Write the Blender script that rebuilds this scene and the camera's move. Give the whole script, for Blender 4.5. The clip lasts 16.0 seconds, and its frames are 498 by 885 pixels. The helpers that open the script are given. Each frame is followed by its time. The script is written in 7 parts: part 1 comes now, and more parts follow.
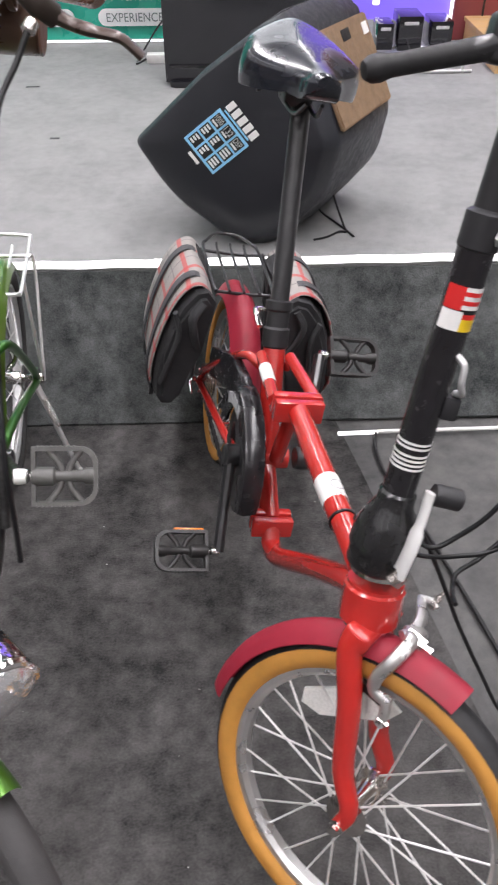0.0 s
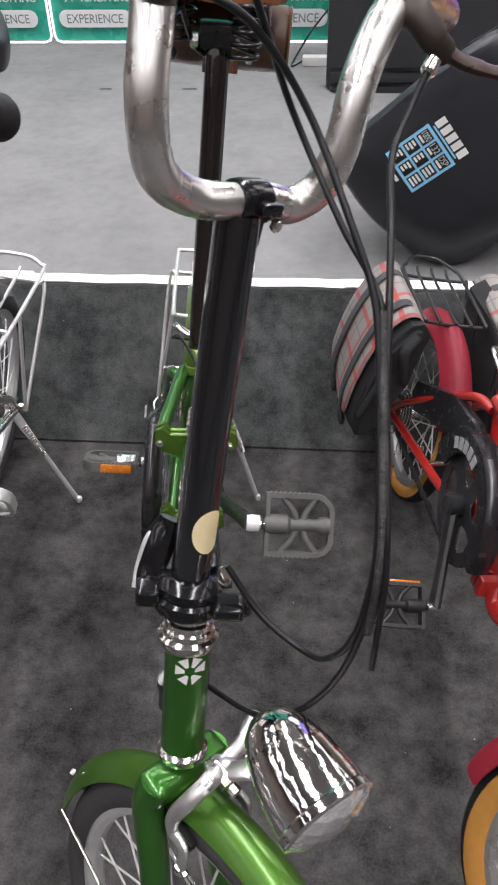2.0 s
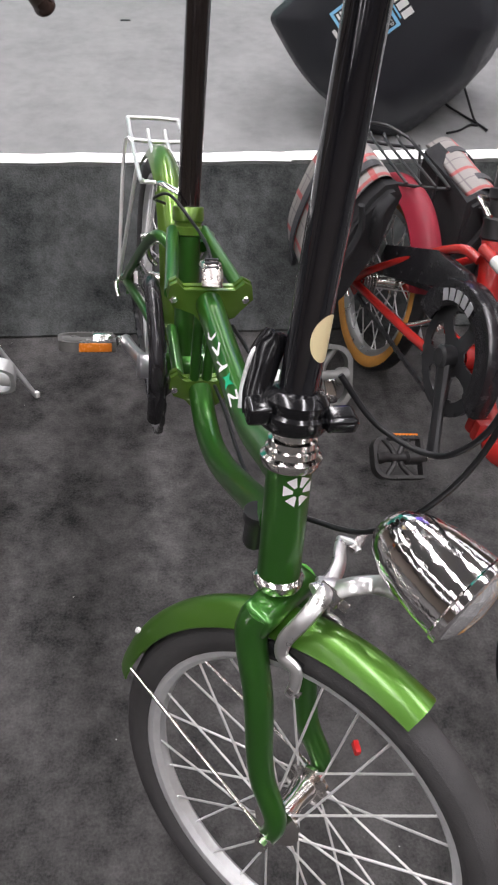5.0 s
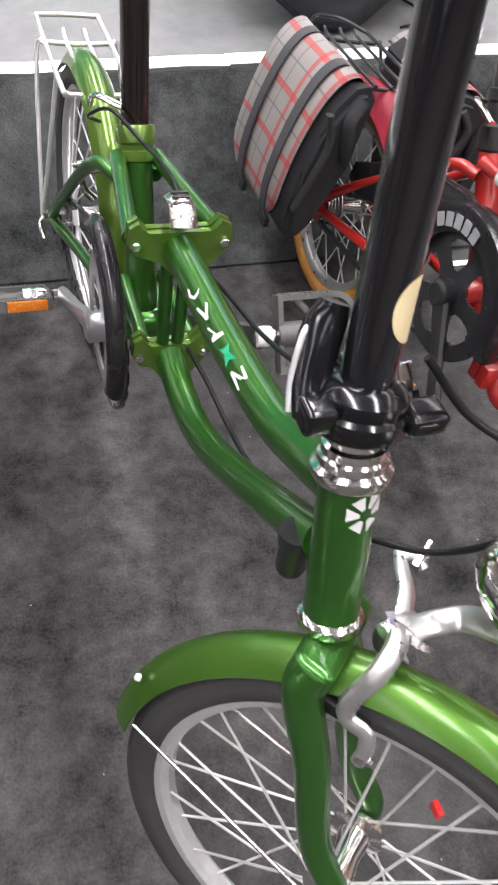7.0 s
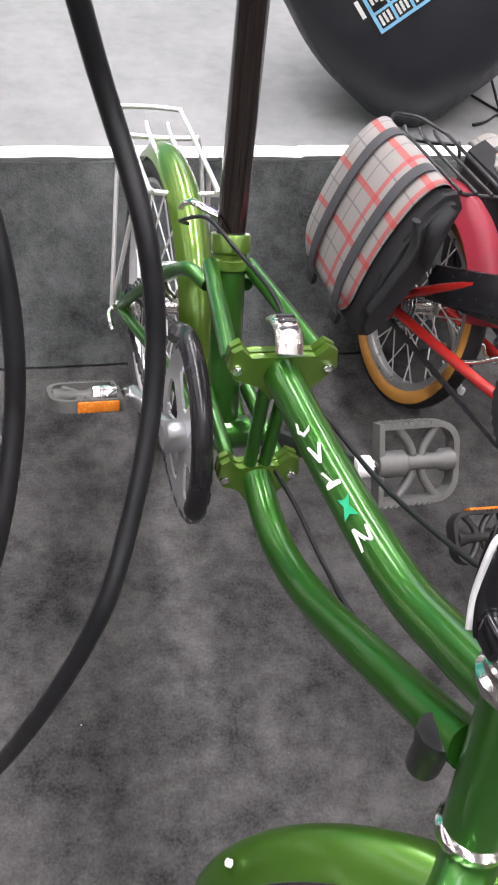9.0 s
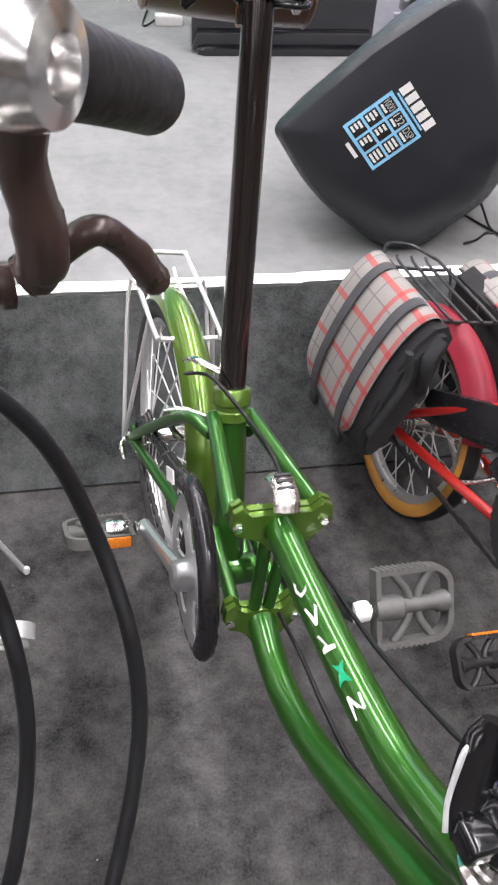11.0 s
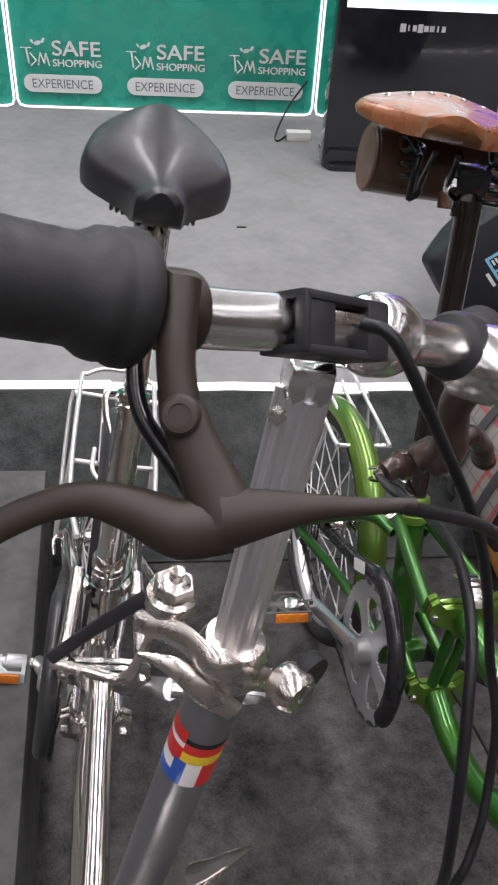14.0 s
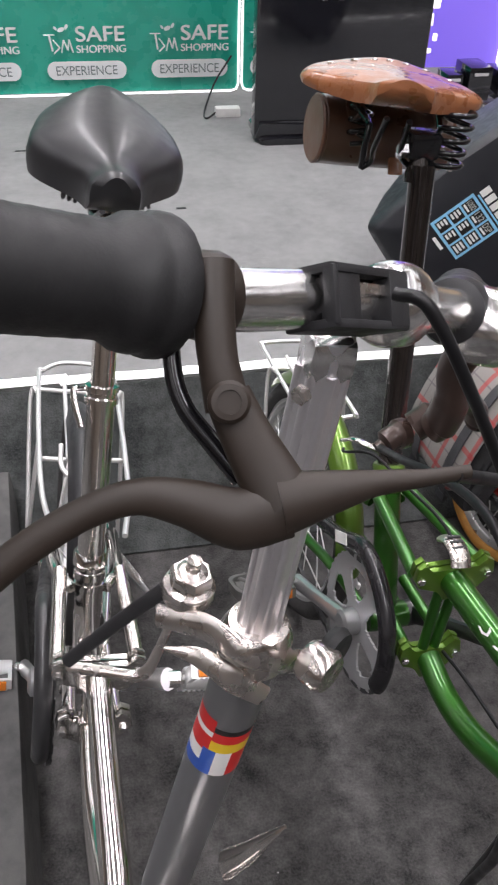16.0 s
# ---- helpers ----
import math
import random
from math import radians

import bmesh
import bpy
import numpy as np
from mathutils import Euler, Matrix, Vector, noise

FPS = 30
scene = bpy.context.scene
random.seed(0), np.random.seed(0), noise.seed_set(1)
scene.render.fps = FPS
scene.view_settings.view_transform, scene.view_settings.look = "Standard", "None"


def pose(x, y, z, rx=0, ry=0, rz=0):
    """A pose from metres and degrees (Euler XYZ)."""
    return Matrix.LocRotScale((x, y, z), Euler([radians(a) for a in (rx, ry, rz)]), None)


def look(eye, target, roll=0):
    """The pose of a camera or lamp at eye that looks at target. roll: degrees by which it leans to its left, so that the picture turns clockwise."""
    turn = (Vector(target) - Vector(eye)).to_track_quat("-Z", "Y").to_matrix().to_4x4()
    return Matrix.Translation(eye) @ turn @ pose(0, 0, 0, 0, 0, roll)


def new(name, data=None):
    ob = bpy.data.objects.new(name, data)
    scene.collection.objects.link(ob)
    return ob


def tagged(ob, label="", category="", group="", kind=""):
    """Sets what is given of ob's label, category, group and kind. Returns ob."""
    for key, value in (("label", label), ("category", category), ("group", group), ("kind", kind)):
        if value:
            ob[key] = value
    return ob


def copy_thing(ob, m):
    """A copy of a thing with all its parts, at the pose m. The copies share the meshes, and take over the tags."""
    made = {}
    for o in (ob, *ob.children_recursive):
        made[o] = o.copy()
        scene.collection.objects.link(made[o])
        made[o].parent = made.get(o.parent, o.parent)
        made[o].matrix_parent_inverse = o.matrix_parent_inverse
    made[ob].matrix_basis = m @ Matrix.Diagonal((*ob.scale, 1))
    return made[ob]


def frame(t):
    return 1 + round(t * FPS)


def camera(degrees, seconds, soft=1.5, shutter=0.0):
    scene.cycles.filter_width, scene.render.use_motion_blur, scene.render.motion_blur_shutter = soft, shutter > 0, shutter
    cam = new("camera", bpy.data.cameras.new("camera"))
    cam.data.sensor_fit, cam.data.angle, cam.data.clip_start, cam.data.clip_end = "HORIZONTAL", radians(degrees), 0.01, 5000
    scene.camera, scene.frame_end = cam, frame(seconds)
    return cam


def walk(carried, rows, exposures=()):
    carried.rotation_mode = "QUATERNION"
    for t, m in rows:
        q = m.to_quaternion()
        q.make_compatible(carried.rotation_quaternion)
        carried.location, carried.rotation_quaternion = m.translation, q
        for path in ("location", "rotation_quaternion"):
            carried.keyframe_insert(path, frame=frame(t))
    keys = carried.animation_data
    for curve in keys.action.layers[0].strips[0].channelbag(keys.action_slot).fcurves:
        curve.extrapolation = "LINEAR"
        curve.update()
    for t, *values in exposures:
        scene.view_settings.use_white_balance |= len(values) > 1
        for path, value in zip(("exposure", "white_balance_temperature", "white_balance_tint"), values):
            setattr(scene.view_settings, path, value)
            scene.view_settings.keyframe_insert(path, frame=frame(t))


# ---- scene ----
cam = camera(35.1, 16.0, soft=2.1, shutter=0.3)
PATH = [
    (0, (0.0, -0.001, 1.225), (0.036, 1.53, -0.062), -0.4),
    (0.5, (-0.106, 0.007, 1.233), (-0.081, 1.521, -0.073), -1.5),
    (1, (-0.17, 0.047, 1.222), (-0.202, 1.569, -0.075), -1.6),
    (1.5, (-0.203, 0.07, 1.24), (-0.342, 1.59, -0.052), -2.9),
    (2, (-0.248, 0.109, 1.235), (-0.401, 1.626, -0.06), -1.6),
    (2.5, (-0.318, 0.105, 1.263), (-0.407, 1.639, -0.018), -0.1),
    (3, (-0.361, 0.11, 1.263), (-0.455, 1.641, -0.02), 0.8),
    (3.5, (-0.371, 0.093, 1.252), (-0.437, 1.598, -0.064), 1.2),
    (4, (-0.38, 0.073, 1.2), (-0.37, 1.511, -0.19), 2.5),
    (4.2, (-0.397, 0.056, 1.182), (-0.355, 1.481, -0.22), 2.7),
    (6.3, (-0.478, 0.133, 1.09), (-0.205, 1.44, -0.399), 2.7),
    (6.5, (-0.481, 0.166, 1.073), (-0.212, 1.454, -0.434), 3.1),
    (7, (-0.515, 0.251, 1.039), (-0.154, 1.466, -0.507), 5.7),
    (7.5, (-0.569, 0.311, 1.034), (-0.181, 1.549, -0.488), 6.6),
    (8, (-0.598, 0.338, 1.036), (-0.193, 1.602, -0.46), 8.5),
    (10.3, (-0.562, 0.389, 1.098), (-0.275, 1.789, -0.302), 4.3),
    (10.5, (-0.565, 0.389, 1.122), (-0.261, 1.8, -0.263), 4.2),
    (11, (-0.569, 0.395, 1.146), (-0.253, 1.842, -0.197), 4.0),
    (11.5, (-0.573, 0.371, 1.192), (-0.226, 1.86, -0.097), 4.8),
    (12, (-0.588, 0.352, 1.227), (-0.245, 1.866, -0.034), 4.9),
    (12.5, (-0.638, 0.316, 1.276), (-0.301, 1.85, 0.038), 5.6),
    (13, (-0.696, 0.304, 1.286), (-0.424, 1.85, 0.047), 5.6),
    (13.5, (-0.754, 0.304, 1.304), (-0.553, 1.869, 0.075), 4.5),
    (14, (-0.78, 0.299, 1.304), (-0.602, 1.871, 0.08), 3.7),
    (14.5, (-0.808, 0.299, 1.306), (-0.629, 1.874, 0.086), 2.9),
    (15, (-0.814, 0.305, 1.3), (-0.605, 1.867, 0.068), 1.2),
    (15.5, (-0.813, 0.313, 1.301), (-0.578, 1.86, 0.055), 0.9),
    (16, (-0.815, 0.31, 1.299), (-0.509, 1.835, 0.041), 1.7),
]
walk(cam, [(t, look(eye, target, roll)) for t, eye, target, roll in PATH],
     [(0.0, 0.15), (0.5, 0.2), (1.0, 0.25), (1.5, 0.08), (2.0, -0.1), (2.5, -0.15), (3.0, -0.15), (3.5, -0.2), (4.0, -0.05), (6.5, -0.03), (7.0, 0.42), (7.5, 0.42), (8.0, 0.66), (10.5, 0.32), (11.0, 0.45), (11.5, 0.3), (12.0, 0.48), (12.5, 0.1), (13.0, 0.2), (13.5, -0.3), (14.5, -0.27), (15.5, -0.3), (16.0, -0.13)])

# ---- world and light ----
world = bpy.data.worlds.new("hall_air")
scene.world = world
world.use_nodes = True
world.node_tree.nodes["Background"].inputs[0].default_value = (0.75, 0.8, 0.9, 1)
world.node_tree.nodes["Background"].inputs[1].default_value = 0.25


# ---- materials ----
def node_mat(name):
    m = bpy.data.materials.new(name)
    m.use_nodes = True
    return m, m.node_tree.nodes, m.node_tree.links, m.node_tree.nodes["Principled BSDF"]


def surface(name, color, rough=0.5, metal=0.0, vary=0.15, scale=40.0, bump=0.0, bump_scale=400.0, coat=0.0, wear=0.1, spec=0.5, coat_rough=0.08):
    """A paint, metal, plastic or cloth: colour varied at two scales, roughness and fine relief."""
    m, nodes, links, b = node_mat(name)
    tc = nodes.new("ShaderNodeTexCoord")
    n1 = nodes.new("ShaderNodeTexNoise")
    n1.inputs["Scale"].default_value, n1.inputs["Detail"].default_value = scale, 6
    n2 = nodes.new("ShaderNodeTexNoise")
    n2.inputs["Scale"].default_value, n2.inputs["Detail"].default_value = scale * 0.12, 4
    mix = nodes.new("ShaderNodeMath")
    mix.operation = "ADD"
    links.new(tc.outputs["Object"], n1.inputs["Vector"])
    links.new(tc.outputs["Object"], n2.inputs["Vector"])
    links.new(n1.outputs["Fac"], mix.inputs[0])
    links.new(n2.outputs["Fac"], mix.inputs[1])
    ramp = nodes.new("ShaderNodeMapRange")
    ramp.inputs["From Min"].default_value, ramp.inputs["From Max"].default_value = 0.7, 1.3
    ramp.inputs["To Min"].default_value, ramp.inputs["To Max"].default_value = 1 - vary, 1 + vary
    links.new(mix.outputs[0], ramp.inputs["Value"])
    hue = nodes.new("ShaderNodeMix")
    hue.data_type, hue.blend_type = "RGBA", "MULTIPLY"
    hue.inputs["Factor"].default_value = 1.0
    hue.inputs["A"].default_value = (*color, 1)
    links.new(ramp.outputs[0], hue.inputs["B"])
    links.new(hue.outputs["Result"], b.inputs["Base Color"])
    r2 = nodes.new("ShaderNodeMapRange")
    r2.inputs["From Min"].default_value, r2.inputs["From Max"].default_value = 0.35, 0.7
    r2.inputs["To Min"].default_value, r2.inputs["To Max"].default_value = max(0.02, rough - wear), min(1, rough + wear)
    links.new(n1.outputs["Fac"], r2.inputs["Value"])
    links.new(r2.outputs[0], b.inputs["Roughness"])
    b.inputs["Metallic"].default_value = metal
    b.inputs["Specular IOR Level"].default_value = spec
    b.inputs["Coat Weight"].default_value = coat
    b.inputs["Coat Roughness"].default_value = coat_rough
    if bump:
        n3 = nodes.new("ShaderNodeTexNoise")
        n3.inputs["Scale"].default_value, n3.inputs["Detail"].default_value = bump_scale, 3
        links.new(tc.outputs["Object"], n3.inputs["Vector"])
        bp = nodes.new("ShaderNodeBump")
        bp.inputs["Strength"].default_value, bp.inputs["Distance"].default_value = bump, 0.002
        links.new(n3.outputs["Fac"], bp.inputs["Height"])
        links.new(bp.outputs[0], b.inputs["Normal"])
    return m


def carpet(name, dark, light, stain, fibre=700.0, low=0.36, high=0.68):
    """Short needle-felt carpet: fibre speckle, trodden patches and pale dust specks."""
    m, nodes, links, b = node_mat(name)
    tc = nodes.new("ShaderNodeTexCoord")

    def noise_at(scale, detail, rough=0.6):
        n = nodes.new("ShaderNodeTexNoise")
        n.inputs["Scale"].default_value, n.inputs["Detail"].default_value, n.inputs["Roughness"].default_value = scale, detail, rough
        links.new(tc.outputs["Object"], n.inputs["Vector"])
        return n
    big, mid, fine = noise_at(5.5, 6, 0.62), noise_at(26, 6, 0.66), noise_at(fibre, 2)
    r = nodes.new("ShaderNodeValToRGB")
    r.color_ramp.elements[0].position, r.color_ramp.elements[1].position = low, high
    r.color_ramp.elements[0].color, r.color_ramp.elements[1].color = (*dark, 1), (*light, 1)
    s1 = nodes.new("ShaderNodeMath")
    s1.operation = "MULTIPLY_ADD"
    links.new(mid.outputs["Fac"], s1.inputs[0])
    s1.inputs[1].default_value = 0.38
    s2 = nodes.new("ShaderNodeMath")
    s2.operation = "MULTIPLY_ADD"
    links.new(fine.outputs["Fac"], s2.inputs[0])
    s2.inputs[1].default_value = 0.20
    s3 = nodes.new("ShaderNodeMath")
    s3.operation = "MULTIPLY"
    links.new(big.outputs["Fac"], s3.inputs[0])
    s3.inputs[1].default_value = 0.50
    links.new(s3.outputs[0], s2.inputs[2])
    links.new(s2.outputs[0], s1.inputs[2])
    links.new(s1.outputs[0], r.inputs["Fac"])
    specks = nodes.new("ShaderNodeTexVoronoi")
    specks.inputs["Scale"].default_value = 19
    links.new(tc.outputs["Object"], specks.inputs["Vector"])
    cut = nodes.new("ShaderNodeMath")
    cut.operation = "LESS_THAN"
    links.new(specks.outputs["Distance"], cut.inputs[0])
    cut.inputs[1].default_value = stain
    mx = nodes.new("ShaderNodeMix")
    mx.data_type = "RGBA"
    links.new(cut.outputs[0], mx.inputs["Factor"])
    links.new(r.outputs[0], mx.inputs["A"])
    mx.inputs["B"].default_value = (0.4, 0.4, 0.38, 1)
    links.new(mx.outputs["Result"], b.inputs["Base Color"])
    b.inputs["Roughness"].default_value = 0.95
    b.inputs["Specular IOR Level"].default_value = 0.15
    bp = nodes.new("ShaderNodeBump")
    bp.inputs["Strength"].default_value, bp.inputs["Distance"].default_value = 0.6, 0.003
    links.new(fine.outputs["Fac"], bp.inputs["Height"])
    links.new(bp.outputs[0], b.inputs["Normal"])
    return m


def glow(name, color, strength):
    m, nodes, links, b = node_mat(name)
    b.inputs["Base Color"].default_value = (*color, 1)
    b.inputs["Emission Color"].default_value = (*color, 1)
    b.inputs["Emission Strength"].default_value = strength
    return m


def plaid(name):
    """Grey tartan cloth with red and dark lines, laid by UV."""
    m, nodes, links, b = node_mat(name)
    uv = nodes.new("ShaderNodeUVMap")
    sep = nodes.new("ShaderNodeSeparateXYZ")
    links.new(uv.outputs[0], sep.inputs[0])

    def lines(axis, every, shift, width):
        a = nodes.new("ShaderNodeMath")
        a.operation = "ADD"
        links.new(sep.outputs[axis], a.inputs[0])
        a.inputs[1].default_value = shift
        w = nodes.new("ShaderNodeMath")
        w.operation = "MODULO"
        links.new(a.outputs[0], w.inputs[0])
        w.inputs[1].default_value = every
        c = nodes.new("ShaderNodeMath")
        c.operation = "LESS_THAN"
        links.new(w.outputs[0], c.inputs[0])
        c.inputs[1].default_value = width
        return c.outputs[0]

    def over(fac, under, color, amount):
        k = nodes.new("ShaderNodeMath")
        k.operation = "MULTIPLY"
        links.new(fac, k.inputs[0])
        k.inputs[1].default_value = amount
        x = nodes.new("ShaderNodeMix")
        x.data_type = "RGBA"
        links.new(k.outputs[0], x.inputs["Factor"])
        if isinstance(under, tuple):
            x.inputs["A"].default_value = (*under, 1)
        else:
            links.new(under, x.inputs["A"])
        x.inputs["B"].default_value = (*color, 1)
        return x.outputs["Result"]
    n = nodes.new("ShaderNodeTexNoise")
    n.inputs["Scale"].default_value = 900
    tc = nodes.new("ShaderNodeTexCoord")
    links.new(tc.outputs["Object"], n.inputs["Vector"])
    c = over(n.outputs["Fac"], (0.315, 0.293, 0.277), (0.20, 0.185, 0.177), 0.6)
    c = over(lines(0, 0.078, 1.0, 0.0035), c, (0.16, 0.14, 0.15), 0.75)
    c = over(lines(1, 0.078, 1.0, 0.0035), c, (0.16, 0.14, 0.15), 0.75)
    c = over(lines(0, 0.078, 1.039, 0.011), c, (0.42, 0.05, 0.05), 0.72)
    c = over(lines(1, 0.078, 1.039, 0.011), c, (0.42, 0.05, 0.05), 0.72)
    links.new(c, b.inputs["Base Color"])
    b.inputs["Roughness"].default_value = 0.85
    bp = nodes.new("ShaderNodeBump")
    bp.inputs["Strength"].default_value, bp.inputs["Distance"].default_value = 0.4, 0.001
    links.new(n.outputs["Fac"], bp.inputs["Height"])
    links.new(bp.outputs[0], b.inputs["Normal"])
    return m


GREEN = surface("green_metallic_paint", (0.040, 0.165, 0.020), 0.32, 0.72, 0.05, 30, coat=0.8, wear=0.02, coat_rough=0.06)
# the same green paint, its yellowish catch of light put into the colour
LIT_GREEN = surface("lit_green_metallic_paint", (0.120, 0.225, 0.028), 0.32, 0.65, 0.06, 24, coat=0.8, wear=0.02)
RED = surface("red_enamel", (0.46, 0.022, 0.018), 0.24, 0.05, 0.05, 30, coat=0.9, wear=0.02)
CRIMSON = surface("crimson_plastic", (0.27, 0.017, 0.034), 0.52, 0.0, 0.10, 50, spec=0.35)
CHROME = surface("chrome", (0.80, 0.765, 0.73), 0.15, 1.0, 0.03, 40, wear=0.02)
ALU = surface("brushed_aluminium", (0.82, 0.81, 0.80), 0.22, 1.0, 0.04, 60, wear=0.03)
SATIN = surface("satin_aluminium_paint", (0.70, 0.70, 0.70), 0.40, 0.55, 0.08, 90)
WIRE = surface("bright_plated_wire", (0.78, 0.77, 0.76), 0.34, 0.65, 0.04, 40, wear=0.02)
SPOKEWIRE = surface("zinc_spoke_wire", (0.72, 0.71, 0.70), 0.38, 0.35, 0.04, 40, wear=0.02)
BRUSHED = surface("brushed_post_alloy", (0.78, 0.76, 0.78), 0.33, 0.85, 0.03, 20, wear=0.015)
RIMALLOY = surface("polished_rim_alloy", (0.70, 0.69, 0.68), 0.30, 0.85, 0.04, 30, wear=0.03)
RINGSTEEL = surface("dull_chainring_steel", (0.42, 0.42, 0.43), 0.45, 0.5, 0.1, 80)
CRANKALLOY = surface("cast_crank_alloy", (0.55, 0.55, 0.56), 0.32, 0.85, 0.05, 40, wear=0.03)
# green paint mixed midway to the lime reflection seen on the front mudguard
HALF_LIT_GREEN = surface("half_lit_green_paint", (0.085, 0.215, 0.024), 0.36, 0.70, 0.06, 24, coat=0.6, wear=0.03, coat_rough=0.16)
BLACKMETAL = surface("gloss_black_enamel", (0.007, 0.007, 0.008), 0.20, 0.0, 0.2, 60, coat=0.5, wear=0.05, spec=0.3)
BRONZE = surface("dark_bronze_anodised", (0.040, 0.033, 0.031), 0.15, 0.75, 0.12, 40, coat=0.6, wear=0.03)
CASTALU = surface("cast_alloy", (0.66, 0.65, 0.64), 0.34, 0.9, 0.08, 70, wear=0.08)
POLISHED = surface("polished_alloy", (0.72, 0.67, 0.63), 0.28, 1.0, 0.05, 60, wear=0.05)
BARALLOY = surface("polished_bar_alloy", (0.88, 0.86, 0.83), 0.30, 1.0, 0.04, 40, wear=0.06)
GLOSSPLASTIC = surface("gloss_black_plastic", (0.016, 0.015, 0.017), 0.24, 0.0, 0.2, 50, wear=0.06)
DARKPLASTIC = surface("dark_pedal_plastic", (0.022, 0.021, 0.021), 0.45, 0.0, 0.3, 80, bump=0.1)
GREYMARK = surface("pale_grey_print", (0.34, 0.34, 0.35), 0.6, 0.0, 0.1, 60)
GUNMETAL = surface("gunmetal_grey_tube", (0.26, 0.26, 0.27), 0.38, 0.75, 0.04, 20, wear=0.02)
MATTBLACK = surface("matt_black_plastic", (0.018, 0.018, 0.02), 0.48, 0.0, 0.25, 80, bump=0.12, bump_scale=1200)
GREYBLACK = surface("worn_black_enamel", (0.024, 0.024, 0.026), 0.38, 0.0, 0.25, 70, coat=0.3)
RUBBER = surface("black_rubber", (0.011, 0.011, 0.012), 0.62, 0.0, 0.2, 120, bump=0.10, bump_scale=700)
CABLEBLACK = surface("black_cable_sheath", (0.008, 0.008, 0.009), 0.42, 0.0, 0.2, 120, spec=0.35)
SADDLEBLACK = surface("black_saddle_cover", (0.017, 0.017, 0.019), 0.43, 0.0, 0.25, 60, bump=0.06, bump_scale=500, coat=0.1, wear=0.06)
BOOTBLACK = surface("glossy_moulded_black", (0.014, 0.014, 0.015), 0.27, 0.0, 0.2, 50, coat=0.2, wear=0.05)
WHITEMETAL = surface("white_anodised_metal", (0.82, 0.81, 0.80), 0.35, 0.3, 0.04, 60, wear=0.04)
GREYSLEEVE = surface("worn_spiral_sleeve", (0.034, 0.034, 0.034), 0.45, 0.0, 0.8, 330, bump=0.5, bump_scale=500)
GREYRUBBER = surface("dusty_tyre_rubber", (0.045, 0.043, 0.043), 0.75, 0.0, 0.3, 120, bump=0.3, bump_scale=500)
GUM = surface("gumwall_rubber", (0.52, 0.245, 0.05), 0.6, 0.0, 0.12, 60, bump=0.15, bump_scale=600)
GREYPLASTIC = surface("grey_resin", (0.105, 0.103, 0.098), 0.5, 0.0, 0.2, 90)
BROWN = surface("dark_brown_metal", (0.050, 0.030, 0.024), 0.36, 0.25, 0.12, 40, coat=0.2)
GREYBROWN = surface("dark_grey_brown_lever", (0.024, 0.0165, 0.0118), 0.50, 0.10, 0.15, 30, wear=0.05)
LEATHER = surface("tan_leather", (0.25, 0.092, 0.036), 0.32, 0.0, 0.30, 26, bump=0.3, bump_scale=300, coat=0.4, wear=0.14)
DARKLEATHER = surface("dark_brown_leather", (0.085, 0.045, 0.028), 0.36, 0.0, 0.18, 30, bump=0.12, bump_scale=260, coat=0.25)
BAGEND = surface("mid_brown_leather", (0.135, 0.066, 0.040), 0.40, 0.0, 0.2, 30, bump=0.12, bump_scale=260)
CANVAS = surface("black_canvas", (0.022, 0.022, 0.024), 0.9, 0.0, 0.3, 150, bump=0.5, bump_scale=900)
WEBBING = surface("grey_webbing", (0.06, 0.06, 0.065), 0.85, 0.0, 0.25, 200, bump=0.4, bump_scale=1200)
WHITE = surface("white_sticker", (0.75, 0.74, 0.72), 0.4, 0.0, 0.05, 60)
CREAM = surface("cream_sticker", (0.74, 0.62, 0.36), 0.4, 0.0, 0.06, 60)
ORANGE = surface("orange_reflector", (0.62, 0.18, 0.015), 0.25, 0.0, 0.1, 200, coat=0.6)
CLEARPLASTIC = surface("clear_reflector_plastic", (0.88, 0.87, 0.84), 0.30, 0.0, 0.06, 300, bump=0.3, bump_scale=800, coat=0.6)
CARPET_GREY = carpet("grey_stage_carpet", (0.196, 0.196, 0.198), (0.284, 0.283, 0.282), 0.012)
CARPET_BLACK = carpet("black_exhibition_carpet", (0.018, 0.0178, 0.0178), (0.104, 0.100, 0.098), 0.022, 240.0, 0.42, 0.67)
CARPET_RISER = carpet("dark_grey_riser_carpet", (0.022, 0.025, 0.025), (0.112, 0.118, 0.116), 0.016, 240.0, 0.42, 0.67)
CARPET_MID = carpet("mid_grey_floor_carpet", (0.052, 0.052, 0.054), (0.138, 0.136, 0.133), 0.014)
LED_WHITE = glow("led_rope_white", (1.0, 0.98, 0.98), 1.6)
FLAG_RED = surface("flag_red", (0.62, 0.02, 0.02), 0.4, vary=0.04)
FLAG_BLUE = surface("flag_blue", (0.03, 0.10, 0.45), 0.4, vary=0.04)
FLAG_GOLD = surface("flag_gold", (0.80, 0.55, 0.02), 0.4, vary=0.04)
FLAG_BLACK = surface("flag_black", (0.01, 0.01, 0.01), 0.4, vary=0.04)
PALEBLUE = surface("pale_blue_print", (0.24, 0.55, 0.80), 0.45, vary=0.06)
BANNER_GREEN = surface("teal_green_vinyl", (0.024, 0.345, 0.252), 0.30, 0.0, 0.10, 14, bump=0.25, bump_scale=9, coat=0.3)
GLOSSBLACK = surface("kiosk_gloss_black", (0.010, 0.010, 0.013), 0.14, 0.0, 0.15, 20, coat=0.6)
CABINET = surface("speaker_polypropylene", (0.013, 0.0145, 0.019), 0.46, 0.0, 0.15, 60, bump=0.35, bump_scale=700)
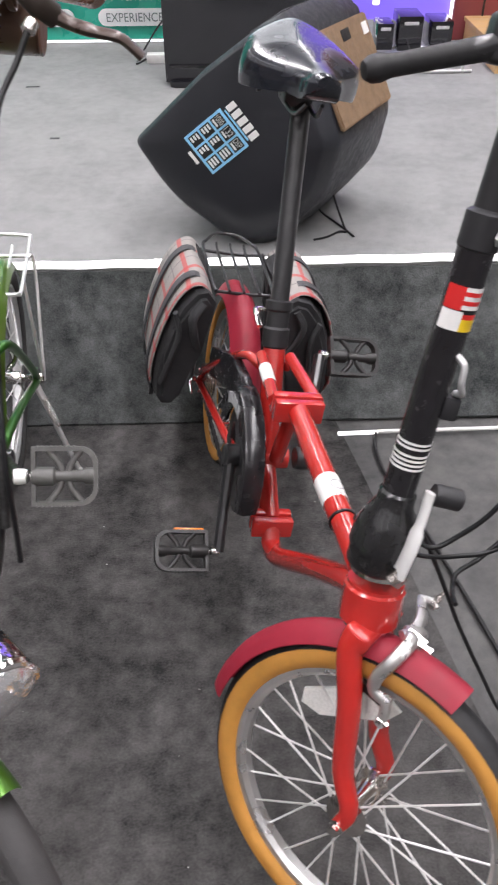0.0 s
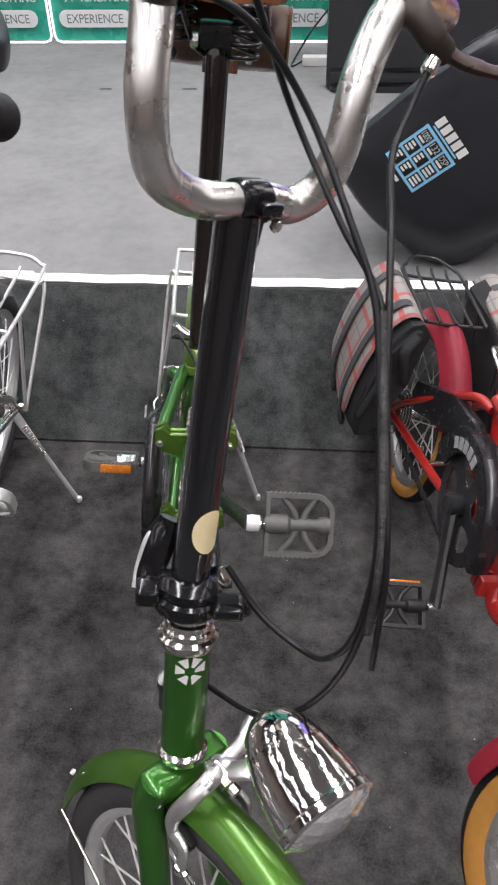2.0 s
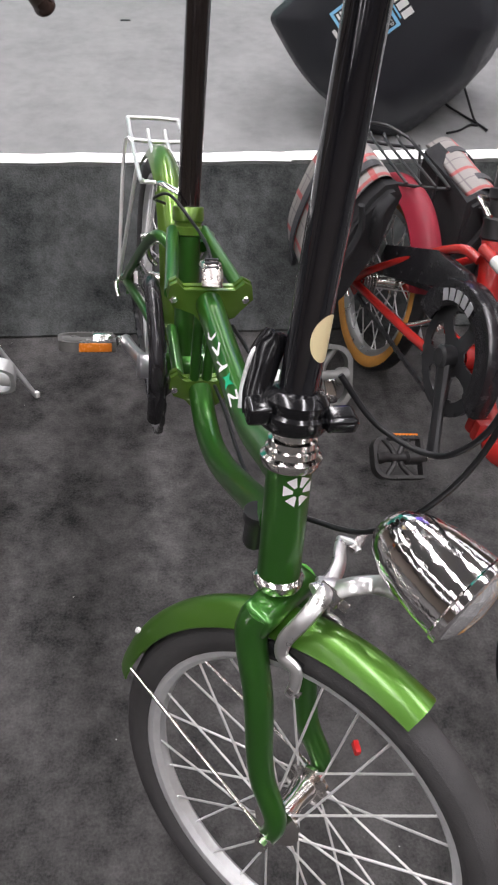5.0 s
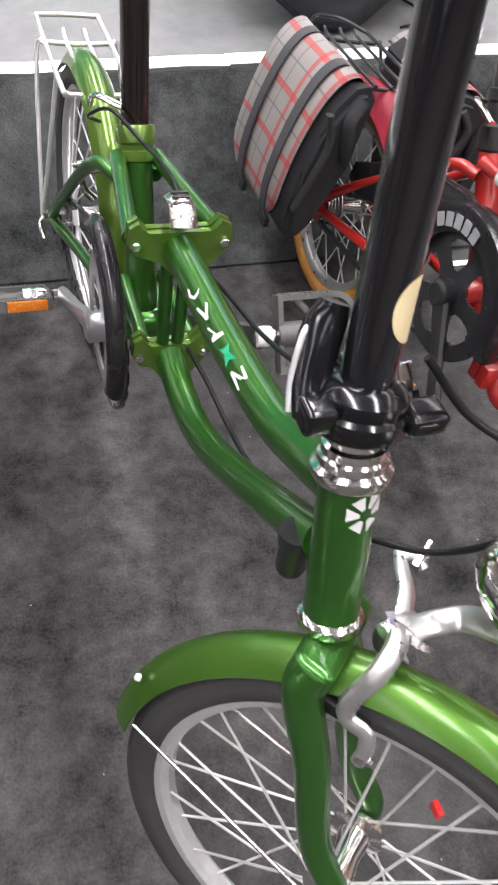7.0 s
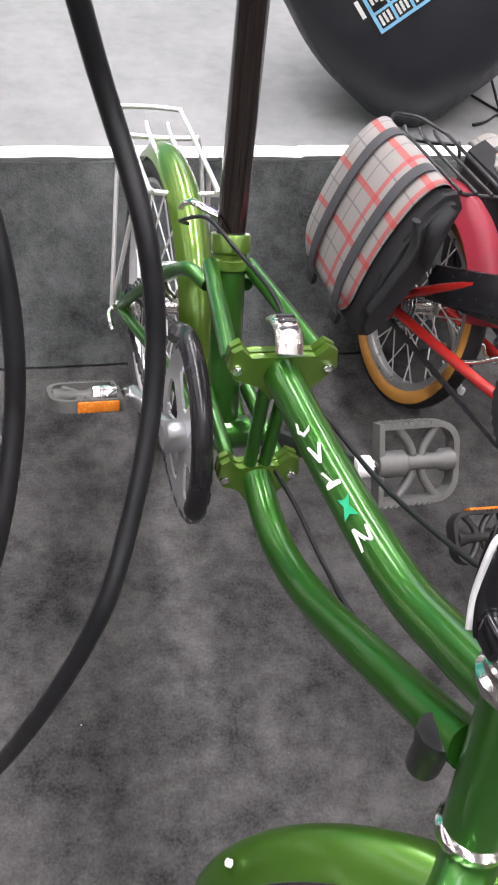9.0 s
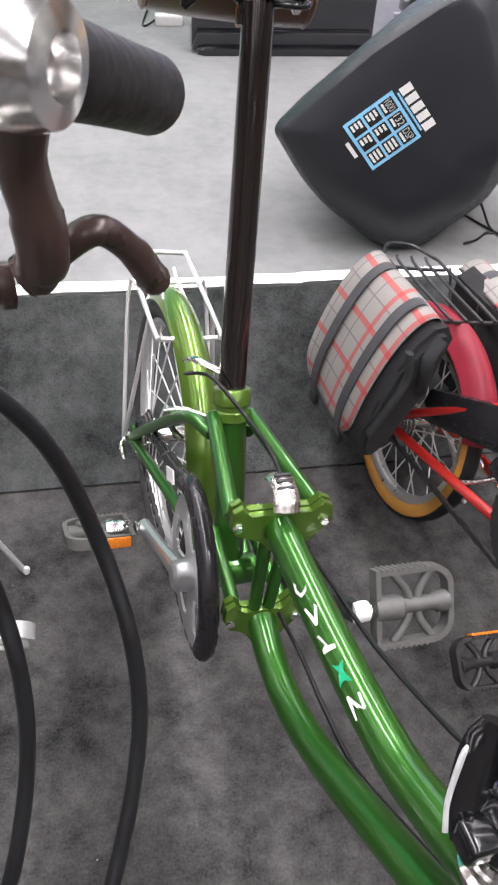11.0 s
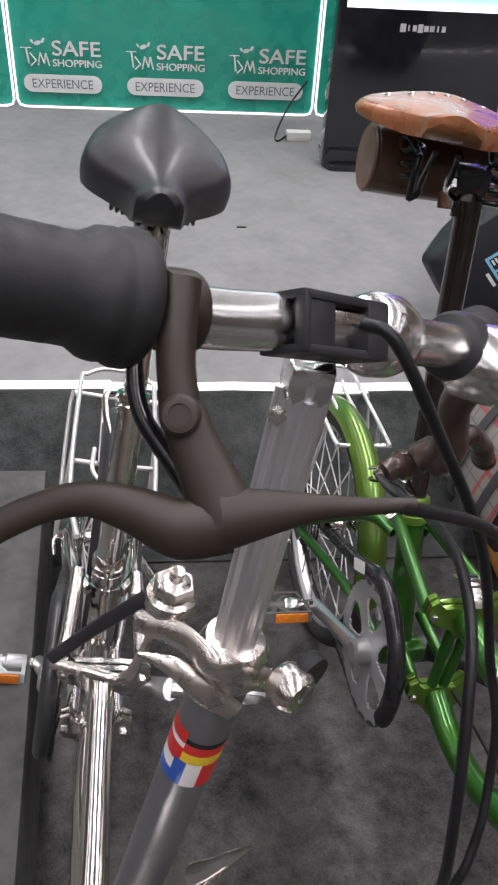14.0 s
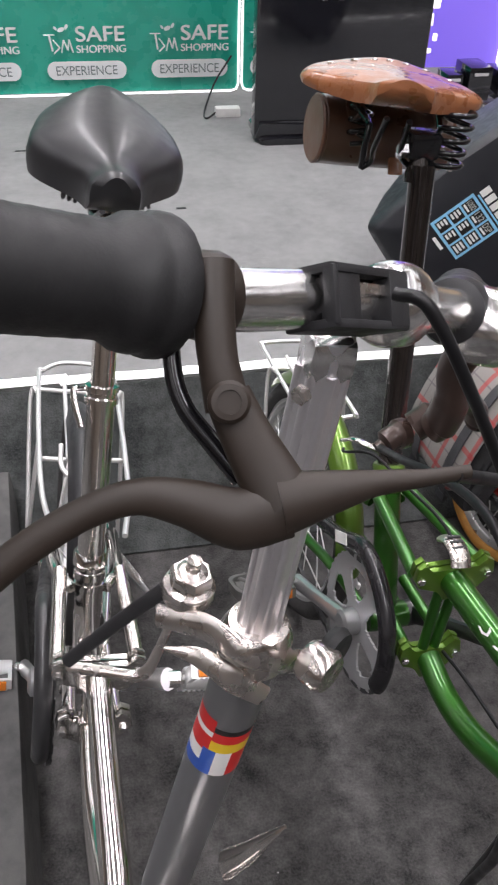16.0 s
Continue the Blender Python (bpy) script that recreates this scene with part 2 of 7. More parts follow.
GRILLE = surface("tan_speaker_grille", (0.30, 0.20, 0.125), 0.4, 0.3, 0.3, 400, bump=0.5, bump_scale=500)
WOOD = surface("pale_wood_floor", (0.62, 0.40, 0.18), 0.4, 0.0, 0.2, 8, coat=0.3)
# unseen ceiling and walls, kept dim so that chrome reflects with contrast
CEILPAINT = surface("unseen_ceiling_dark", (0.28, 0.27, 0.27), 0.7, 0.0, 0.04, 3)
WALLPAINT = surface("unseen_wall_brown", (0.34, 0.29, 0.25), 0.7, 0.0, 0.06, 3)
MAROON = surface("maroon_cabinet", (0.22, 0.045, 0.05), 0.45, 0.0, 0.12, 10)
PURPLE = glow("backlit_purple_fabric", (0.17, 0.11, 0.60), 1.0)


# ---- mesh helpers ----
def part(name, bm, material, parent=None, label="", at=None, sharp=38):
    """One mesh object, under a thing or a part where one is given."""
    bmesh.ops.recalc_face_normals(bm, faces=bm.faces)
    for f in bm.faces:
        f.smooth = True
    lim = radians(sharp)
    for e in bm.edges:
        if len(e.link_faces) == 2 and e.calc_face_angle(0) > lim:
            e.smooth = False
    me = bpy.data.meshes.new(name)
    bm.to_mesh(me)
    bm.free()
    me.materials.append(material)
    ob = new(name, me)
    if parent is not None:
        ob.parent = parent
    if at is not None:
        ob.matrix_basis = at
    if label:
        tagged(ob, label)
    return ob


def thing(name, m, label, category, group=""):
    ob = new(name)
    ob.empty_display_size = 0.05
    ob.matrix_basis = m
    return tagged(ob, label, category, group)


def smooth_path(pts, k=6, closed=False):
    """A Catmull-Rom line through the points."""
    p = [Vector(v) for v in pts]
    n = len(p)
    out = []
    for i in range(n if closed else n - 1):
        a = p[(i - 1) % n] if closed or i > 0 else 2 * p[0] - p[1]
        b, c = p[i], p[(i + 1) % n]
        d = p[(i + 2) % n] if closed or i + 2 < n else 2 * p[-1] - p[-2]
        for j in range(k):
            t = j / k
            out.append(0.5 * (2 * b + (c - a) * t + (2 * a - 5 * b + 4 * c - d) * t * t + (3 * b - a - 3 * c + d) * t ** 3))
    if not closed:
        out.append(p[-1])
    return out


def tube(bm, pts, r, n=10, closed=False, flat=1.0, up=None):
    """A round (or flattened) tube along the points; r is one radius or one for each point."""
    p = [Vector(v) for v in pts]
    rr = r if isinstance(r, (list, tuple)) else [r] * len(p)
    n = max(n, 10)
    side = None
    rings = []
    for i, v in enumerate(p):
        if closed:
            t = p[(i + 1) % len(p)] - p[i - 1]
        else:
            t = p[min(i + 1, len(p) - 1)] - p[max(i - 1, 0)]
        t.normalize()
        if side is None:
            ref = Vector(up) if up else (Vector((0, 0, 1)) if abs(t.z) < 0.9 else Vector((0, 1, 0)))
            side = ref.cross(t).normalized()
        side = (side - t * side.dot(t)).normalized()
        other = t.cross(side)
        rings.append([bm.verts.new(v + rr[i] * (math.cos(a) * side + flat * math.sin(a) * other)) for a in (2 * math.pi * k / n for k in range(n))])
    for i in range(len(rings) if closed else len(rings) - 1):
        a, b = rings[i], rings[(i + 1) % len(rings)]
        for k in range(n):
            bm.faces.new((a[k], a[(k + 1) % n], b[(k + 1) % n], b[k]))
    if not closed:
        bm.faces.new(rings[0][::-1])
        bm.faces.new(rings[-1])
    return bm


def lathe(bm, prof, m=None, n=24):
    """A profile of (radius, height) turned round the local z axis of m."""
    m = m or Matrix()
    rings = []
    for r, z in prof:
        if r < 1e-6:
            rings.append([bm.verts.new(m @ Vector((0, 0, z)))])
        else:
            rings.append([bm.verts.new(m @ Vector((r * math.cos(2 * math.pi * k / n), r * math.sin(2 * math.pi * k / n), z))) for k in range(n)])
    for a, b in zip(rings, rings[1:]):
        for k in range(n):
            q = [a[k % len(a)], a[(k + 1) % len(a)], b[(k + 1) % len(b)], b[k % len(b)]]
            q = list(dict.fromkeys(q))
            if len(q) > 2:
                bm.faces.new(q)
    for ring, flip in ((rings[0], True), (rings[-1], False)):
        if len(ring) > 2:
            bm.faces.new(ring[::-1] if flip else ring)
    return bm


def aim(p, q):
    """A pose at p whose z axis points at q."""
    d = Vector(q) - Vector(p)
    return Matrix.Translation(p) @ d.to_track_quat("Z", "Y").to_matrix().to_4x4()


def box(bm, size, m=None, bevel=0.0, seg=2):
    r = bmesh.ops.create_cube(bm, size=1, matrix=(m or Matrix()) @ Matrix.Diagonal((*size, 1)))
    if bevel:
        bmesh.ops.bevel(bm, geom=list({e for v in r["verts"] for e in v.link_edges}), offset=bevel, segments=seg, affect="EDGES", profile=0.6)
    return bm


def prism(bm, outline, depth, m=None, bevel=0.0, seg=2):
    """A flat outline in local x, y made depth thick along local z."""
    m = m or Matrix()
    lo = [bm.verts.new(m @ Vector((x, y, 0))) for x, y in outline]
    hi = [bm.verts.new(m @ Vector((x, y, depth))) for x, y in outline]
    n = len(outline)
    fs = [bm.faces.new(lo[::-1]), bm.faces.new(hi)]
    fs += [bm.faces.new((lo[i], lo[(i + 1) % n], hi[(i + 1) % n], hi[i])) for i in range(n)]
    if bevel:
        bmesh.ops.bevel(bm, geom=list({e for f in fs[:2] for e in f.edges}), offset=bevel, segments=seg, affect="EDGES", profile=0.6)
    return bm


def ring(bm, prof, n=48, a0=0.0, a1=360.0, closed_profile=True):
    """A profile of (radius, y) swept about the y axis from a0 to a1 degrees (0 ahead, 90 up)."""
    whole = abs(a1 - a0) >= 359.9
    steps = n if whole else n + 1
    rows = []
    for i in range(steps):
        a = radians(a0 + (a1 - a0) * i / n)
        rows.append([bm.verts.new((r * math.cos(a), y, r * math.sin(a))) for r, y in prof])
    k = len(prof)
    for i in range(n):
        p, q = rows[i], rows[(i + 1) % steps]
        for j in range(k if closed_profile else k - 1):
            bm.faces.new((p[j], p[(j + 1) % k], q[(j + 1) % k], q[j]))
    if not whole and closed_profile:
        bm.faces.new(rows[0])
        bm.faces.new(rows[-1][::-1])
    return bm


def nb():
    return bmesh.new()


def rounded(w, h, r, k=5):
    """A rounded rectangle's outline about the origin."""
    out = []
    for cx, cy, a in ((w / 2 - r, h / 2 - r, 0), (-w / 2 + r, h / 2 - r, 90), (-w / 2 + r, -h / 2 + r, 180), (w / 2 - r, -h / 2 + r, 270)):
        out += [(cx + r * math.cos(radians(a + 90 * i / k)), cy + r * math.sin(radians(a + 90 * i / k))) for i in range(k + 1)]
    return out


def disc(n, r):
    return [(r * math.cos(2 * math.pi * i / n), r * math.sin(2 * math.pi * i / n)) for i in range(n)]


# ---- structure ----
STAGE_Y, STAGE_Z = 1.777, 0.314


def extrude_x(bm, prof, x0, x1, n=1):
    rows = [[bm.verts.new((x0 + (x1 - x0) * i / n, y, z)) for y, z in prof] for i in range(n + 1)]
    k = len(prof)
    for a, b in zip(rows, rows[1:]):
        for j in range(k):
            bm.faces.new((a[j], a[(j + 1) % k], b[(j + 1) % k], b[j]))
    bm.faces.new(rows[0][::-1])
    bm.faces.new(rows[-1])
    return bm


bm = nb()
box(bm, (24, 24, 0.2), Matrix.Translation((0, 2, -0.106)))
tagged(part("floor", bm, CARPET_MID), "mid-grey carpeted hall floor", "floor", kind="structure")

# the black carpet under the bicycles, with its slanting cut edge
bm = nb()
prism(bm, [(-1.6, -1.6), (0.78, -1.6), (0.415, 0.68), (0.29, 1.35), (0.247, 1.56), (-1.6, 1.56)], 0.006, Matrix.Translation((0, 0, -0.006)))
tagged(part("carpet_mat", bm, CARPET_BLACK), "black trodden exhibition carpet laid on the floor", "carpet", kind="structure")

# stage deck, and the carpet that slopes down its front
bm = nb()
extrude_x(bm, [(STAGE_Y, STAGE_Z), (9.5, STAGE_Z), (9.5, -0.004), (STAGE_Y, -0.004)], -5, 5)
tagged(part("stage_floor", bm, CARPET_GREY), "grey carpeted stage deck", "stage", kind="structure")
bm = nb()
prof = [(1.535 + 0.235 * (t ** 0.8), 0.006 + 0.290 * t) for t in (i / 8 for i in range(9))]
prof = [(STAGE_Y - 0.002, 0.002), (1.535, 0.002)] + prof + [(STAGE_Y - 0.002, 0.297)]
extrude_x(bm, prof, -5, 5, 1)
tagged(part("stage_riser", bm, CARPET_RISER), "dark carpet draped down the sloping stage front", "stage front", kind="structure")

# short strips of dark tape on the stage
for x, y, w in ((-1.087, 3.268, 0.046), (-0.757, 3.270, 0.054), (-0.578, 2.682, 0.030)):
    mark = thing("tape_mark", Matrix.Translation((x, y, STAGE_Z)), "short strip of dark tape stuck on the grey stage carpet", "tape", "tape marks on the stage")
    bm = nb()
    box(bm, (w, 0.012, 0.002), Matrix.Translation((0, 0, 0.001)), 0.0006)
    part("strip", bm, MATTBLACK, mark)

# low carpeted step at the stage front
bm = nb()
prism(bm, [(-2.6, 0.2), (-0.95, 0.2), (-1.066, 1.64), (-2.6, 1.64)], 0.19, None, 0.012)
tagged(part("stage_step", bm, CARPET_MID), "grey carpeted low step block beside the stage", "step", kind="structure")

# light rope along the stage edge, in lengths that butt together
rope = thing("light_rope", Matrix(), "white LED light rope stapled along the stage edge", "light rope")
for x0, x1, dz in ((-3.2, -0.93, 0.004), (-0.945, -0.18, 0.0), (-0.19, 0.62, 0.002), (0.61, 3.2, 0.0)):
    bm = nb()
    tube(bm, smooth_path([(x0 + (x1 - x0) * i / 8, STAGE_Y - 0.002, STAGE_Z + 0.001 + dz + 0.0015 * math.sin(3 * i + x0)) for i in range(9)], 2), 0.0095, 8)
    part("rope_length", bm, LED_WHITE, rope)
rope2 = thing("light_rope", Matrix(), "short white LED light rope lying on the floor", "light rope")
bm = nb()
tube(bm, [(0.252, 1.475, 0.006), (0.35, 1.478, 0.006)], 0.005, 8)
part("rope_length", bm, LED_WHITE, rope2)
bm = nb()
tube(bm, [(0.35, 1.478, 0.008), (1.9, 1.50, 0.004)], 0.005, 8)
part("rope_length", bm, WHITE, rope2)

# unseen hall walls and ceiling, added to close the place
bm = nb()
box(bm, (24, 0.2, 5.2), Matrix.Translation((0, 14.1, 2.4)))
tagged(part("wall_north", bm, WALLPAINT), "unseen brown-grey hall wall, added to close the place", "wall", kind="structure")
bm = nb()
box(bm, (24, 0.2, 5.2), Matrix.Translation((0, -10.1, 2.4)))
tagged(part("wall_south", bm, WALLPAINT), "unseen brown-grey hall wall, added to close the place", "wall", kind="structure")
for nm, x in (("wall_west", -12.1), ("wall_east", 12.1)):
    bm = nb()
    box(bm, (0.2, 24.4, 5.2), Matrix.Translation((x, 2, 2.4)))
    tagged(part(nm, bm, WALLPAINT), "unseen brown-grey hall wall, added to close the place", "wall", kind="structure")
bm = nb()
box(bm, (24.4, 24.4, 0.2), Matrix.Translation((0, 2, 5.1)))
tagged(part("ceiling", bm, CEILPAINT), "unseen dim hall ceiling, added to close the place", "ceiling", kind="structure")

# unseen strip lights added under the ceiling, to draw long highlights on tubes
PANEL_GLOW = glow("added_strip_glow", (1.0, 0.965, 1.0), 6.3)
first = None
for x in (-7.5, -4.5, -1.5, 1.5, 4.5, 7.5):
    at = Matrix.Translation((x, 2.0, 4.99))
    if first:
        copy_thing(first, at)
    else:
        first = thing("added_ceiling_strip", at, "unseen long white strip light, added under the hall ceiling", "ceiling light", "ceiling strip lights")
        bm = nb()
        box(bm, (0.55, 20.1, 0.02), None, 0.004)
        part("frame", bm, WHITE, first)
        bm = nb()
        box(bm, (0.45, 20.0, 0.012), Matrix.Translation((0, 0, -0.012)))
        part("diffuser", bm, PANEL_GLOW, first)
# area lamps added just below the two middle strips, for more light
for x in (-1.5, 1.5):
    for y in (-1.4, 2.0, 5.4):
        data = bpy.data.lights.new("fill_lamp", "AREA")
        data.shape, data.size, data.size_y, data.energy, data.color = "RECTANGLE", 0.42, 3.3, 98, (1.0, 0.955, 0.995)
        lo = new("fill_lamp", data)
        lo.matrix_basis = Matrix.Translation((x, y, 4.955))


# ---- bicycles ----
def base_pose(heading, lean, origin):
    """Local x ahead, y to the bicycle's left, z up the leaning frame."""
    h, l = radians(heading), radians(lean)
    f = Vector((math.sin(h), -math.cos(h), 0))
    s = Vector((math.cos(l) * math.cos(h), math.cos(l) * math.sin(h), -math.sin(l)))
    u = f.cross(s)
    m = Matrix((f, s, u)).transposed().to_4x4()
    m.translation = origin
    return m


SPOKES = {}


def wheel(parent, name, at, tyre_mat, wall_mat, rim_mat, radius=0.237, hub_r=0.016, label="", tread=None):
    """Hub with its tyre, rim and laced spokes; axle along local y."""
    bm = nb()
    lathe(bm, [(0.0, -0.062), (0.005, -0.062), (0.005, -0.052), (0.009, -0.05), (0.009, -0.036), (hub_r + 0.012, -0.034), (hub_r + 0.012, -0.030), (hub_r, -0.026), (hub_r - 0.003, 0), (hub_r, 0.026), (hub_r + 0.012, 0.030), (hub_r + 0.012, 0.034), (0.009, 0.036), (0.009, 0.05), (0.005, 0.052), (0.005, 0.062), (0, 0.062)], Matrix.Rotation(radians(-90), 4, "X"), 20)
    w = part(name, bm, CHROME, parent, label, at)
    rt = 0.021 if radius > 0.2 else 0.0185
    c = radius - rt
    bm = nb()
    ring(bm, [(c + rt * math.cos(a), rt * math.sin(a)) for a in (radians(-62 + 124 * i / 8) for i in range(9))] + [(c + 0.7 * rt * math.cos(a), 0.7 * rt * math.sin(a)) for a in (radians(62 - 124 * i / 8) for i in range(9))], 72)
    part("tyre_tread", bm, tyre_mat, w)
    bm = nb()
    for sgn in (1, -1):
        prof = [(c + rt * math.cos(radians(a)), sgn * rt * math.sin(radians(a))) for a in (60, 80, 100, 120, 140)]
        prof += [(c + (rt - 0.003) * math.cos(radians(a)), sgn * (rt - 0.003) * math.sin(radians(a))) for a in (140, 100, 60)]
        ring(bm, prof, 72)
    part("tyre_sidewall", bm, wall_mat, w)
    ri = c - 0.014
    bm = nb()
    hw = 0.60 * rt
    ring(bm, [(ri + 0.002, -hw), (ri + 0.002, hw), (ri - 0.009, hw - 0.0008), (ri - 0.015, 0.006), (ri - 0.015, -0.006), (ri - 0.009, 0.0008 - hw)], 72)
    part("rim", bm, rim_mat, w)
    key = (round(radius, 3), hub_r)
    if key not in SPOKES:
        pair = []
        for lean in (0.42, -0.42):
            bm = nb()
            a = Vector(((hub_r + 0.009) * math.cos(lean), 0.031, (hub_r + 0.009) * math.sin(lean)))
            tube(bm, [a, Vector((ri - 0.014, 0.003, 0))], 0.0014, 5)
            me = bpy.data.meshes.new("spoke")
            bm.to_mesh(me)
            bm.free()
            me.materials.append(SPOKEWIRE)
            pair.append(me)
        SPOKES[key] = pair
    for i in range(28):
        sp = new("spoke", SPOKES[key][(i // 2) % 2])
        sp.parent = w
        sp.matrix_basis = Matrix.Rotation(radians(-360 * i / 28), 4, "Y") @ Matrix.Diagonal((1, 1 if i % 2 else -1, 1, 1))
    return w


def pedal(parent, at, material, cage, reflector=(-1, 1), square=False):
    """A platform pedal: spindle, body with openings and amber reflectors; spindle along +y."""
    bm = nb()
    lathe(bm, [(0, 0), (0.011, 0), (0.011, 0.014), (0.007, 0.018), (0.007, 0.10), (0, 0.10)], Matrix.Rotation(radians(-90), 4, "X"), 14)
    p = part("pedal", bm, ALU, parent, at=at)
    bm = nb()
    def plate(w, y0, y1, r):
        pts = [(-w / 2, y0), (w / 2, y0)]
        pts += [(w / 2 - r + r * math.cos(radians(a)), y1 - r + r * math.sin(radians(a))) for a in range(0, 91, 15)]
        pts += [(-w / 2 + r + r * math.cos(radians(a)), y1 - r + r * math.sin(radians(a))) for a in range(90, 181, 15)]
        return [(x, y - 0.068) for x, y in pts]
    outline = plate(0.090, 0.020, 0.118, 0.012 if square else 0.026)
    inner = plate(0.077, 0.026, 0.111, 0.008 if square else 0.021)
    for z0, z1 in ((-0.0085, 0.0085),):
        lo = [bm.verts.new((x, y + 0.068, z0)) for x, y in outline]
        li = [bm.verts.new((x, y + 0.068, z0)) for x, y in inner]
        hi = [bm.verts.new((x, y + 0.068, z1)) for x, y in outline]
        hii = [bm.verts.new((x, y + 0.068, z1)) for x, y in inner]
        n = len(outline)
        for i in range(n):
            j = (i + 1) % n
            bm.faces.new((lo[i], lo[j], hi[j], hi[i]))
            bm.faces.new((li[j], li[i], hii[i], hii[j]))
            bm.faces.new((hi[i], hi[j], hii[j], hii[i]))
            bm.faces.new((lo[j], lo[i], li[i], li[j]))
    part("cage", bm, cage, p)
    bm = nb()
    lathe(bm, [(0, 0.02), (0.013, 0.02), (0.0145, 0.024), (0.0145, 0.052), (0.009, 0.056), (0.009, 0.094), (0.013, 0.100), (0.013, 0.112), (0, 0.113)], Matrix.Rotation(radians(-90), 4, "X"), 16)
    for sx in (-1, 1):
        if square:
            for x in (0.014, 0.027):
                box(bm, (0.004, 0.090, 0.012), Matrix.Translation((sx * x, 0.069, 0)))
            continue
        tube(bm, smooth_path([(0, 0.074, 0), (sx * 0.018, 0.078, 0), (sx * 0.040, 0.094, 0)], 3), 0.005, 6)
        tube(bm, smooth_path([(0, 0.066, 0), (sx * 0.020, 0.060, 0), (sx * 0.040, 0.044, 0)], 3), 0.005, 6)
    part("barrel", bm, material, p)
    for sx in (-1, 1):
        bm = nb()
        for k in range(9):
            box(bm, (0.0034, 0.0032, 0.0195), Matrix.Translation((sx * 0.0444, 0.028 + k * 0.0068, 0)))
        part("teeth", bm, cage, p)
        if sx in reflector:
            bm = nb()
            box(bm, (0.006, 0.056, 0.015), Matrix.Translation((sx * 0.0475, 0.056, 0)), 0.002)
            part("reflector", bm, ORANGE, p, "amber reflector")
    return p


def crankset(bike, bb, angle, ring_mat, arm_mat, guard_mat, cage, pedal_mat, ring_r=0.104, guard="arc", g_r=0.132, sticker=False, wide=0.0, amber=((-1,), (-1,)), tilt=(6, 6), axle=(0.0, 0.24), square=False, left=None, size=(1, 1, 1)):
    """Chainring, both crank arms and pedals, chain, and the guard round the ring."""
    ax = Matrix.Translation(bb)
    bm = nb()
    steps = 240
    inner_r, outer_r = 0.034, ring_r - 0.021
    radii = [0.013, 0.024] + [inner_r + (outer_r - inner_r) * q / 9 for q in range(10)] + [ring_r - 0.006, ring_r]
    rows = []
    for n, rad in enumerate(radii):
        last = n == len(radii) - 1
        rows.append([bm.verts.new(((rad + (0.0016 * math.cos(math.pi * k / 3) if last else 0)) * math.cos(2 * math.pi * k / steps), 0, (rad + (0.0016 * math.cos(math.pi * k / 3) if last else 0)) * math.sin(2 * math.pi * k / steps))) for k in range(steps)])
    for lv in range(len(radii) - 1):
        mid_r = (radii[lv] + radii[lv + 1]) / 2
        q = (mid_r - inner_r) / (outer_r - inner_r)
        gap = 0.0
        if 0 < q < 1:
            gap = (25.5 - 7.5 * (1 - q)) * max(0.0, 1 - abs(2 * q - 1) ** 4) ** 0.5
        for k in range(steps):
            turn = (k + 0.5) * 360 / steps % 72 - 36
            if abs(turn) < gap:
                continue
            bm.faces.new((rows[lv][k], rows[lv][(k + 1) % steps], rows[lv + 1][(k + 1) % steps], rows[lv + 1][k]))
    loose = [v for v in bm.verts if not v.link_faces]
    bmesh.ops.delete(bm, geom=loose, context="VERTS")
    bmesh.ops.solidify(bm, geom=list(bm.faces), thickness=0.0035)
    part("chainring", bm, ring_mat, bike, at=Matrix.Translation((bb[0], -0.050, bb[2])))
    bm = nb()
    pts = []
    rr = 0.032
    for i in range(25):
        a = radians(100 + 0 - 200 * i / 24)
        pts.append((bb[0] + ring_r * math.cos(a), -0.050, bb[2] + ring_r * math.sin(a)))
    for i in range(13):
        a = radians(-100 - 160 * i / 12)
        pts.append((axle[0] + rr * math.cos(a), -0.050, axle[1] + rr * math.sin(a)))
    dense = []
    for p, q in zip(pts, pts[1:] + pts[:1]):
        p, q = Vector(p), Vector(q)
        k = max(1, int((q - p).length / 0.0127))
        dense += [p.lerp(q, j / k) for j in range(k)]
    for i, p in enumerate(dense):
        q = dense[(i + 1) % len(dense)]
        d = (q - p)
        if d.length < 1e-5:
            continue
        ang = math.atan2(d.z, d.x)
        m = Matrix.Translation((p + q) / 2) @ Matrix.Rotation(-ang, 4, "Y")
        box(bm, (d.length * 1.25, 0.0075 if i % 2 else 0.0045, 0.0075), m)
    part("chain", bm, GREYBLACK, bike)
    for side, ang in ((-1, angle), (1, angle + 180)):
        a = radians(ang)
        y0 = side * (0.040 if wide and side > 0 else 0.066)
        end = Vector((bb[0] + 0.17 * math.cos(a), side * (0.082 + (wide if side > 0 else 0)), bb[2] + 0.17 * math.sin(a) + (0.012 if wide and side > 0 else 0)))
        if left and side > 0:
            end = Vector(left)
        bm = nb()
        lathe(bm, [(0, -0.014), (0.019, -0.014), (0.021, -0.010), (0.021, 0.010), (0.015, 0.014), (0, 0.012)], Matrix.Translation((bb[0], y0, bb[2])) @ Matrix.Rotation(radians(-90 * side), 4, "X"), 18)
        tube(bm, [(bb[0], y0, bb[2]), Vector((bb[0], y0, bb[2])).lerp(end, 0.5), end], [0.0165, 0.0125, 0.0145], 10, flat=0.7, up=(0, 1, 0))
        part("crank_arm", bm, GREYBLACK if wide and side > 0 else arm_mat, bike)
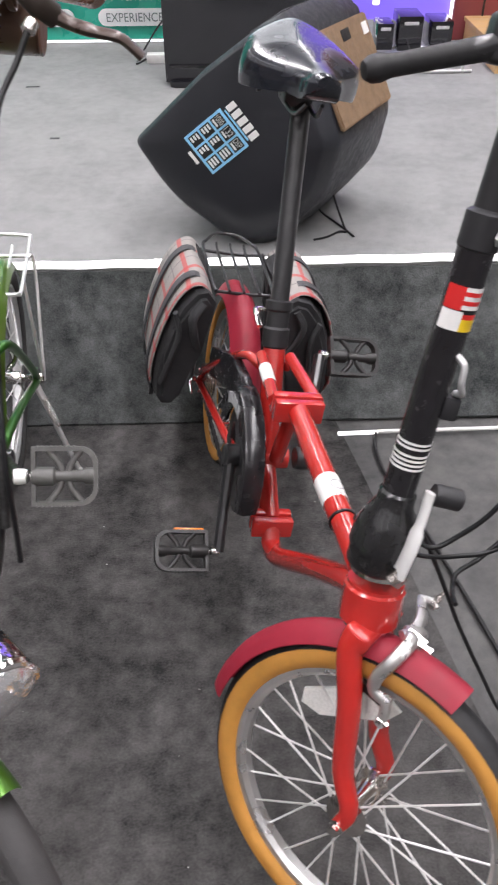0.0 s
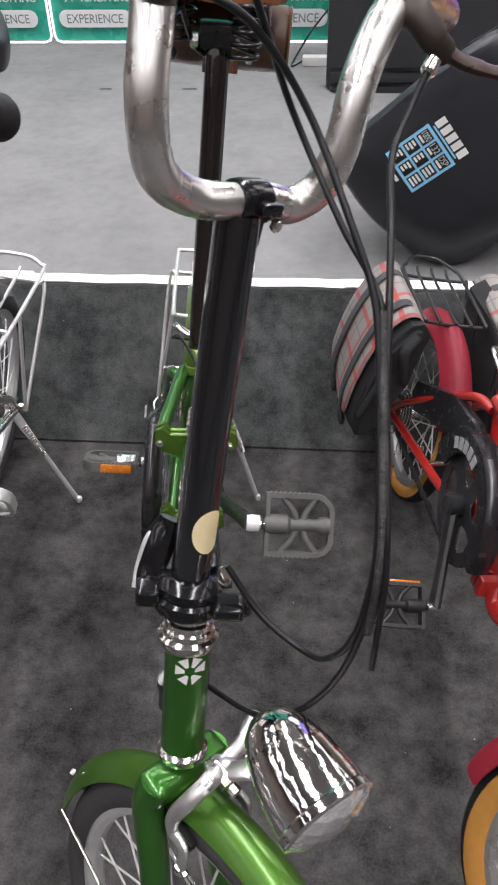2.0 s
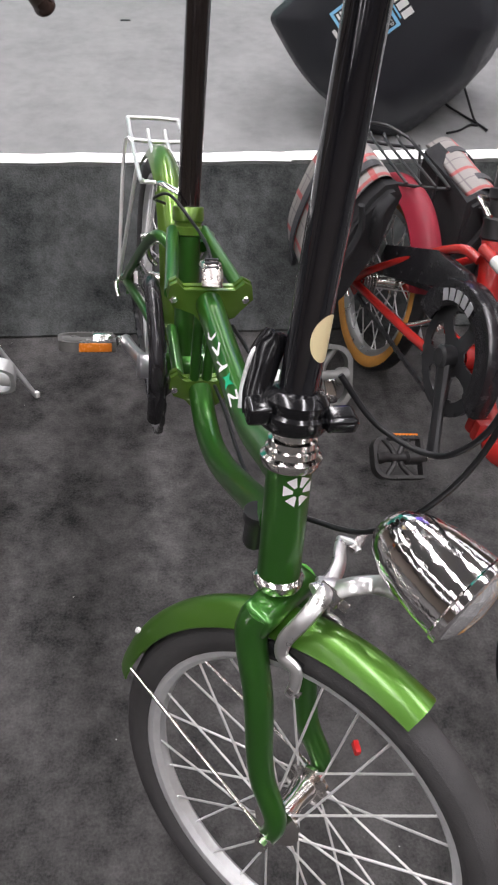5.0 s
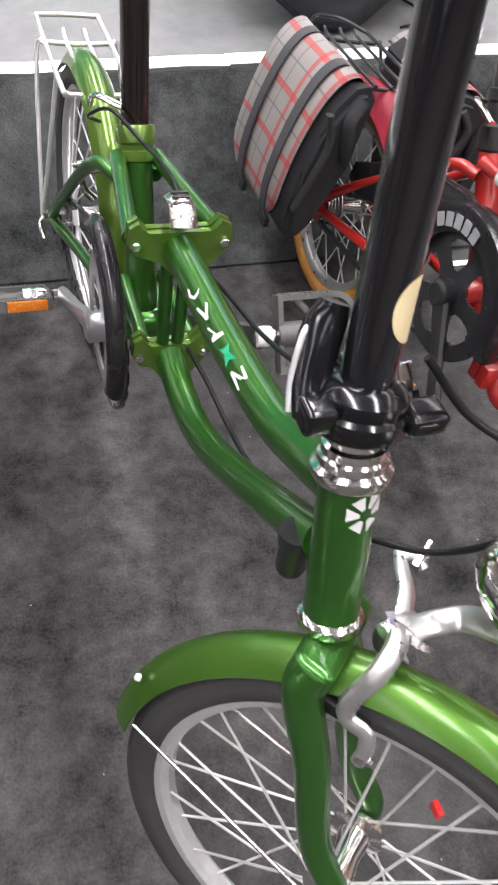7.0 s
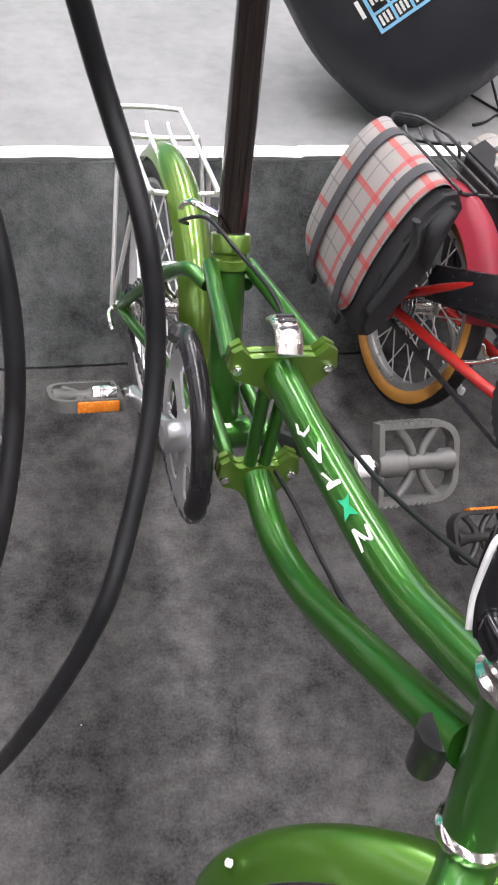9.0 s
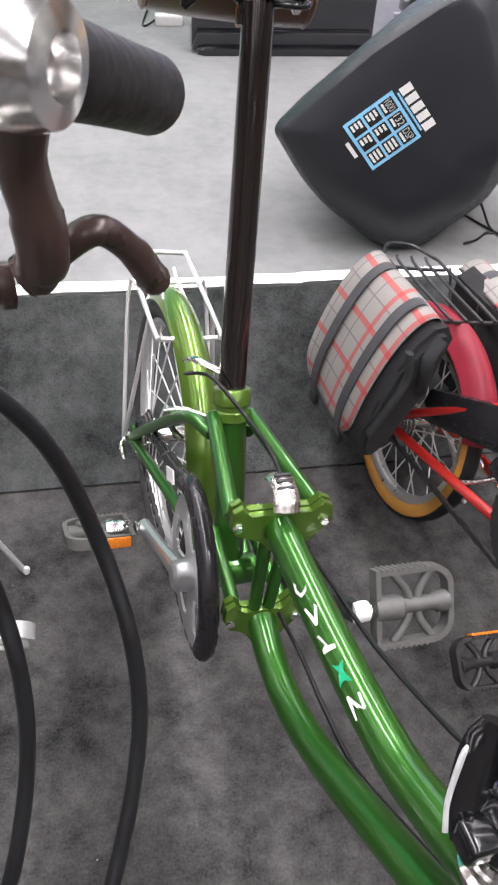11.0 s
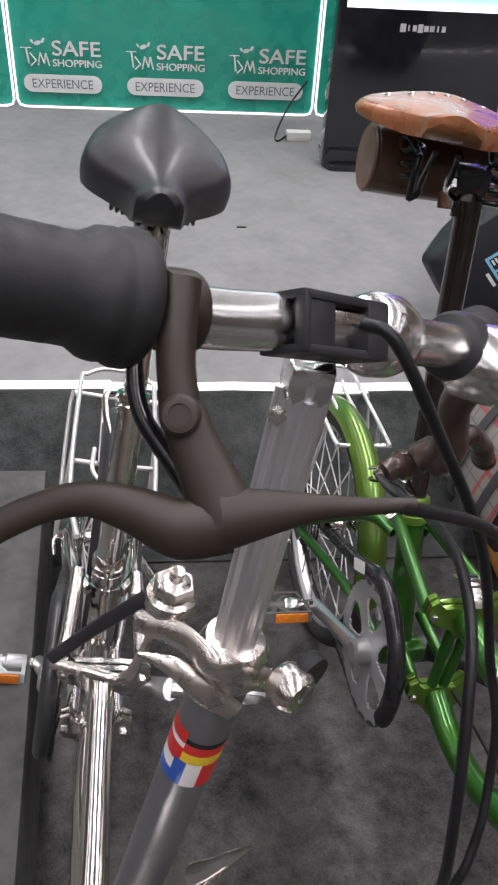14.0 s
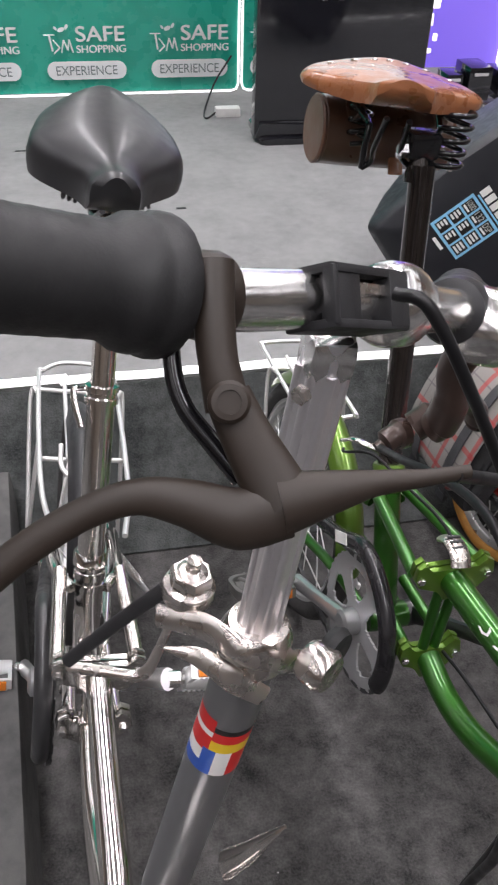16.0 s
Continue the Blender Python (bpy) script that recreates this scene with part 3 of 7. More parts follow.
        foot = pedal(bike, Matrix.Translation(end) @ Matrix.Rotation(radians(0 if side > 0 else 180), 4, "Z") @ Matrix.Rotation(radians(tilt[0] if side < 0 else tilt[1]), 4, "Y") @ Matrix.Diagonal((*size, 1)), pedal_mat, cage, amber[0] if side < 0 else amber[1], square)
        if side < 0 and wide:
            bm = nb()
            lathe(bm, [(0.0148, 0.024), (0.0158, 0.026), (0.0158, 0.056), (0.0148, 0.058)], Matrix.Rotation(radians(-90), 4, "X"), 18)
            part("sleeve", bm, ALU, foot, "bright metal sleeve")
        if side > 0 and wide:
            collar(bike, "pedal_boot", end, end + Vector((0, 0.1, 0)), [(0, -0.006), (0.0115, -0.006), (0.0125, 0), (0.0115, 0.012), (0, 0.012)], WHITE)
    if guard == "arc":
        bm = nb()
        pts = [(bb[0] - 0.262, -0.050, bb[2] + 0.013), (bb[0] - 0.18, -0.054, bb[2] + 0.050), (bb[0] - 0.085, -0.060, bb[2] + 0.098)]
        pts += [(bb[0] + (g_r - 0.007 + k) * math.cos(radians(a)), -0.063, bb[2] + (g_r + 0.003 + k) * math.sin(radians(a))) for a, k in ((98, 0.006), (75, 0.004), (50, 0.0), (25, -0.006), (4, -0.012), (-9, -0.017))]
        path = smooth_path(pts, 6)
        n = len(path)
        tube(bm, path, [0.008 + 0.0065 * min(1.0, i / (0.3 * n)) - (0.005 if i > n - 3 else 0) for i in range(n)], 14, flat=0.85, up=(0, 1, 0))
        cg = part("chain_guard", bm, guard_mat, bike, "black plastic hockey-stick chain guard")
        if sticker:
            a, b = path[13], path[17]
            bm = nb()
            prism(bm, [(-0.020, -0.009), (0.020, -0.009), (0.020, 0.009), (-0.020, 0.009)], 0.0012, Matrix.Translation((a + b) / 2 + Vector((-0.008, -0.0185, 0.006))) @ Matrix.Rotation(math.atan2((b - a).x, (b - a).z) - math.pi / 2, 4, "Y") @ Matrix.Rotation(radians(90), 4, "X"))
            part("guard_sticker", bm, WHITE, cg, "white paper sticker")
    else:
        bm = nb()
        prof = [(g_r - 0.002, -0.010), (g_r + 0.002, 0.0), (g_r - 0.001, 0.022), (g_r - 0.010, 0.026), (g_r - 0.014, 0.004), (g_r - 0.042, 0.000), (g_r - 0.044, -0.006), (g_r - 0.012, -0.012)]
        ring(bm, prof, 56, -10, 170)
        cg = part("chain_guard", bm, guard_mat, bike, "black plastic ring chain guard with pale lettering", Matrix.Translation((bb[0], -0.060, bb[2])))
        bm = nb()
        prism(bm, [(-bb[0] - 0.02, -0.012), (-bb[0] + 0.02, -0.032), (-0.12, 0.058), (-0.085, 0.092), (-0.03, g_r - 0.010), (-0.055, g_r - 0.002), (-0.16, 0.108), (-bb[0] - 0.015, 0.018)], 0.020, Matrix.Translation((0, 0.018, 0)) @ Matrix.Rotation(radians(90), 4, "X"), 0.004)
        part("guard_tail", bm, guard_mat, cg)
        for k in range(5):
            bm = nb()
            a = radians(128 - 11 * k)
            prism(bm, [(-0.007, -0.010), (0.007, -0.010), (0.008, -0.006), (0.008, 0.008), (0.006, 0.010), (-0.007, 0.010)], 0.0012, Matrix.Translation(((g_r - 0.026) * math.cos(a), -0.0125, (g_r - 0.026) * math.sin(a))) @ Matrix.Rotation(math.pi / 2 - a, 4, "Y") @ Matrix.Rotation(radians(90), 4, "X"))
            part("letter_mark", bm, GREYMARK, cg)
    bm = nb()
    lathe(bm, [(0, -0.036), (0.020, -0.036), (0.021, -0.03), (0.021, 0.03), (0.020, 0.036), (0, 0.036)], Matrix.Translation(bb) @ Matrix.Rotation(radians(-90), 4, "X"), 20)
    return bm


def fender(bike, name, material, at, a0, a1, radius=0.253, width=0.052, label="", depth=0.016):
    """A rolled mudguard round the wheel's axle."""
    prof = []
    for i in range(9):
        t = -1 + 2 * i / 8
        prof.append((radius - depth * t * t * (1 + 0.4 * abs(t)), t * width / 2))
    prof += [(r - 0.0016, y * 0.97) for r, y in reversed(prof)]
    bm = nb()
    ring(bm, prof, 40, a0, a1)
    return part(name, bm, material, bike, label, at)


def rack(bike, material, f0, f1, top, half, foot, wires=2, front=None, r=0.0042, arc=0.0, hooks=True):
    """A wire carrier: outer loop, inner rails, cross bars and stays."""
    bm = nb()
    a, b = front or ((f1, half * 0.9, top), (f1 - 0.02, half, top))
    side = [a, b, (f0 + 0.02 + arc, half, top), (f0 + arc * 0.8, half - 0.010, top + 0.002)]
    back = [(f0 + arc * 0.12, half * 0.45, top + 0.003), (f0, 0, top + 0.003), (f0 + arc * 0.12, -half * 0.45, top + 0.003)] if arc else []
    tube(bm, smooth_path(side + back + [(x, -y, z) for x, y, z in side[::-1]], 5), r, 8)
    holder = part("carrier_loop", bm, material, bike, "bent wire carrier frame")
    for k in range(wires):
        y = half * (-1 + 2 * (k + 1) / (wires + 1))
        bm = nb()
        rail = [(f0 + 0.055, y, top + 0.004), (f0 + 0.09, y, top - 0.002), (f1, y, top)]
        if hooks:
            rail.append((f1 + 0.035, y, top - 0.045))
        tube(bm, smooth_path(rail, 4), r * 0.85, 7)
        part("carrier_rail", bm, material, bike)
    for f in (f0 + 0.085, f1 - 0.005):
        bm = nb()
        tube(bm, smooth_path([(f, -half, top - 0.004), (f, 0, top - 0.006), (f, half, top - 0.004)], 4), r, 8)
        part("carrier_bar", bm, material, bike)
    for s in (-1, 1):
        bm = nb()
        tube(bm, smooth_path([(f0 + 0.10, s * half, top - 0.002), (f0 + 0.095, s * (half + 0.014), top - 0.02), (foot[0], s * foot[1], foot[2])], 4), r * 0.9, 8)
        part("carrier_stay", bm, material, bike)
        bm = nb()
        tube(bm, [(f1 - 0.06, s * half, top - 0.003), (foot[0], s * foot[1], foot[2])], r * 0.9, 8)
        part("carrier_stay", bm, material, bike)
    return holder


def saddle_mesh(length=0.265, rear=0.115, nose=0.026, dome=0.018, skirt=0.045, drop=0.0, rear_skirt=None):
    """A saddle with its nose to +x, its top about z = 0."""
    bm = nb()
    rows = []
    n = 36
    for i in range(n + 1):
        t = i / n
        x = -0.5 * length + length * t
        if t < 0.42:
            w = rear * math.sqrt(max(0.0, 1 - ((0.42 - t) / 0.46) ** 2.6)) * (0.93 + 0.07 * t / 0.42)
        else:
            s = (t - 0.42) / 0.58
            w = nose + (rear - nose) * (0.5 + 0.5 * math.cos(math.pi * min(1.0, s * 1.12))) ** 1.2
        if t > 0.95:
            w *= math.sqrt(max(0.05, 1 - ((t - 0.95) / 0.06) ** 2))
        z = 0.012 * (1 - 2 * t) ** 2 - drop * t
        row = []
        m = 28
        sk = skirt * (0.55 + 0.45 * math.sin(math.pi * min(1, 0.25 + t)))
        if rear_skirt is not None:
            sk = rear_skirt + (skirt - rear_skirt) * min(1.0, max(0.0, (t - 0.15) / 0.6))
        if t > 0.86:
            sk *= max(0.30, math.sqrt(max(0.0, 1 - ((t - 0.86) / 0.145) ** 2)))
        for j in range(m + 1):
            a = -1 + 2 * j / m
            if abs(a) <= 0.7:
                y = w * a / 0.7 * 0.94
                zz = z + dome * (1 - (a / 0.7) ** 2) * (w / rear) ** 0.5
            else:
                q = (abs(a) - 0.7) / 0.3
                y = math.copysign(w * (0.94 + 0.08 * math.sin(q * math.pi * 0.75)), a)
                zz = z - sk * q ** 1.3
            row.append(bm.verts.new((x, y, zz)))
        rows.append(row)
    for p, q in zip(rows, rows[1:]):
        for j in range(len(p) - 1):
            bm.faces.new((p[j], p[j + 1], q[j + 1], q[j]))
    bm.faces.new(rows[0])
    bm.faces.new(rows[-1][::-1])
    for p, q in zip(rows, rows[1:]):
        bm.faces.new((p[0], q[0], q[-1], p[-1]))
    return bm


def coil(bm, a, b, r, wire, turns, n=12):
    a, b = Vector(a), Vector(b)
    m = aim(a, b)
    L = (b - a).length
    pts = [m @ Vector((r * math.cos(2 * math.pi * i / n), r * math.sin(2 * math.pi * i / n), L * i / (n * turns))) for i in range(int(n * turns) + 1)]
    tube(bm, pts, wire, 6)
    return bm


def steer_pose(foot, axis, angle):
    return Matrix.Translation(foot) @ Matrix.Rotation(radians(angle), 4, Vector(axis)) @ Matrix.Translation(-Vector(foot))


def fork(bike, S, crown, hub, material, r=0.0135, label="", bow=1.0):
    """Crown and two curved blades; unsteered local places under the steering pose S."""
    crown, hub = Vector(crown), Vector(hub)
    bm = nb()
    box(bm, (0.036, 0.098, 0.030), Matrix.Translation(crown), 0.010, 3)
    part("fork_crown", bm, material, bike, at=S)
    for s in (-1, 1):
        d = hub - crown
        pts = [crown + Vector((0, s * 0.036, 0.008)), crown + Vector((0.002, s * 0.041, -0.02)), crown + d * 0.35 + Vector((-0.006 * bow, s * 0.044, 0)), crown + d * 0.70 + Vector((-0.010 * bow, s * 0.047, 0)), hub + Vector((-0.006 * bow, s * 0.049, 0.028)), hub + Vector((0.0, s * 0.050, -0.006))]
        bm = nb()
        path = smooth_path(pts, 5)
        tube(bm, path, [r * (1.12 - 0.45 * (i / len(path)) ** 1.5) for i in range(len(path))], 14)
        part("fork_blade", bm, material, bike, label, S)
        bm = nb()
        lathe(bm, [(0, 0), (0.010, 0), (0.010, 0.004), (0.0075, 0.005), (0.0075, 0.012), (0, 0.013)], Matrix.Translation(hub + Vector((0, s * 0.056, 0))) @ Matrix.Rotation(radians(-90 * s), 4, "X"), 6)
        part("axle_nut", bm, CHROME, bike, at=S)


def caliper(bike, S, top, material):
    """A side-pull brake: two cast arms with pad holders, bolt, and the raised arm with the cable's screw; top is its pivot."""
    t = Vector(top)
    for s in (-1, 1):
        bm = nb()
        pts = [t + Vector((0.002, -s * 0.010, 0.012)), t + Vector((0.012, s * 0.012, 0.016)), t + Vector((0.012, s * 0.033, 0.000)), t + Vector((0.007, s * 0.041, -0.030)), t + Vector((0.012, s * 0.041, -0.050)), t + Vector((0.030, s * 0.042, -0.052)), t + Vector((0.037, s * 0.044, -0.066)), t + Vector((0.038, s * 0.044, -0.082))]
        path = smooth_path(pts, 4)
        tube(bm, path, [0.0094 - 0.0034 * i / len(path) for i in range(len(path))], 10, flat=0.65)
        part("brake_arm", bm, material, bike, at=S)
        bm = nb()
        box(bm, (0.042, 0.010, 0.011), Matrix.Translation(t + Vector((0.012, s * 0.026, -0.066))), 0.002)
        part("brake_pad", bm, RUBBER, bike, at=S)
        bm = nb()
        lathe(bm, [(0, 0), (0.006, 0), (0.006, 0.006), (0.0035, 0.007), (0.0035, 0.013), (0, 0.013)], Matrix.Translation(t + Vector((0.034, s * 0.044, -0.074))) @ Matrix.Rotation(radians(90), 4, "Y"), 6)
        part("pad_nut", bm, CHROME, bike, at=S)
    bm = nb()
    path = smooth_path([t + Vector((0.008, 0.004, 0.014)), t + Vector((0.002, 0.034, 0.018)), t + Vector((-0.010, 0.058, 0.018)), t + Vector((-0.016, 0.073, 0.017))], 4)
    tube(bm, path, [0.0085 - 0.003 * i / len(path) for i in range(len(path))], 10, flat=0.6)
    part("brake_arm", bm, material, bike, at=S)
    bm = nb()
    tube(bm, smooth_path([t + Vector((-0.016, 0.071, 0.017)), t + Vector((-0.004, 0.072, 0.022)), t + Vector((0.006, 0.068, 0.020))], 3), 0.0042, 8)
    part("cable_anchor", bm, material, bike, at=S)
    bm = nb()
    lathe(bm, [(0, -0.014), (0.0095, -0.014), (0.0095, 0.010), (0.0055, 0.012), (0.0055, 0.020), (0, 0.020)], Matrix.Translation(t + Vector((0.016, 0, 0.012))) @ Matrix.Rotation(radians(90), 4, "Y"), 6)
    part("brake_bolt", bm, CHROME, bike, at=S)
    bm = nb()
    lathe(bm, [(0, 0), (0.0055, 0), (0.0055, 0.016), (0.003, 0.018), (0.003, 0.026), (0, 0.026)], Matrix.Translation(t + Vector((0.000, 0.066, 0.018))) @ Matrix.Rotation(radians(-60), 4, "X"), 8)
    part("cable_screw", bm, CHROME, bike, at=S)


def kickstand(bike, top, tip, material, spring=True):
    top, tip = Vector(top), Vector(tip)
    bm = nb()
    mid = top.lerp(tip, 0.42)
    tube(bm, [top, top.lerp(mid, 0.4), mid], [0.0125, 0.0105, 0.0075], 10, flat=0.6)
    tube(bm, [mid - (mid - top) * 0.1, tip + (top - tip) * 0.02], 0.0056, 8)
    k = part("kickstand", bm, SATIN, bike, "aluminium kickstand swung out")
    bm = nb()
    lathe(bm, [(0, -0.006), (0.006, -0.004), (0.0065, 0.006), (0.004, 0.010), (0, 0.010)], Matrix.Translation(tip + Vector((0, 0, 0.004))), 10)
    part("tip", bm, WHITE, k)
    if spring:
        bm = nb()
        off = Vector((0.010, 0.006, 0.004))
        coil(bm, top + (tip - top) * 0.12 + off, top + (tip - top) * 0.44 + off, 0.0055, 0.0012, 14, 8)
        part("spring", bm, CHROME, k)
    return k


def cable(parent, pts, r=0.0026, material=None, name="brake_cable"):
    bm = nb()
    tube(bm, smooth_path(pts, 8), r, 8)
    return part(name, bm, material or CABLEBLACK, parent)


def flag_band(bike, a, b, r, bands, at=None):
    """Stickers wrapped round a post: (share from, share to, angle from, angle to, material)."""
    m = aim(a, b)
    L = (Vector(b) - Vector(a)).length
    for z0, z1, a0, a1, mat in bands:
        bm = nb()
        n = max(3, int((a1 - a0) / 12))
        lo = [bm.verts.new(m @ Vector((r * math.cos(radians(a0 + (a1 - a0) * i / n)), r * math.sin(radians(a0 + (a1 - a0) * i / n)), L * z0))) for i in range(n + 1)]
        hi = [bm.verts.new(m @ Vector((r * math.cos(radians(a0 + (a1 - a0) * i / n)), r * math.sin(radians(a0 + (a1 - a0) * i / n)), L * z1))) for i in range(n + 1)]
        for i in range(n):
            bm.faces.new((lo[i], lo[i + 1], hi[i + 1], hi[i]))
        part("sticker", bm, mat, bike, at=at)


def wrap(bike, a, b, r, ref, bands):
    """Stickers wrapped round a post; angle 0 faces ref, growing to the right of one who looks at it."""
    a, b = Vector(a), Vector(b)
    d = (b - a).normalized()
    front = Vector(ref)
    front = (front - d * front.dot(d)).normalized()
    side = d.cross(front)
    L = (b - a).length
    for z0, z1, a0, a1, mat in bands:
        bm = nb()
        n = max(3, int((a1 - a0) / 8))
        rows = []
        for z in (z0, z1):
            rows.append([bm.verts.new(a + d * L * z + r * (front * math.cos(radians(a0 + (a1 - a0) * i / n)) + side * math.sin(radians(a0 + (a1 - a0) * i / n)))) for i in range(n + 1)])
        for i in range(n):
            bm.faces.new((rows[0][i], rows[0][i + 1], rows[1][i + 1], rows[1][i]))
        part("sticker", bm, mat, bike)


def straight(bike, name, a, b, r, material, label="", at=None, n=16):
    bm = nb()
    tube(bm, [a, b], r, n)
    return part(name, bm, material, bike, label, at)


def bent(bike, name, pts, r, material, label="", at=None, n=14, k=6, flat=1.0):
    bm = nb()
    tube(bm, smooth_path(pts, k), r, n, flat=flat)
    return part(name, bm, material, bike, label, at)


def collar(bike, name, a, b, prof, material, label="", at=None, n=28):
    """A turned ring or socket along the line from a to b; profile in metres along it."""
    bm = nb()
    lathe(bm, prof, aim(a, b), n)
    return part(name, bm, material, bike, label, at)


def bolt_on(bike, at_point, toward, r, material, at=None, name="bolt"):
    return collar(bike, name, at_point, toward, [(0, 0), (r, 0), (r, r * 0.8), (r * 0.8, r), (0, r)], material, at=at, n=6)


def rear_end(bike, frame_mat, seat, bb, stay_top, axle=(0.0, 0.24), sag=0.012):
    """Seat stays and chain stays that hold the rear axle."""
    for s in (-1, 1):
        bent(bike, "seat_stay", [(stay_top[0], s * 0.024, stay_top[1]), (stay_top[0] - 0.05, s * 0.045, stay_top[1] - 0.012), (axle[0] + 0.07, s * 0.060, axle[1] + 0.075), (axle[0] + 0.008, s * 0.063, axle[1] + 0.008)], 0.0088, frame_mat)
        bent(bike, "chain_stay", [(bb[0] - 0.02, s * 0.028, bb[2]), (0.22, s * 0.042, bb[2] - sag), (axle[0] + 0.012, s * 0.062, axle[1])], 0.0092, frame_mat)
        bm = nb()
        prism(bm, [(-0.018, -0.02), (0.022, -0.022), (0.034, 0.0), (0.016, 0.024), (-0.012, 0.020)], 0.005, Matrix.Translation((axle[0], s * 0.062 + 0.0025, axle[1])) @ Matrix.Rotation(radians(90), 4, "X"), 0.001)
        part("dropout", bm, frame_mat, bike)


def sprockets(bike, axle=(0.0, 0.24)):
    for k, r in enumerate((0.028, 0.032, 0.036, 0.041, 0.046)):
        bm = nb()
        ring(bm, [(r, -0.001), (r, 0.001), (0.018, 0.001), (0.018, -0.001)], 32)
        part("sprocket", bm, ALU, bike, at=Matrix.Translation((axle[0], -0.050 + 0.0045 * k, axle[1])))
    for s in (-1, 1):
        bolt_on(bike, (axle[0], s * 0.068, axle[1]), (axle[0], s * 0.09, axle[1]), 0.010, CHROME, name="axle_nut")
    # cable stop and chain of the hub gear
    bent(bike, "gear_chain", [(axle[0], -0.076, axle[1]), (axle[0] + 0.012, -0.084, axle[1] - 0.006), (axle[0] + 0.030, -0.080, axle[1] - 0.022)], 0.0042, CHROME)


def hinge_plate(bike, f, u, half, material, tilt=0.0):
    """The winged plates of a folding joint, bolted face to face."""
    for df, sgn in ((-0.0052, 1), (0.0052, -1)):
        bm = nb()
        o = [(-half - 0.016, 0.004), (-half - 0.014, 0.022), (-half - 0.004, 0.028), (-half + 0.006, 0.014), (-0.018, 0.016), (0.018, 0.016), (half - 0.006, 0.014), (half + 0.004, 0.028), (half + 0.016, 0.022), (half + 0.020, 0.002), (half + 0.008, -0.010), (half - 0.004, -0.026), (half - 0.014, -0.028), (0.016, -0.016), (0.004, -0.034), (-0.008, -0.036), (-0.020, -0.018), (-half + 0.006, -0.012), (-half - 0.008, -0.010)]
        m = Matrix.Translation((f + df, 0, u)) @ Matrix.Rotation(radians(tilt), 4, "Y") @ Matrix.Rotation(radians(90), 4, "Z") @ Matrix.Rotation(radians(90), 4, "X")
        prism(bm, o, 0.009, m @ Matrix.Translation((0, 0, -0.0045)), 0.0018)
        part("hinge_plate", bm, material, bike)
    for s in (-1, 1):
        bolt_on(bike, (f + 0.008, s * (half + 0.008), u + 0.004), (f + 0.05, s * (half + 0.008), u + 0.004), 0.0058, ALU)


def steel_folder(bike, paint, wing_paint, seat_top=(0.258, 0.536), bb=(0.352, 0, 0.292), hinge=0.506, spread=0.024, main=0.0185):
    """Twin-tube folding frame: rear triangle, bolted hinge, two curved main tubes."""
    st, sb = Vector((seat_top[0], 0, seat_top[1])), Vector((bb[0] - 0.004, 0, bb[2]))
    straight(bike, "seat_tube", st + (st - sb).normalized() * -0.002, sb, 0.0195, paint)
    collar(bike, "seat_collar", st + (sb - st).normalized() * 0.040, st, [(0.0195, 0), (0.0225, 0.002), (0.0225, 0.013), (0.0205, 0.015), (0.0205, 0.020), (0.0240, 0.023), (0.0240, 0.041), (0.0225, 0.043), (0.017, 0.043)], wing_paint)
    rear_end(bike, paint, st, bb, (seat_top[0] + 0.018, seat_top[1] - 0.055))
    for s in (-1, 1):
        straight(bike, "upper_strut", (seat_top[0] + 0.016, s * spread, hinge - 0.010), (0.456, s * max(0.050, spread), hinge + 0.002), 0.0098, paint)
        straight(bike, "lower_strut", (0.345, s * 0.026, bb[2] + 0.06), (0.470, s * 0.030, 0.376), 0.0088, paint)
        straight(bike, "hinge_post", (0.468, s * 0.011, hinge - 0.011), (0.478, s * 0.009, 0.376), 0.0075, paint)
    hinge_plate(bike, 0.464, hinge, 0.041, wing_paint, -8)
    hinge_plate(bike, 0.478, 0.369, 0.031, wing_paint, -10)
    bent(bike, "top_tube", [(0.468, 0, hinge - 0.004), (0.57, 0, hinge + 0.005), (0.64, 0, hinge + 0.013), (0.706, 0, hinge + 0.023), (0.765, 0, hinge + 0.037), (0.815, 0, 0.577), (0.868, 0, 0.604)], main, paint, k=8, n=18)
    bent(bike, "lower_tube", [(0.484, 0, 0.368), (0.54, 0, 0.358), (0.60, 0, 0.366), (0.67, 0, 0.398), (0.76, 0, 0.458), (0.875, 0, 0.542)], 0.0175, paint, k=8, n=18)


# steering line shared by the three frames: unsteered places in the bicycle's own plane
AXIS = Vector((-0.309, 0, 0.951))


def headset(bike, low, high, paint, r=0.0215):
    low, high = Vector(low), Vector(high)
    straight(bike, "head_tube", low, high, r, paint, n=24)
    collar(bike, "lower_cup", low - (high - low).normalized() * 0.012, high, [(0.017, 0), (0.023, 0.001), (0.0255, 0.006), (0.0255, 0.011), (r + 0.001, 0.014), (r - 0.003, 0.016)], CHROME)
    d = (high - low).normalized()
    collar(bike, "upper_cup", high - d * 0.002, high + d, [(r - 0.002, 0), (0.0265, 0.001), (0.0285, 0.006), (0.0285, 0.010), (0.0245, 0.013), (0.0245, 0.019), (0.0225, 0.021), (0.0225, 0.027), (0.0195, 0.029), (0.0195, 0.038), (0.0212, 0.040), (0.0212, 0.046), (0.0185, 0.048), (0.0185, 0.064)], CHROME)


# ---- green bicycle ----
DENTED = surface("mirror_chrome", (0.94, 0.91, 0.90), 0.09, 1.0, 0.03, 40, bump=0.5, bump_scale=55, wear=0.03)
green_bike = thing("folding_bicycle", base_pose(6.17, 6.2, (-0.515, 1.405, 0)), "glossy green folding bicycle with chrome headlamp, standing on black carpet", "bicycle", "folding bicycles")
G_FOOT = Vector((0.913, 0, 0.504))
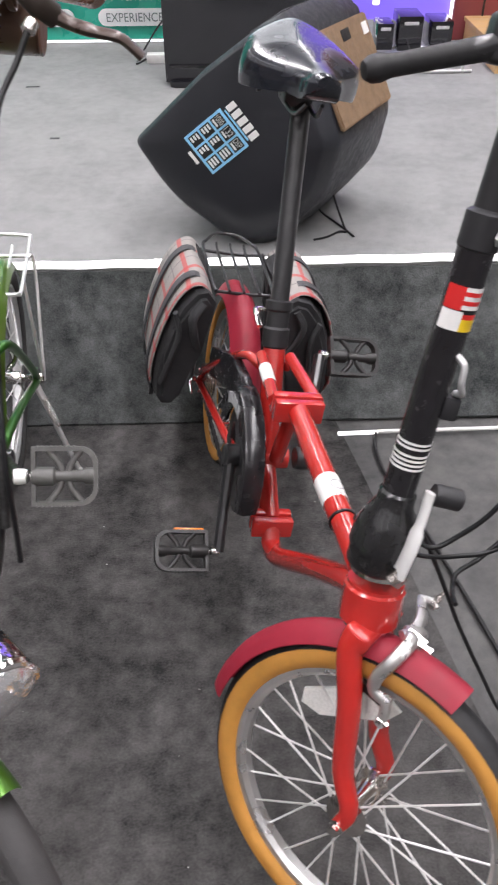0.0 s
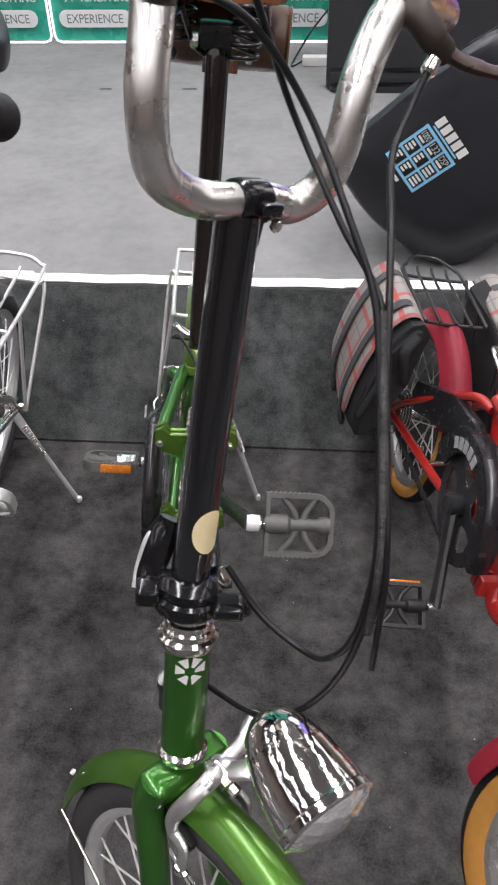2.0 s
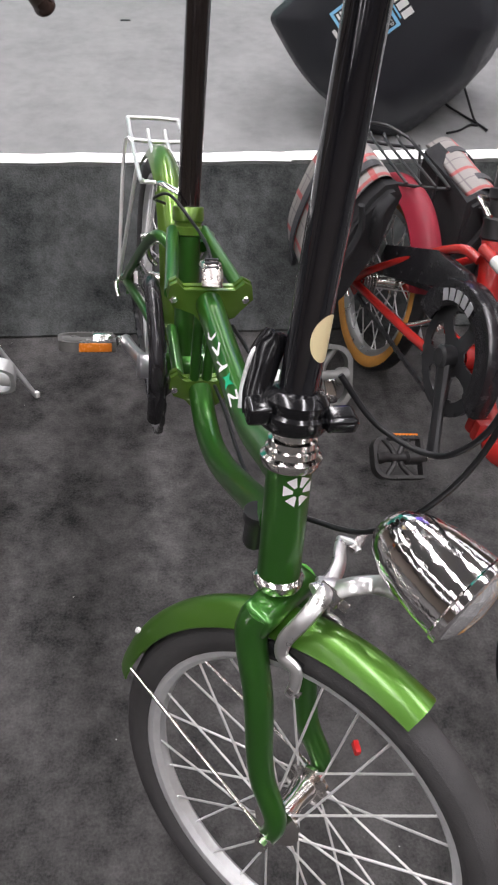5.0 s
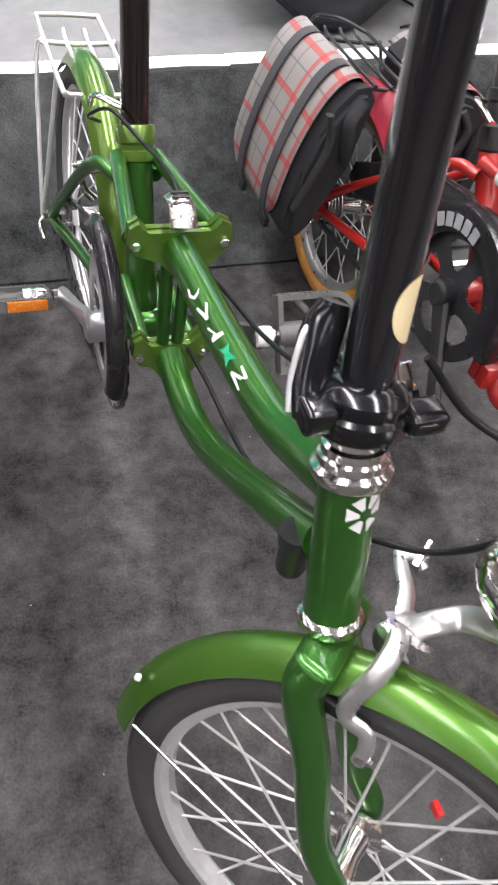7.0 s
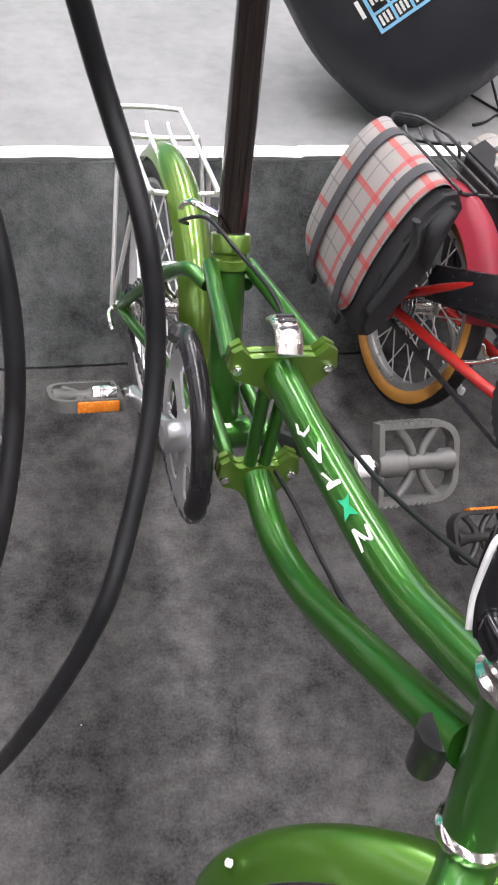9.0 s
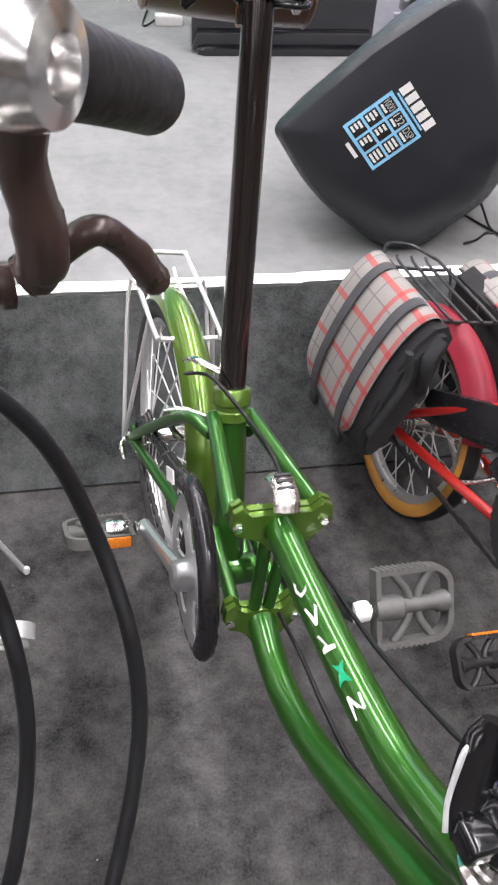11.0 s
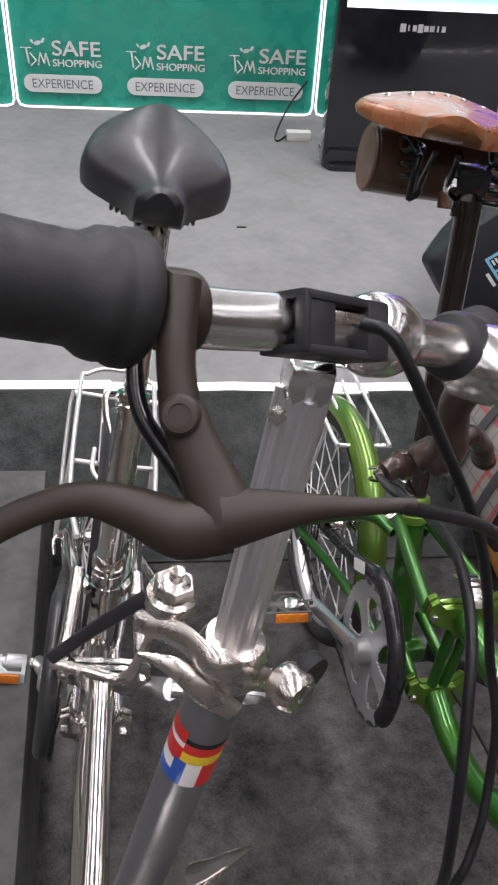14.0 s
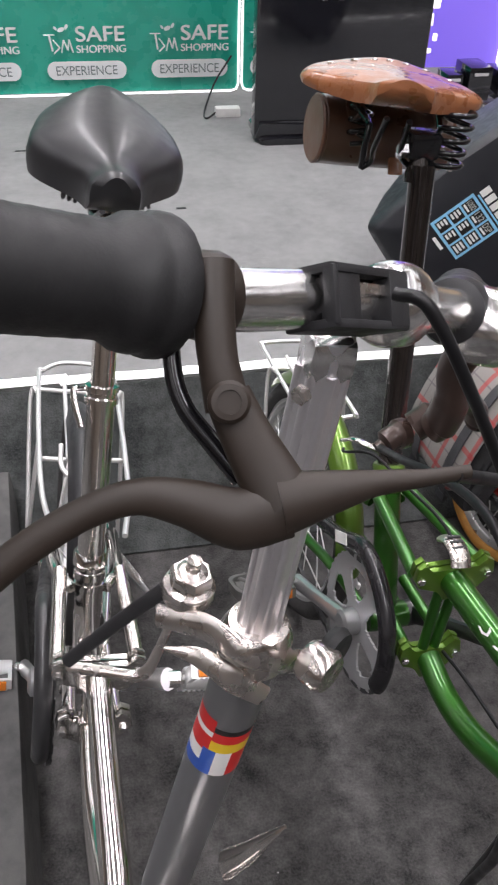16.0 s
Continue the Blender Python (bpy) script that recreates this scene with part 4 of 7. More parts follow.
G_STEER = steer_pose(G_FOOT, AXIS, 43)
G_HUB = Vector((1.050, 0, 0.243))
wheel(green_bike, "rear_wheel", Matrix.Translation((0, 0, 0.24)), GREYRUBBER, GREYRUBBER, SATIN, label="spoked rear wheel")
wheel(green_bike, "front_wheel", G_STEER @ Matrix.Translation(G_HUB), GREYRUBBER, GREYRUBBER, SATIN, label="spoked front wheel turned aside")
steel_folder(green_bike, GREEN, LIT_GREEN, bb=(0.366, 0, 0.316), hinge=0.517)
bm = crankset(green_bike, (0.368, 0, 0.320), 205, RINGSTEEL, CRANKALLOY, GLOSSPLASTIC, GREYPLASTIC, GREYPLASTIC, ring_r=0.107, sticker=True, wide=0.050, amber=((-1,), ()), tilt=(26, 54), left=(0.541, 0.084, 0.438))
part("bottom_bracket", bm, GREEN, green_bike)
sprockets(green_bike)
fender(green_bike, "rear_fender", LIT_GREEN, Matrix.Translation((0, 0, 0.24)), 8, 140)
fender(green_bike, "front_fender", HALF_LIT_GREEN, G_STEER @ Matrix.Translation(G_HUB), 79, 181, 0.259, label="green front mudguard")
rack(green_bike, WIRE, -0.205, 0.05, 0.473, 0.050, (0.0, 0.078, 0.235), r=0.0040)
headset(green_bike, (0.913, 0, 0.504), (0.873, 0, 0.622), GREEN)
fork(green_bike, G_STEER, (0.925, 0, 0.478), G_HUB, GREEN, 0.0152, "", 0.6)
caliper(green_bike, G_STEER, (0.952, 0, 0.512), CASTALU)
kickstand(green_bike, (0.02, 0.062, 0.235), (0.060, 0.150, 0.017), ALU)
for s in (-1, 1):
    straight(green_bike, "fender_stay", G_HUB + Vector((0.0, s * 0.054, 0)), G_HUB + Vector((-0.228, s * 0.040, 0.040)), 0.0020, CHROME, at=G_STEER, n=6)
# pinwheel mark on the head tube
for k in range(6):
    bm = nb()
    c = Vector((0.8868, 0.003, 0.610))
    for rr0, rr1 in ((0.005, 0.0145),):
        vs = []
        for rr, da in ((rr0, -0.30), (rr1, -0.36), (rr1, 0.36), (rr0, 0.30)):
            a = k * math.pi / 3 + da
            y, z = rr * math.cos(a), rr * math.sin(a)
            vs.append(bm.verts.new(Vector((0.8771 - 0.34 * z + 1.056 * math.sqrt(0.0222 ** 2 - (c.y + y) ** 2), c.y + y, c.z + z))))
        bm.faces.new(vs)
    part("emblem_blade", bm, WHITE, green_bike)
# latch of the folding joint
bent(green_bike, "hinge_latch", [(0.428, 0.004, 0.546), (0.440, 0.003, 0.555), (0.456, 0.002, 0.557), (0.470, 0.001, 0.552), (0.478, 0.000, 0.543)], 0.0145, POLISHED, "bright hinge lever with dark slots", flat=0.42)
for k in range(3):
    bm = nb()
    box(bm, (0.004, 0.019, 0.003), Matrix.Translation((0.442 + 0.009 * k, 0.003 - 0.001 * k, 0.5628 + 0.0012 * k - 0.0010 * k * k)) @ Matrix.Rotation(radians(-8 + 10 * k), 4, "Y"), 0.001)
    part("slot", bm, MATTBLACK, green_bike)
EMERALD = surface("emerald_sticker", (0.02, 0.36, 0.17), 0.3, vary=0.06)
# plain marks where a word runs along the top tube
ARC = ((0.0, 0.15), (0.010, 0.0), (0.018, 0.35), (0.015, 0.85), (0.009, 1.0), (0.0125, 0.72), (0.014, 0.40), (0.009, 0.22), (0.003, 0.30))
CHEVRON = ((0.0, 0.0), (0.020, 0.38), (0.021, 0.58), (0.004, 1.0), (0.001, 0.86), (0.013, 0.52), (0.0, 0.18))
FORK = ((0.0, 0.0), (0.011, 0.36), (0.013, 0.0), (0.017, 0.0), (0.018, 1.0), (0.014, 1.0), (0.013, 0.55), (0.0, 0.18))
ZIGZAG = ((0.0, 0.0), (0.020, 0.0), (0.020, 0.18), (0.007, 0.24), (0.022, 0.84), (0.020, 1.0), (0.002, 1.0), (0.002, 0.84), (0.014, 0.78), (0.0, 0.20))
LEAF = ((0.0, 0.1), (0.009, 0.36), (0.020, 0.0), (0.017, 0.5), (0.021, 1.0), (0.010, 0.7), (0.001, 0.95), (0.004, 0.5))
MARKS = (ARC, CHEVRON, FORK, LEAF, ZIGZAG)
for k, outline in enumerate(MARKS):
    bm = nb()
    f = 0.560 + 0.034 * k
    bm.faces.new([bm.verts.new((f + a * 1.1, -math.sin(1.22 - 0.72 * w) * 0.0196, 0.5222 + 0.0045 * k + math.cos(1.22 - 0.72 * w) * 0.0196)) for a, w in outline])
    part("letter_mark", bm, WHITE if k != 3 else EMERALD, green_bike)

# handlepost and its folding clamp
LACQUER = surface("black_lacquer", (0.007, 0.007, 0.009), 0.10, 0.0, 0.05, 20, coat=1.0)
P0, P1 = Vector((0.8665, -0.004, 0.655)), Vector((0.757, 0.020, 0.998))
PD = (P1 - P0).normalized()
straight(green_bike, "handlepost", P0 + PD * 0.014, P1 - PD * 0.006, 0.0176, LACQUER, "gloss black handlepost", n=26)
bm = nb()
lathe(bm, [(0.018, -0.008), (0.029, -0.008), (0.0315, -0.004), (0.0315, 0.006), (0.0285, 0.009), (0.0285, 0.011), (0.0295, 0.013), (0.0295, 0.019), (0.0245, 0.025), (0.0170, 0.028)], aim(P0 + PD * 0.014, P1), 28)
clamp = part("fold_clamp", bm, BLACKMETAL, green_bike, "black folding clamp")
for off, size in (((0.000, -0.034, 0.026), (0.022, 0.022, 0.020)), ((0.010, 0.038, 0.022), (0.024, 0.028, 0.016)), ((-0.030, 0.010, 0.030), (0.020, 0.036, 0.022))):
    bm = nb()
    box(bm, size, Matrix.Translation(P0 + Vector(off)), 0.005, 3)
    part("clamp_lug", bm, BLACKMETAL, clamp)
bm = nb()
path = smooth_path([P0 + Vector((-0.004, -0.036, 0.018)), P0 + Vector((-0.019, -0.033, 0.034)), P0 + Vector((-0.033, -0.026, 0.056)), P0 + Vector((-0.040, -0.020, 0.068)), P0 + Vector((-0.043, -0.017, 0.077))], 6)
tube(bm, path, [0.010 + 0.0045 * math.sin(math.pi * i / (len(path) - 1)) for i in range(len(path))], 14, flat=0.45)
part("clamp_lever", bm, BLACKMETAL, green_bike, "black clamp lever with bright edge")
bent(green_bike, "lever_edge", [P0 + Vector((-0.010, -0.0470, 0.020)), P0 + Vector((-0.021, -0.0450, 0.036)), P0 + Vector((-0.033, -0.0385, 0.058)), P0 + Vector((-0.0385, -0.032, 0.066))], 0.0024, SATIN, flat=0.6)
bent(green_bike, "clamp_hook", [P0 + Vector((-0.004, 0.028, 0.020)), P0 + Vector((0.006, 0.050, 0.018)), P0 + Vector((0.000, 0.054, 0.004)), P0 + Vector((-0.010, 0.040, 0.002))], 0.006, BLACKMETAL)
bm = nb()
e1 = Vector((math.cos(radians(37)), math.sin(radians(37)), 0))
e1 = (e1 - PD * e1.dot(PD)).normalized()
e2 = PD.cross(e1)
rings = [[bm.verts.new(P0 + PD * 0.092 + 0.0182 * e1)]]
for q in (0.25, 0.5, 0.75, 1.0):
    rings.append([bm.verts.new(P0 + PD * (0.092 + q * 0.021 * math.sin(a)) + 0.0182 * (e1 * math.cos(q * 0.90 * math.cos(a)) + e2 * math.sin(q * 0.90 * math.cos(a)))) for a in (2 * math.pi * k / 28 for k in range(28))])
for k in range(28):
    bm.faces.new((rings[0][0], rings[1][k], rings[1][(k + 1) % 28]))
    for a, b in zip(rings[1:], rings[2:]):
        bm.faces.new((a[k], b[k], b[(k + 1) % 28], a[(k + 1) % 28]))
part("maker_sticker", bm, CREAM, green_bike, "cream oval paper sticker")
bm = nb()
box(bm, (0.003, 0.010, 0.022), Matrix.Translation((0.850, 0.031, 0.686)) @ Matrix.Rotation(radians(12), 4, "X") @ Matrix.Rotation(radians(-25), 4, "Y"), 0.001)
part("clamp_tab", bm, CHROME, green_bike, "small polished clamp tab")
bm = nb()
box(bm, (0.003, 0.008, 0.010), Matrix.Translation((0.858, 0.023, 0.684)) @ Matrix.Rotation(radians(-40), 4, "X"), 0.001)
part("clamp_tab", bm, CHROME, green_bike, "small polished clamp tab")
# bars
C = Vector((0.750, 0.024, 1.010))
LV, WV = Vector((-0.64, 0.768, 0)), Vector((0.768, 0.64, 0))


def at_bar(s, b, u):
    return C + LV * s + WV * b + Vector((0, 0, u))


near_side = [(-0.02, 0.002, -0.006), (-0.05, -0.006, 0.002), (-0.080, -0.004, 0.028), (-0.083, -0.010, 0.075), (-0.066, -0.028, 0.122), (-0.056, -0.055, 0.162), (-0.064, -0.095, 0.190)]
far_side = [(0.02, 0.004, -0.014), (0.048, 0.002, -0.024), (0.068, 0.012, -0.010), (0.076, 0.020, 0.020), (0.096, 0.012, 0.072), (0.138, -0.008, 0.102), (0.185, -0.031, 0.106), (0.23, -0.05, 0.098)]
bar = [at_bar(*q) for q in near_side[::-1] + far_side]
bent(green_bike, "handlebar", bar, 0.0142, BARALLOY, "polished U-shaped handlebar", n=18, k=7)
bar_mid, bar_dir = (at_bar(-0.02, 0.002, -0.006) + at_bar(0.02, 0.004, -0.014)) / 2, (at_bar(0.02, 0.004, -0.014) - at_bar(-0.02, 0.002, -0.006)).normalized()
bm = nb()
lathe(bm, [(0.0142, -0.015), (0.0165, -0.0145), (0.0172, -0.011), (0.0172, 0.011), (0.0165, 0.0145), (0.0142, 0.015)], aim(bar_mid, bar_mid + bar_dir), 24)
bar_clamp = part("bar_clamp", bm, BLACKMETAL, green_bike, "black clamp ring round the handlebar")
for off, size in ((WV * 0.018 + LV * 0.006, (0.013, 0.010, 0.020)), (Vector((0, 0, -0.018)), (0.028, 0.028, 0.014))):
    bm = nb()
    box(bm, size, aim(bar_mid + off, bar_mid + off + bar_dir), 0.003, 2)
    part("clamp_lug", bm, BLACKMETAL, bar_clamp)
bolt_on(green_bike, bar_mid + WV * 0.025 + LV * 0.006 + Vector((0, 0, -0.010)), bar_mid + WV * 0.06 + LV * 0.006 + Vector((0, 0, -0.010)), 0.005, CHROME)
for g0, g1 in ((at_bar(-0.060, -0.080, 0.180), at_bar(-0.088, -0.16, 0.235)), (at_bar(0.195, -0.036, 0.104), at_bar(0.33, -0.09, 0.070))):
    bm = nb()
    lathe(bm, [(0, -0.002), (0.0165, -0.002), (0.0185, 0.004), (0.0175, 0.010), (0.0185, 0.05), (0.0182, 0.10), (0.0190, 0.122), (0.015, 0.128), (0, 0.128)], aim(g0, g1), 20)
    part("grip", bm, LEATHER, green_bike, "tan leather grip")
# lever bodies, blades and the cables' end caps
bent(green_bike, "lever_body", [at_bar(-0.066, -0.030, 0.122), at_bar(-0.062, -0.030, 0.140), at_bar(-0.070, -0.018, 0.158), at_bar(-0.095, 0.0, 0.172)], [0.0210] * 7 + [0.0235] * 6 + [0.020] * 6, GREYBROWN, "grey-brown brake lever body", flat=0.8)
collar(green_bike, "cable_stop", at_bar(-0.045, -0.020, 0.132), at_bar(0.0, 0.0, 0.120), [(0, -0.004), (0.006, -0.004), (0.006, 0.010), (0.004, 0.012), (0, 0.012)], CHROME)
bent(green_bike, "lever_body", [at_bar(0.160, -0.026, 0.112), at_bar(0.160, 0.004, 0.104), at_bar(0.168, 0.018, 0.090), at_bar(0.182, 0.020, 0.080)], [0.015] * 7 + [0.014] * 6 + [0.012] * 6, GREYBROWN, "grey-brown brake lever body", flat=0.8)
bent(green_bike, "brake_lever", [at_bar(0.172, 0.010, 0.090), at_bar(0.190, 0.026, 0.076), at_bar(0.208, 0.044, 0.070), at_bar(0.226, 0.060, 0.066), at_bar(0.240, 0.074, 0.052)], [0.011] * 6 + [0.010] * 6 + [0.0085] * 6 + [0.008] * 7, BROWN, "brown brake lever", flat=0.6)
collar(green_bike, "cable_stop", at_bar(0.146, 0.037, 0.080), at_bar(0.130, 0.041, 0.066), [(0, -0.002), (0.006, -0.002), (0.0062, 0.008), (0.004, 0.010), (0, 0.010)], CHROME)
cable(green_bike, [at_bar(-0.045, -0.020, 0.132), at_bar(-0.012, 0.006, 0.112), (0.756, 0.062, 1.070), (0.800, 0.096, 1.012), (0.836, 0.118, 0.965), (0.885, 0.126, 0.898), (0.938, 0.131, 0.820), (0.953, 0.126, 0.745), (0.940, 0.113, 0.695), (0.917, 0.097, 0.674), (0.888, 0.062, 0.682), (0.862, 0.030, 0.715)], 0.0029)
cable(green_bike, [at_bar(-0.05, -0.03, 0.20), at_bar(-0.02, 0.01, 0.135), (0.738, 0.052, 1.066), (0.786, 0.092, 1.004), (0.832, 0.124, 0.962), (0.886, 0.132, 0.895), (0.944, 0.138, 0.818), (0.956, 0.142, 0.755), (0.962, 0.144, 0.715)], 0.0026)
cable(green_bike, [at_bar(0.140, 0.038, 0.074), at_bar(0.124, 0.042, 0.052), (0.735, 0.132, 1.035), (0.785, 0.130, 1.000), (0.836, 0.128, 0.962), (0.890, 0.131, 0.890), (0.942, 0.134, 0.808), (0.956, 0.126, 0.715), (0.945, 0.104, 0.630), (0.918, 0.072, 0.568), (0.878, 0.032, 0.543), (0.835, 0.0, 0.520)], 0.0029)
bm = nb()
tube(bm, smooth_path([(0.836, 0.123, 0.963), (0.887, 0.129, 0.896), (0.941, 0.134, 0.817), (0.955, 0.134, 0.752)], 5), 0.0040, 10)
part("cable_sleeve", bm, GREYSLEEVE, green_bike, "grey spiral sleeve round the cables")
cable(green_bike, [(0.86, 0.022, 0.530), (0.78, 0.026, 0.465), (0.70, 0.025, 0.412), (0.63, 0.023, 0.398), (0.55, 0.022, 0.390), (0.46, 0.02, 0.372)], 0.0026)
cable(green_bike, [(0.465, 0.002, 0.556), (0.40, 0.004, 0.558), (0.31, -0.004, 0.545), (0.255, -0.03, 0.556), (0.20, -0.045, 0.52), (0.15, -0.02, 0.485)], 0.0024)
cable(green_bike, [(0.60, 0.0215, 0.50), (0.70, 0.026, 0.498), (0.80, 0.024, 0.520), (0.868, 0.020, 0.560)], 0.0024)
cable(green_bike, [(0.50, 0.030, 0.496), (0.56, 0.031, 0.514), (0.645, 0.030, 0.541), (0.72, 0.030, 0.574), (0.79, 0.030, 0.612), (0.845, 0.034, 0.652)], 0.0024)
# rear brake, mudguard bolt and a red spoke clip
for s in (-1, 1):
    bent(green_bike, "brake_arm", [(0.190, s * 0.004, 0.428), (0.184, s * 0.026, 0.434), (0.172, s * 0.046, 0.420), (0.166, s * 0.042, 0.394), (0.170, s * 0.030, 0.380)], 0.0056, ALU, flat=0.7)
bent(green_bike, "brake_arm", [(0.188, 0.0, 0.432), (0.176, -0.034, 0.440), (0.166, -0.058, 0.432)], 0.0045, ALU)
bolt_on(green_bike, G_HUB + Vector((-0.246, -0.018, 0.072)), G_HUB + Vector((-0.3, -0.06, 0.10)), 0.0038, WHITE, at=G_STEER)
bm = nb()
box(bm, (0.013, 0.006, 0.010), Matrix.Translation((1.046, 0.070, 0.388)), 0.002)
part("spoke_clip", bm, FLAG_RED, green_bike, "small red spoke reflector")
# headlamp on its bracket
LC, LD = Vector((0.996, 0.096, 0.615)), Vector((0.84, 0.54, -0.10)).normalized()
bm = nb()
lathe(bm, [(0.0000, -0.0570), (0.0130, -0.0551), (0.0242, -0.0456), (0.0335, -0.0285), (0.0395, -0.0057), (0.0423, 0.0190), (0.0432, 0.0342), (0.0451, 0.0361), (0.0451, 0.0427), (0.0423, 0.0446), (0.0000, 0.0437)], aim(LC, LC + LD), 40)
lamp = part("headlamp", bm, DENTED, green_bike, "chrome bullet headlamp")
bm = nb()
lathe(bm, [(0.0414, 0.0437), (0.0353, 0.049), (0.0205, 0.054), (0, 0.056)], aim(LC, LC + LD), 32)
LENS, ln, ll, lb = node_mat("ribbed_lamp_glass")
lb.inputs["Base Color"].default_value = (0.90, 0.90, 0.90, 1)
lb.inputs["Metallic"].default_value = 0.75
lb.inputs["Coat Weight"].default_value = 1.0
lb.inputs["Roughness"].default_value = 0.14
facets = ln.new("ShaderNodeTexVoronoi")
facets.inputs["Scale"].default_value = 75
lens_at = ln.new("ShaderNodeTexCoord")
ll.new(lens_at.outputs["Object"], facets.inputs["Vector"])
lens_bump = ln.new("ShaderNodeBump")
lens_bump.inputs["Strength"].default_value, lens_bump.inputs["Distance"].default_value = 0.8, 0.004
ll.new(facets.outputs["Distance"], lens_bump.inputs["Height"])
ll.new(lens_bump.outputs[0], lb.inputs["Normal"])
part("lens", bm, LENS, lamp, "clear domed lens")
bent(green_bike, "lamp_bracket", [G_STEER @ Vector((0.962, 0.0, 0.520)), G_STEER @ Vector((0.978, 0.010, 0.540)), G_STEER @ Vector((0.997, 0.022, 0.552)), LC + Vector((-0.006, -0.012, -0.040)), LC + Vector((0.004, 0.0, -0.034))], 0.0105, CASTALU, flat=0.45)
# plastic catch under the lower tube
bm = nb()
lathe(bm, [(0, -0.026), (0.011, -0.026), (0.0125, -0.022), (0.0125, 0.004), (0.015, 0.008), (0.015, 0.018), (0, 0.020)], Matrix.Translation((0.862, -0.014, 0.520)) @ Matrix.Rotation(radians(-8), 4, "Y"), 20)
part("tube_catch", bm, GREYBLACK, green_bike)

# seat
SC = Vector((0.120, 0, 0.945))
straight(green_bike, "seatpost", (0.262, 0, 0.52), SC + Vector((0.010, 0.004, -0.004)), 0.0172, BRONZE, "dark bronze seatpost", n=24)
collar(green_bike, "post_taper", SC + Vector((0.010, 0, -0.026)), SC + Vector((0.0, 0, 0.01)), [(0.0172, 0), (0.0165, 0.012), (0.0125, 0.026), (0.0115, 0.045), (0, 0.045)], BRONZE)
bent(green_bike, "seat_lever", [(0.242, -0.012, 0.552), (0.225, -0.034, 0.556), (0.205, -0.040, 0.548), (0.170, -0.036, 0.520)], 0.006, CHROME, flat=0.6)
bm = nb()
box(bm, (0.036, 0.046, 0.034), Matrix.Translation(SC + Vector((-0.004, 0, 0.020))), 0.006, 2)
part("seat_clamp", bm, BLACKMETAL, green_bike)
bolt_on(green_bike, SC + Vector((0.004, -0.024, 0.014)), SC + Vector((0.004, -0.06, 0.014)), 0.010, ALU)
sad = part("saddle", saddle_mesh(0.240, 0.122, 0.036, 0.013, 0.025, 0.0, 0.007), LEATHER, green_bike, "worn tan leather saddle with rivets", Matrix.Translation((0.055, -0.024, 1.022)) @ Matrix.Rotation(radians(-20), 4, "Z") @ Matrix.Rotation(radians(-6), 4, "Y"))
for k in range(7):
    a = -1 + 2 * k / 6
    x = -0.098 + 0.030 * a * a
    t = x / 0.240 + 0.5
    w = 0.122 * math.sqrt(1 - ((0.42 - t) / 0.46) ** 2.6) * (0.93 + 0.07 * t / 0.42)
    y = a * 0.80 * w * 0.94
    z = 0.012 * (1 - 2 * t) ** 2 + 0.014 * (1 - (a * 0.80) ** 2) * (w / 0.122) ** 0.5
    bm = nb()
    lathe(bm, [(0, 0.0016), (0.004, 0.0010), (0.0058, -0.0004), (0.0058, -0.003), (0, -0.003)], Matrix.Translation((x, y, z)), 12)
    part("rivet", bm, CHROME, sad)
for s in (-1, 1):
    bm = nb()
    if s > 0:
        coil(bm, (0.036, 0.084, -0.090), (0.030, 0.088, -0.012), 0.020, 0.0036, 5)
        part("spring", bm, BLACKMETAL, sad, "black coil saddle spring")
    else:
        coil(bm, (-0.030, -0.030, -0.085), (-0.034, -0.034, -0.020), 0.015, 0.0034, 4)
        part("spring", bm, BLACKMETAL, sad, "black coil saddle spring")
    bm = nb()
    out_y = 0.060 if s > 0 else -0.026
    tube(bm, smooth_path([(0.036, out_y, -0.104), (0.042, out_y * 0.6, -0.092), (0.06, s * 0.018, -0.074), (0.100, s * 0.014, -0.030)], 6), 0.0040, 8)
    tube(bm, smooth_path([(0.036, out_y, -0.050), (0.000, out_y * 1.2, -0.044), (-0.080, s * 0.070, -0.012)], 6), 0.0050, 8)
    tube(bm, smooth_path([(0.036, out_y, -0.104), (0.040, out_y * 1.06, -0.076), (0.036, out_y, -0.050)], 4), 0.0045, 8)
    part("rail", bm, BLACKMETAL, sad)
for f, l, u in ((0.120, 0.030, 0.960), (0.122, 0.048, 0.938), (0.120, -0.030, 0.952)):
    bolt_on(green_bike, (f, l, u), (f + 0.05, l, u), 0.0055, ALU)

# barrel bag strapped under the saddle
saddle_bag = thing("saddle_bag", base_pose(6.17, 6.2, (-0.515, 1.405, 0)) @ Matrix.Translation((-0.032, 0.014, 0.934)) @ Matrix.Rotation(radians(-4), 4, "Z"), "dark brown leather barrel saddlebag hanging under the saddle", "bag")
bm = nb()
lathe(bm, [(0, -0.100), (0.042, -0.100), (0.047, -0.095), (0.049, -0.05), (0.049, 0.05), (0.047, 0.095), (0.042, 0.100), (0, 0.100)], Matrix.Rotation(radians(90), 4, "X"), 32)
part("barrel", bm, DARKLEATHER, saddle_bag)
for s in (-1, 1):
    bm = nb()
    lathe(bm, [(0, 0), (0.045, 0), (0.048, 0.003), (0.045, 0.006), (0, 0.006)], Matrix.Translation((0, s * 0.097, 0)) @ Matrix.Rotation(radians(-90 * s), 4, "X"), 28)
    part("end_cap", bm, BAGEND, saddle_bag)
    bent(saddle_bag, "strap", [(0.02, s * 0.065, 0.052), (0.055, s * 0.066, 0.030), (0.072, s * 0.062, 0.046), (0.060, s * 0.060, 0.060)], 0.006, DARKLEATHER, flat=0.3)
bm = nb()
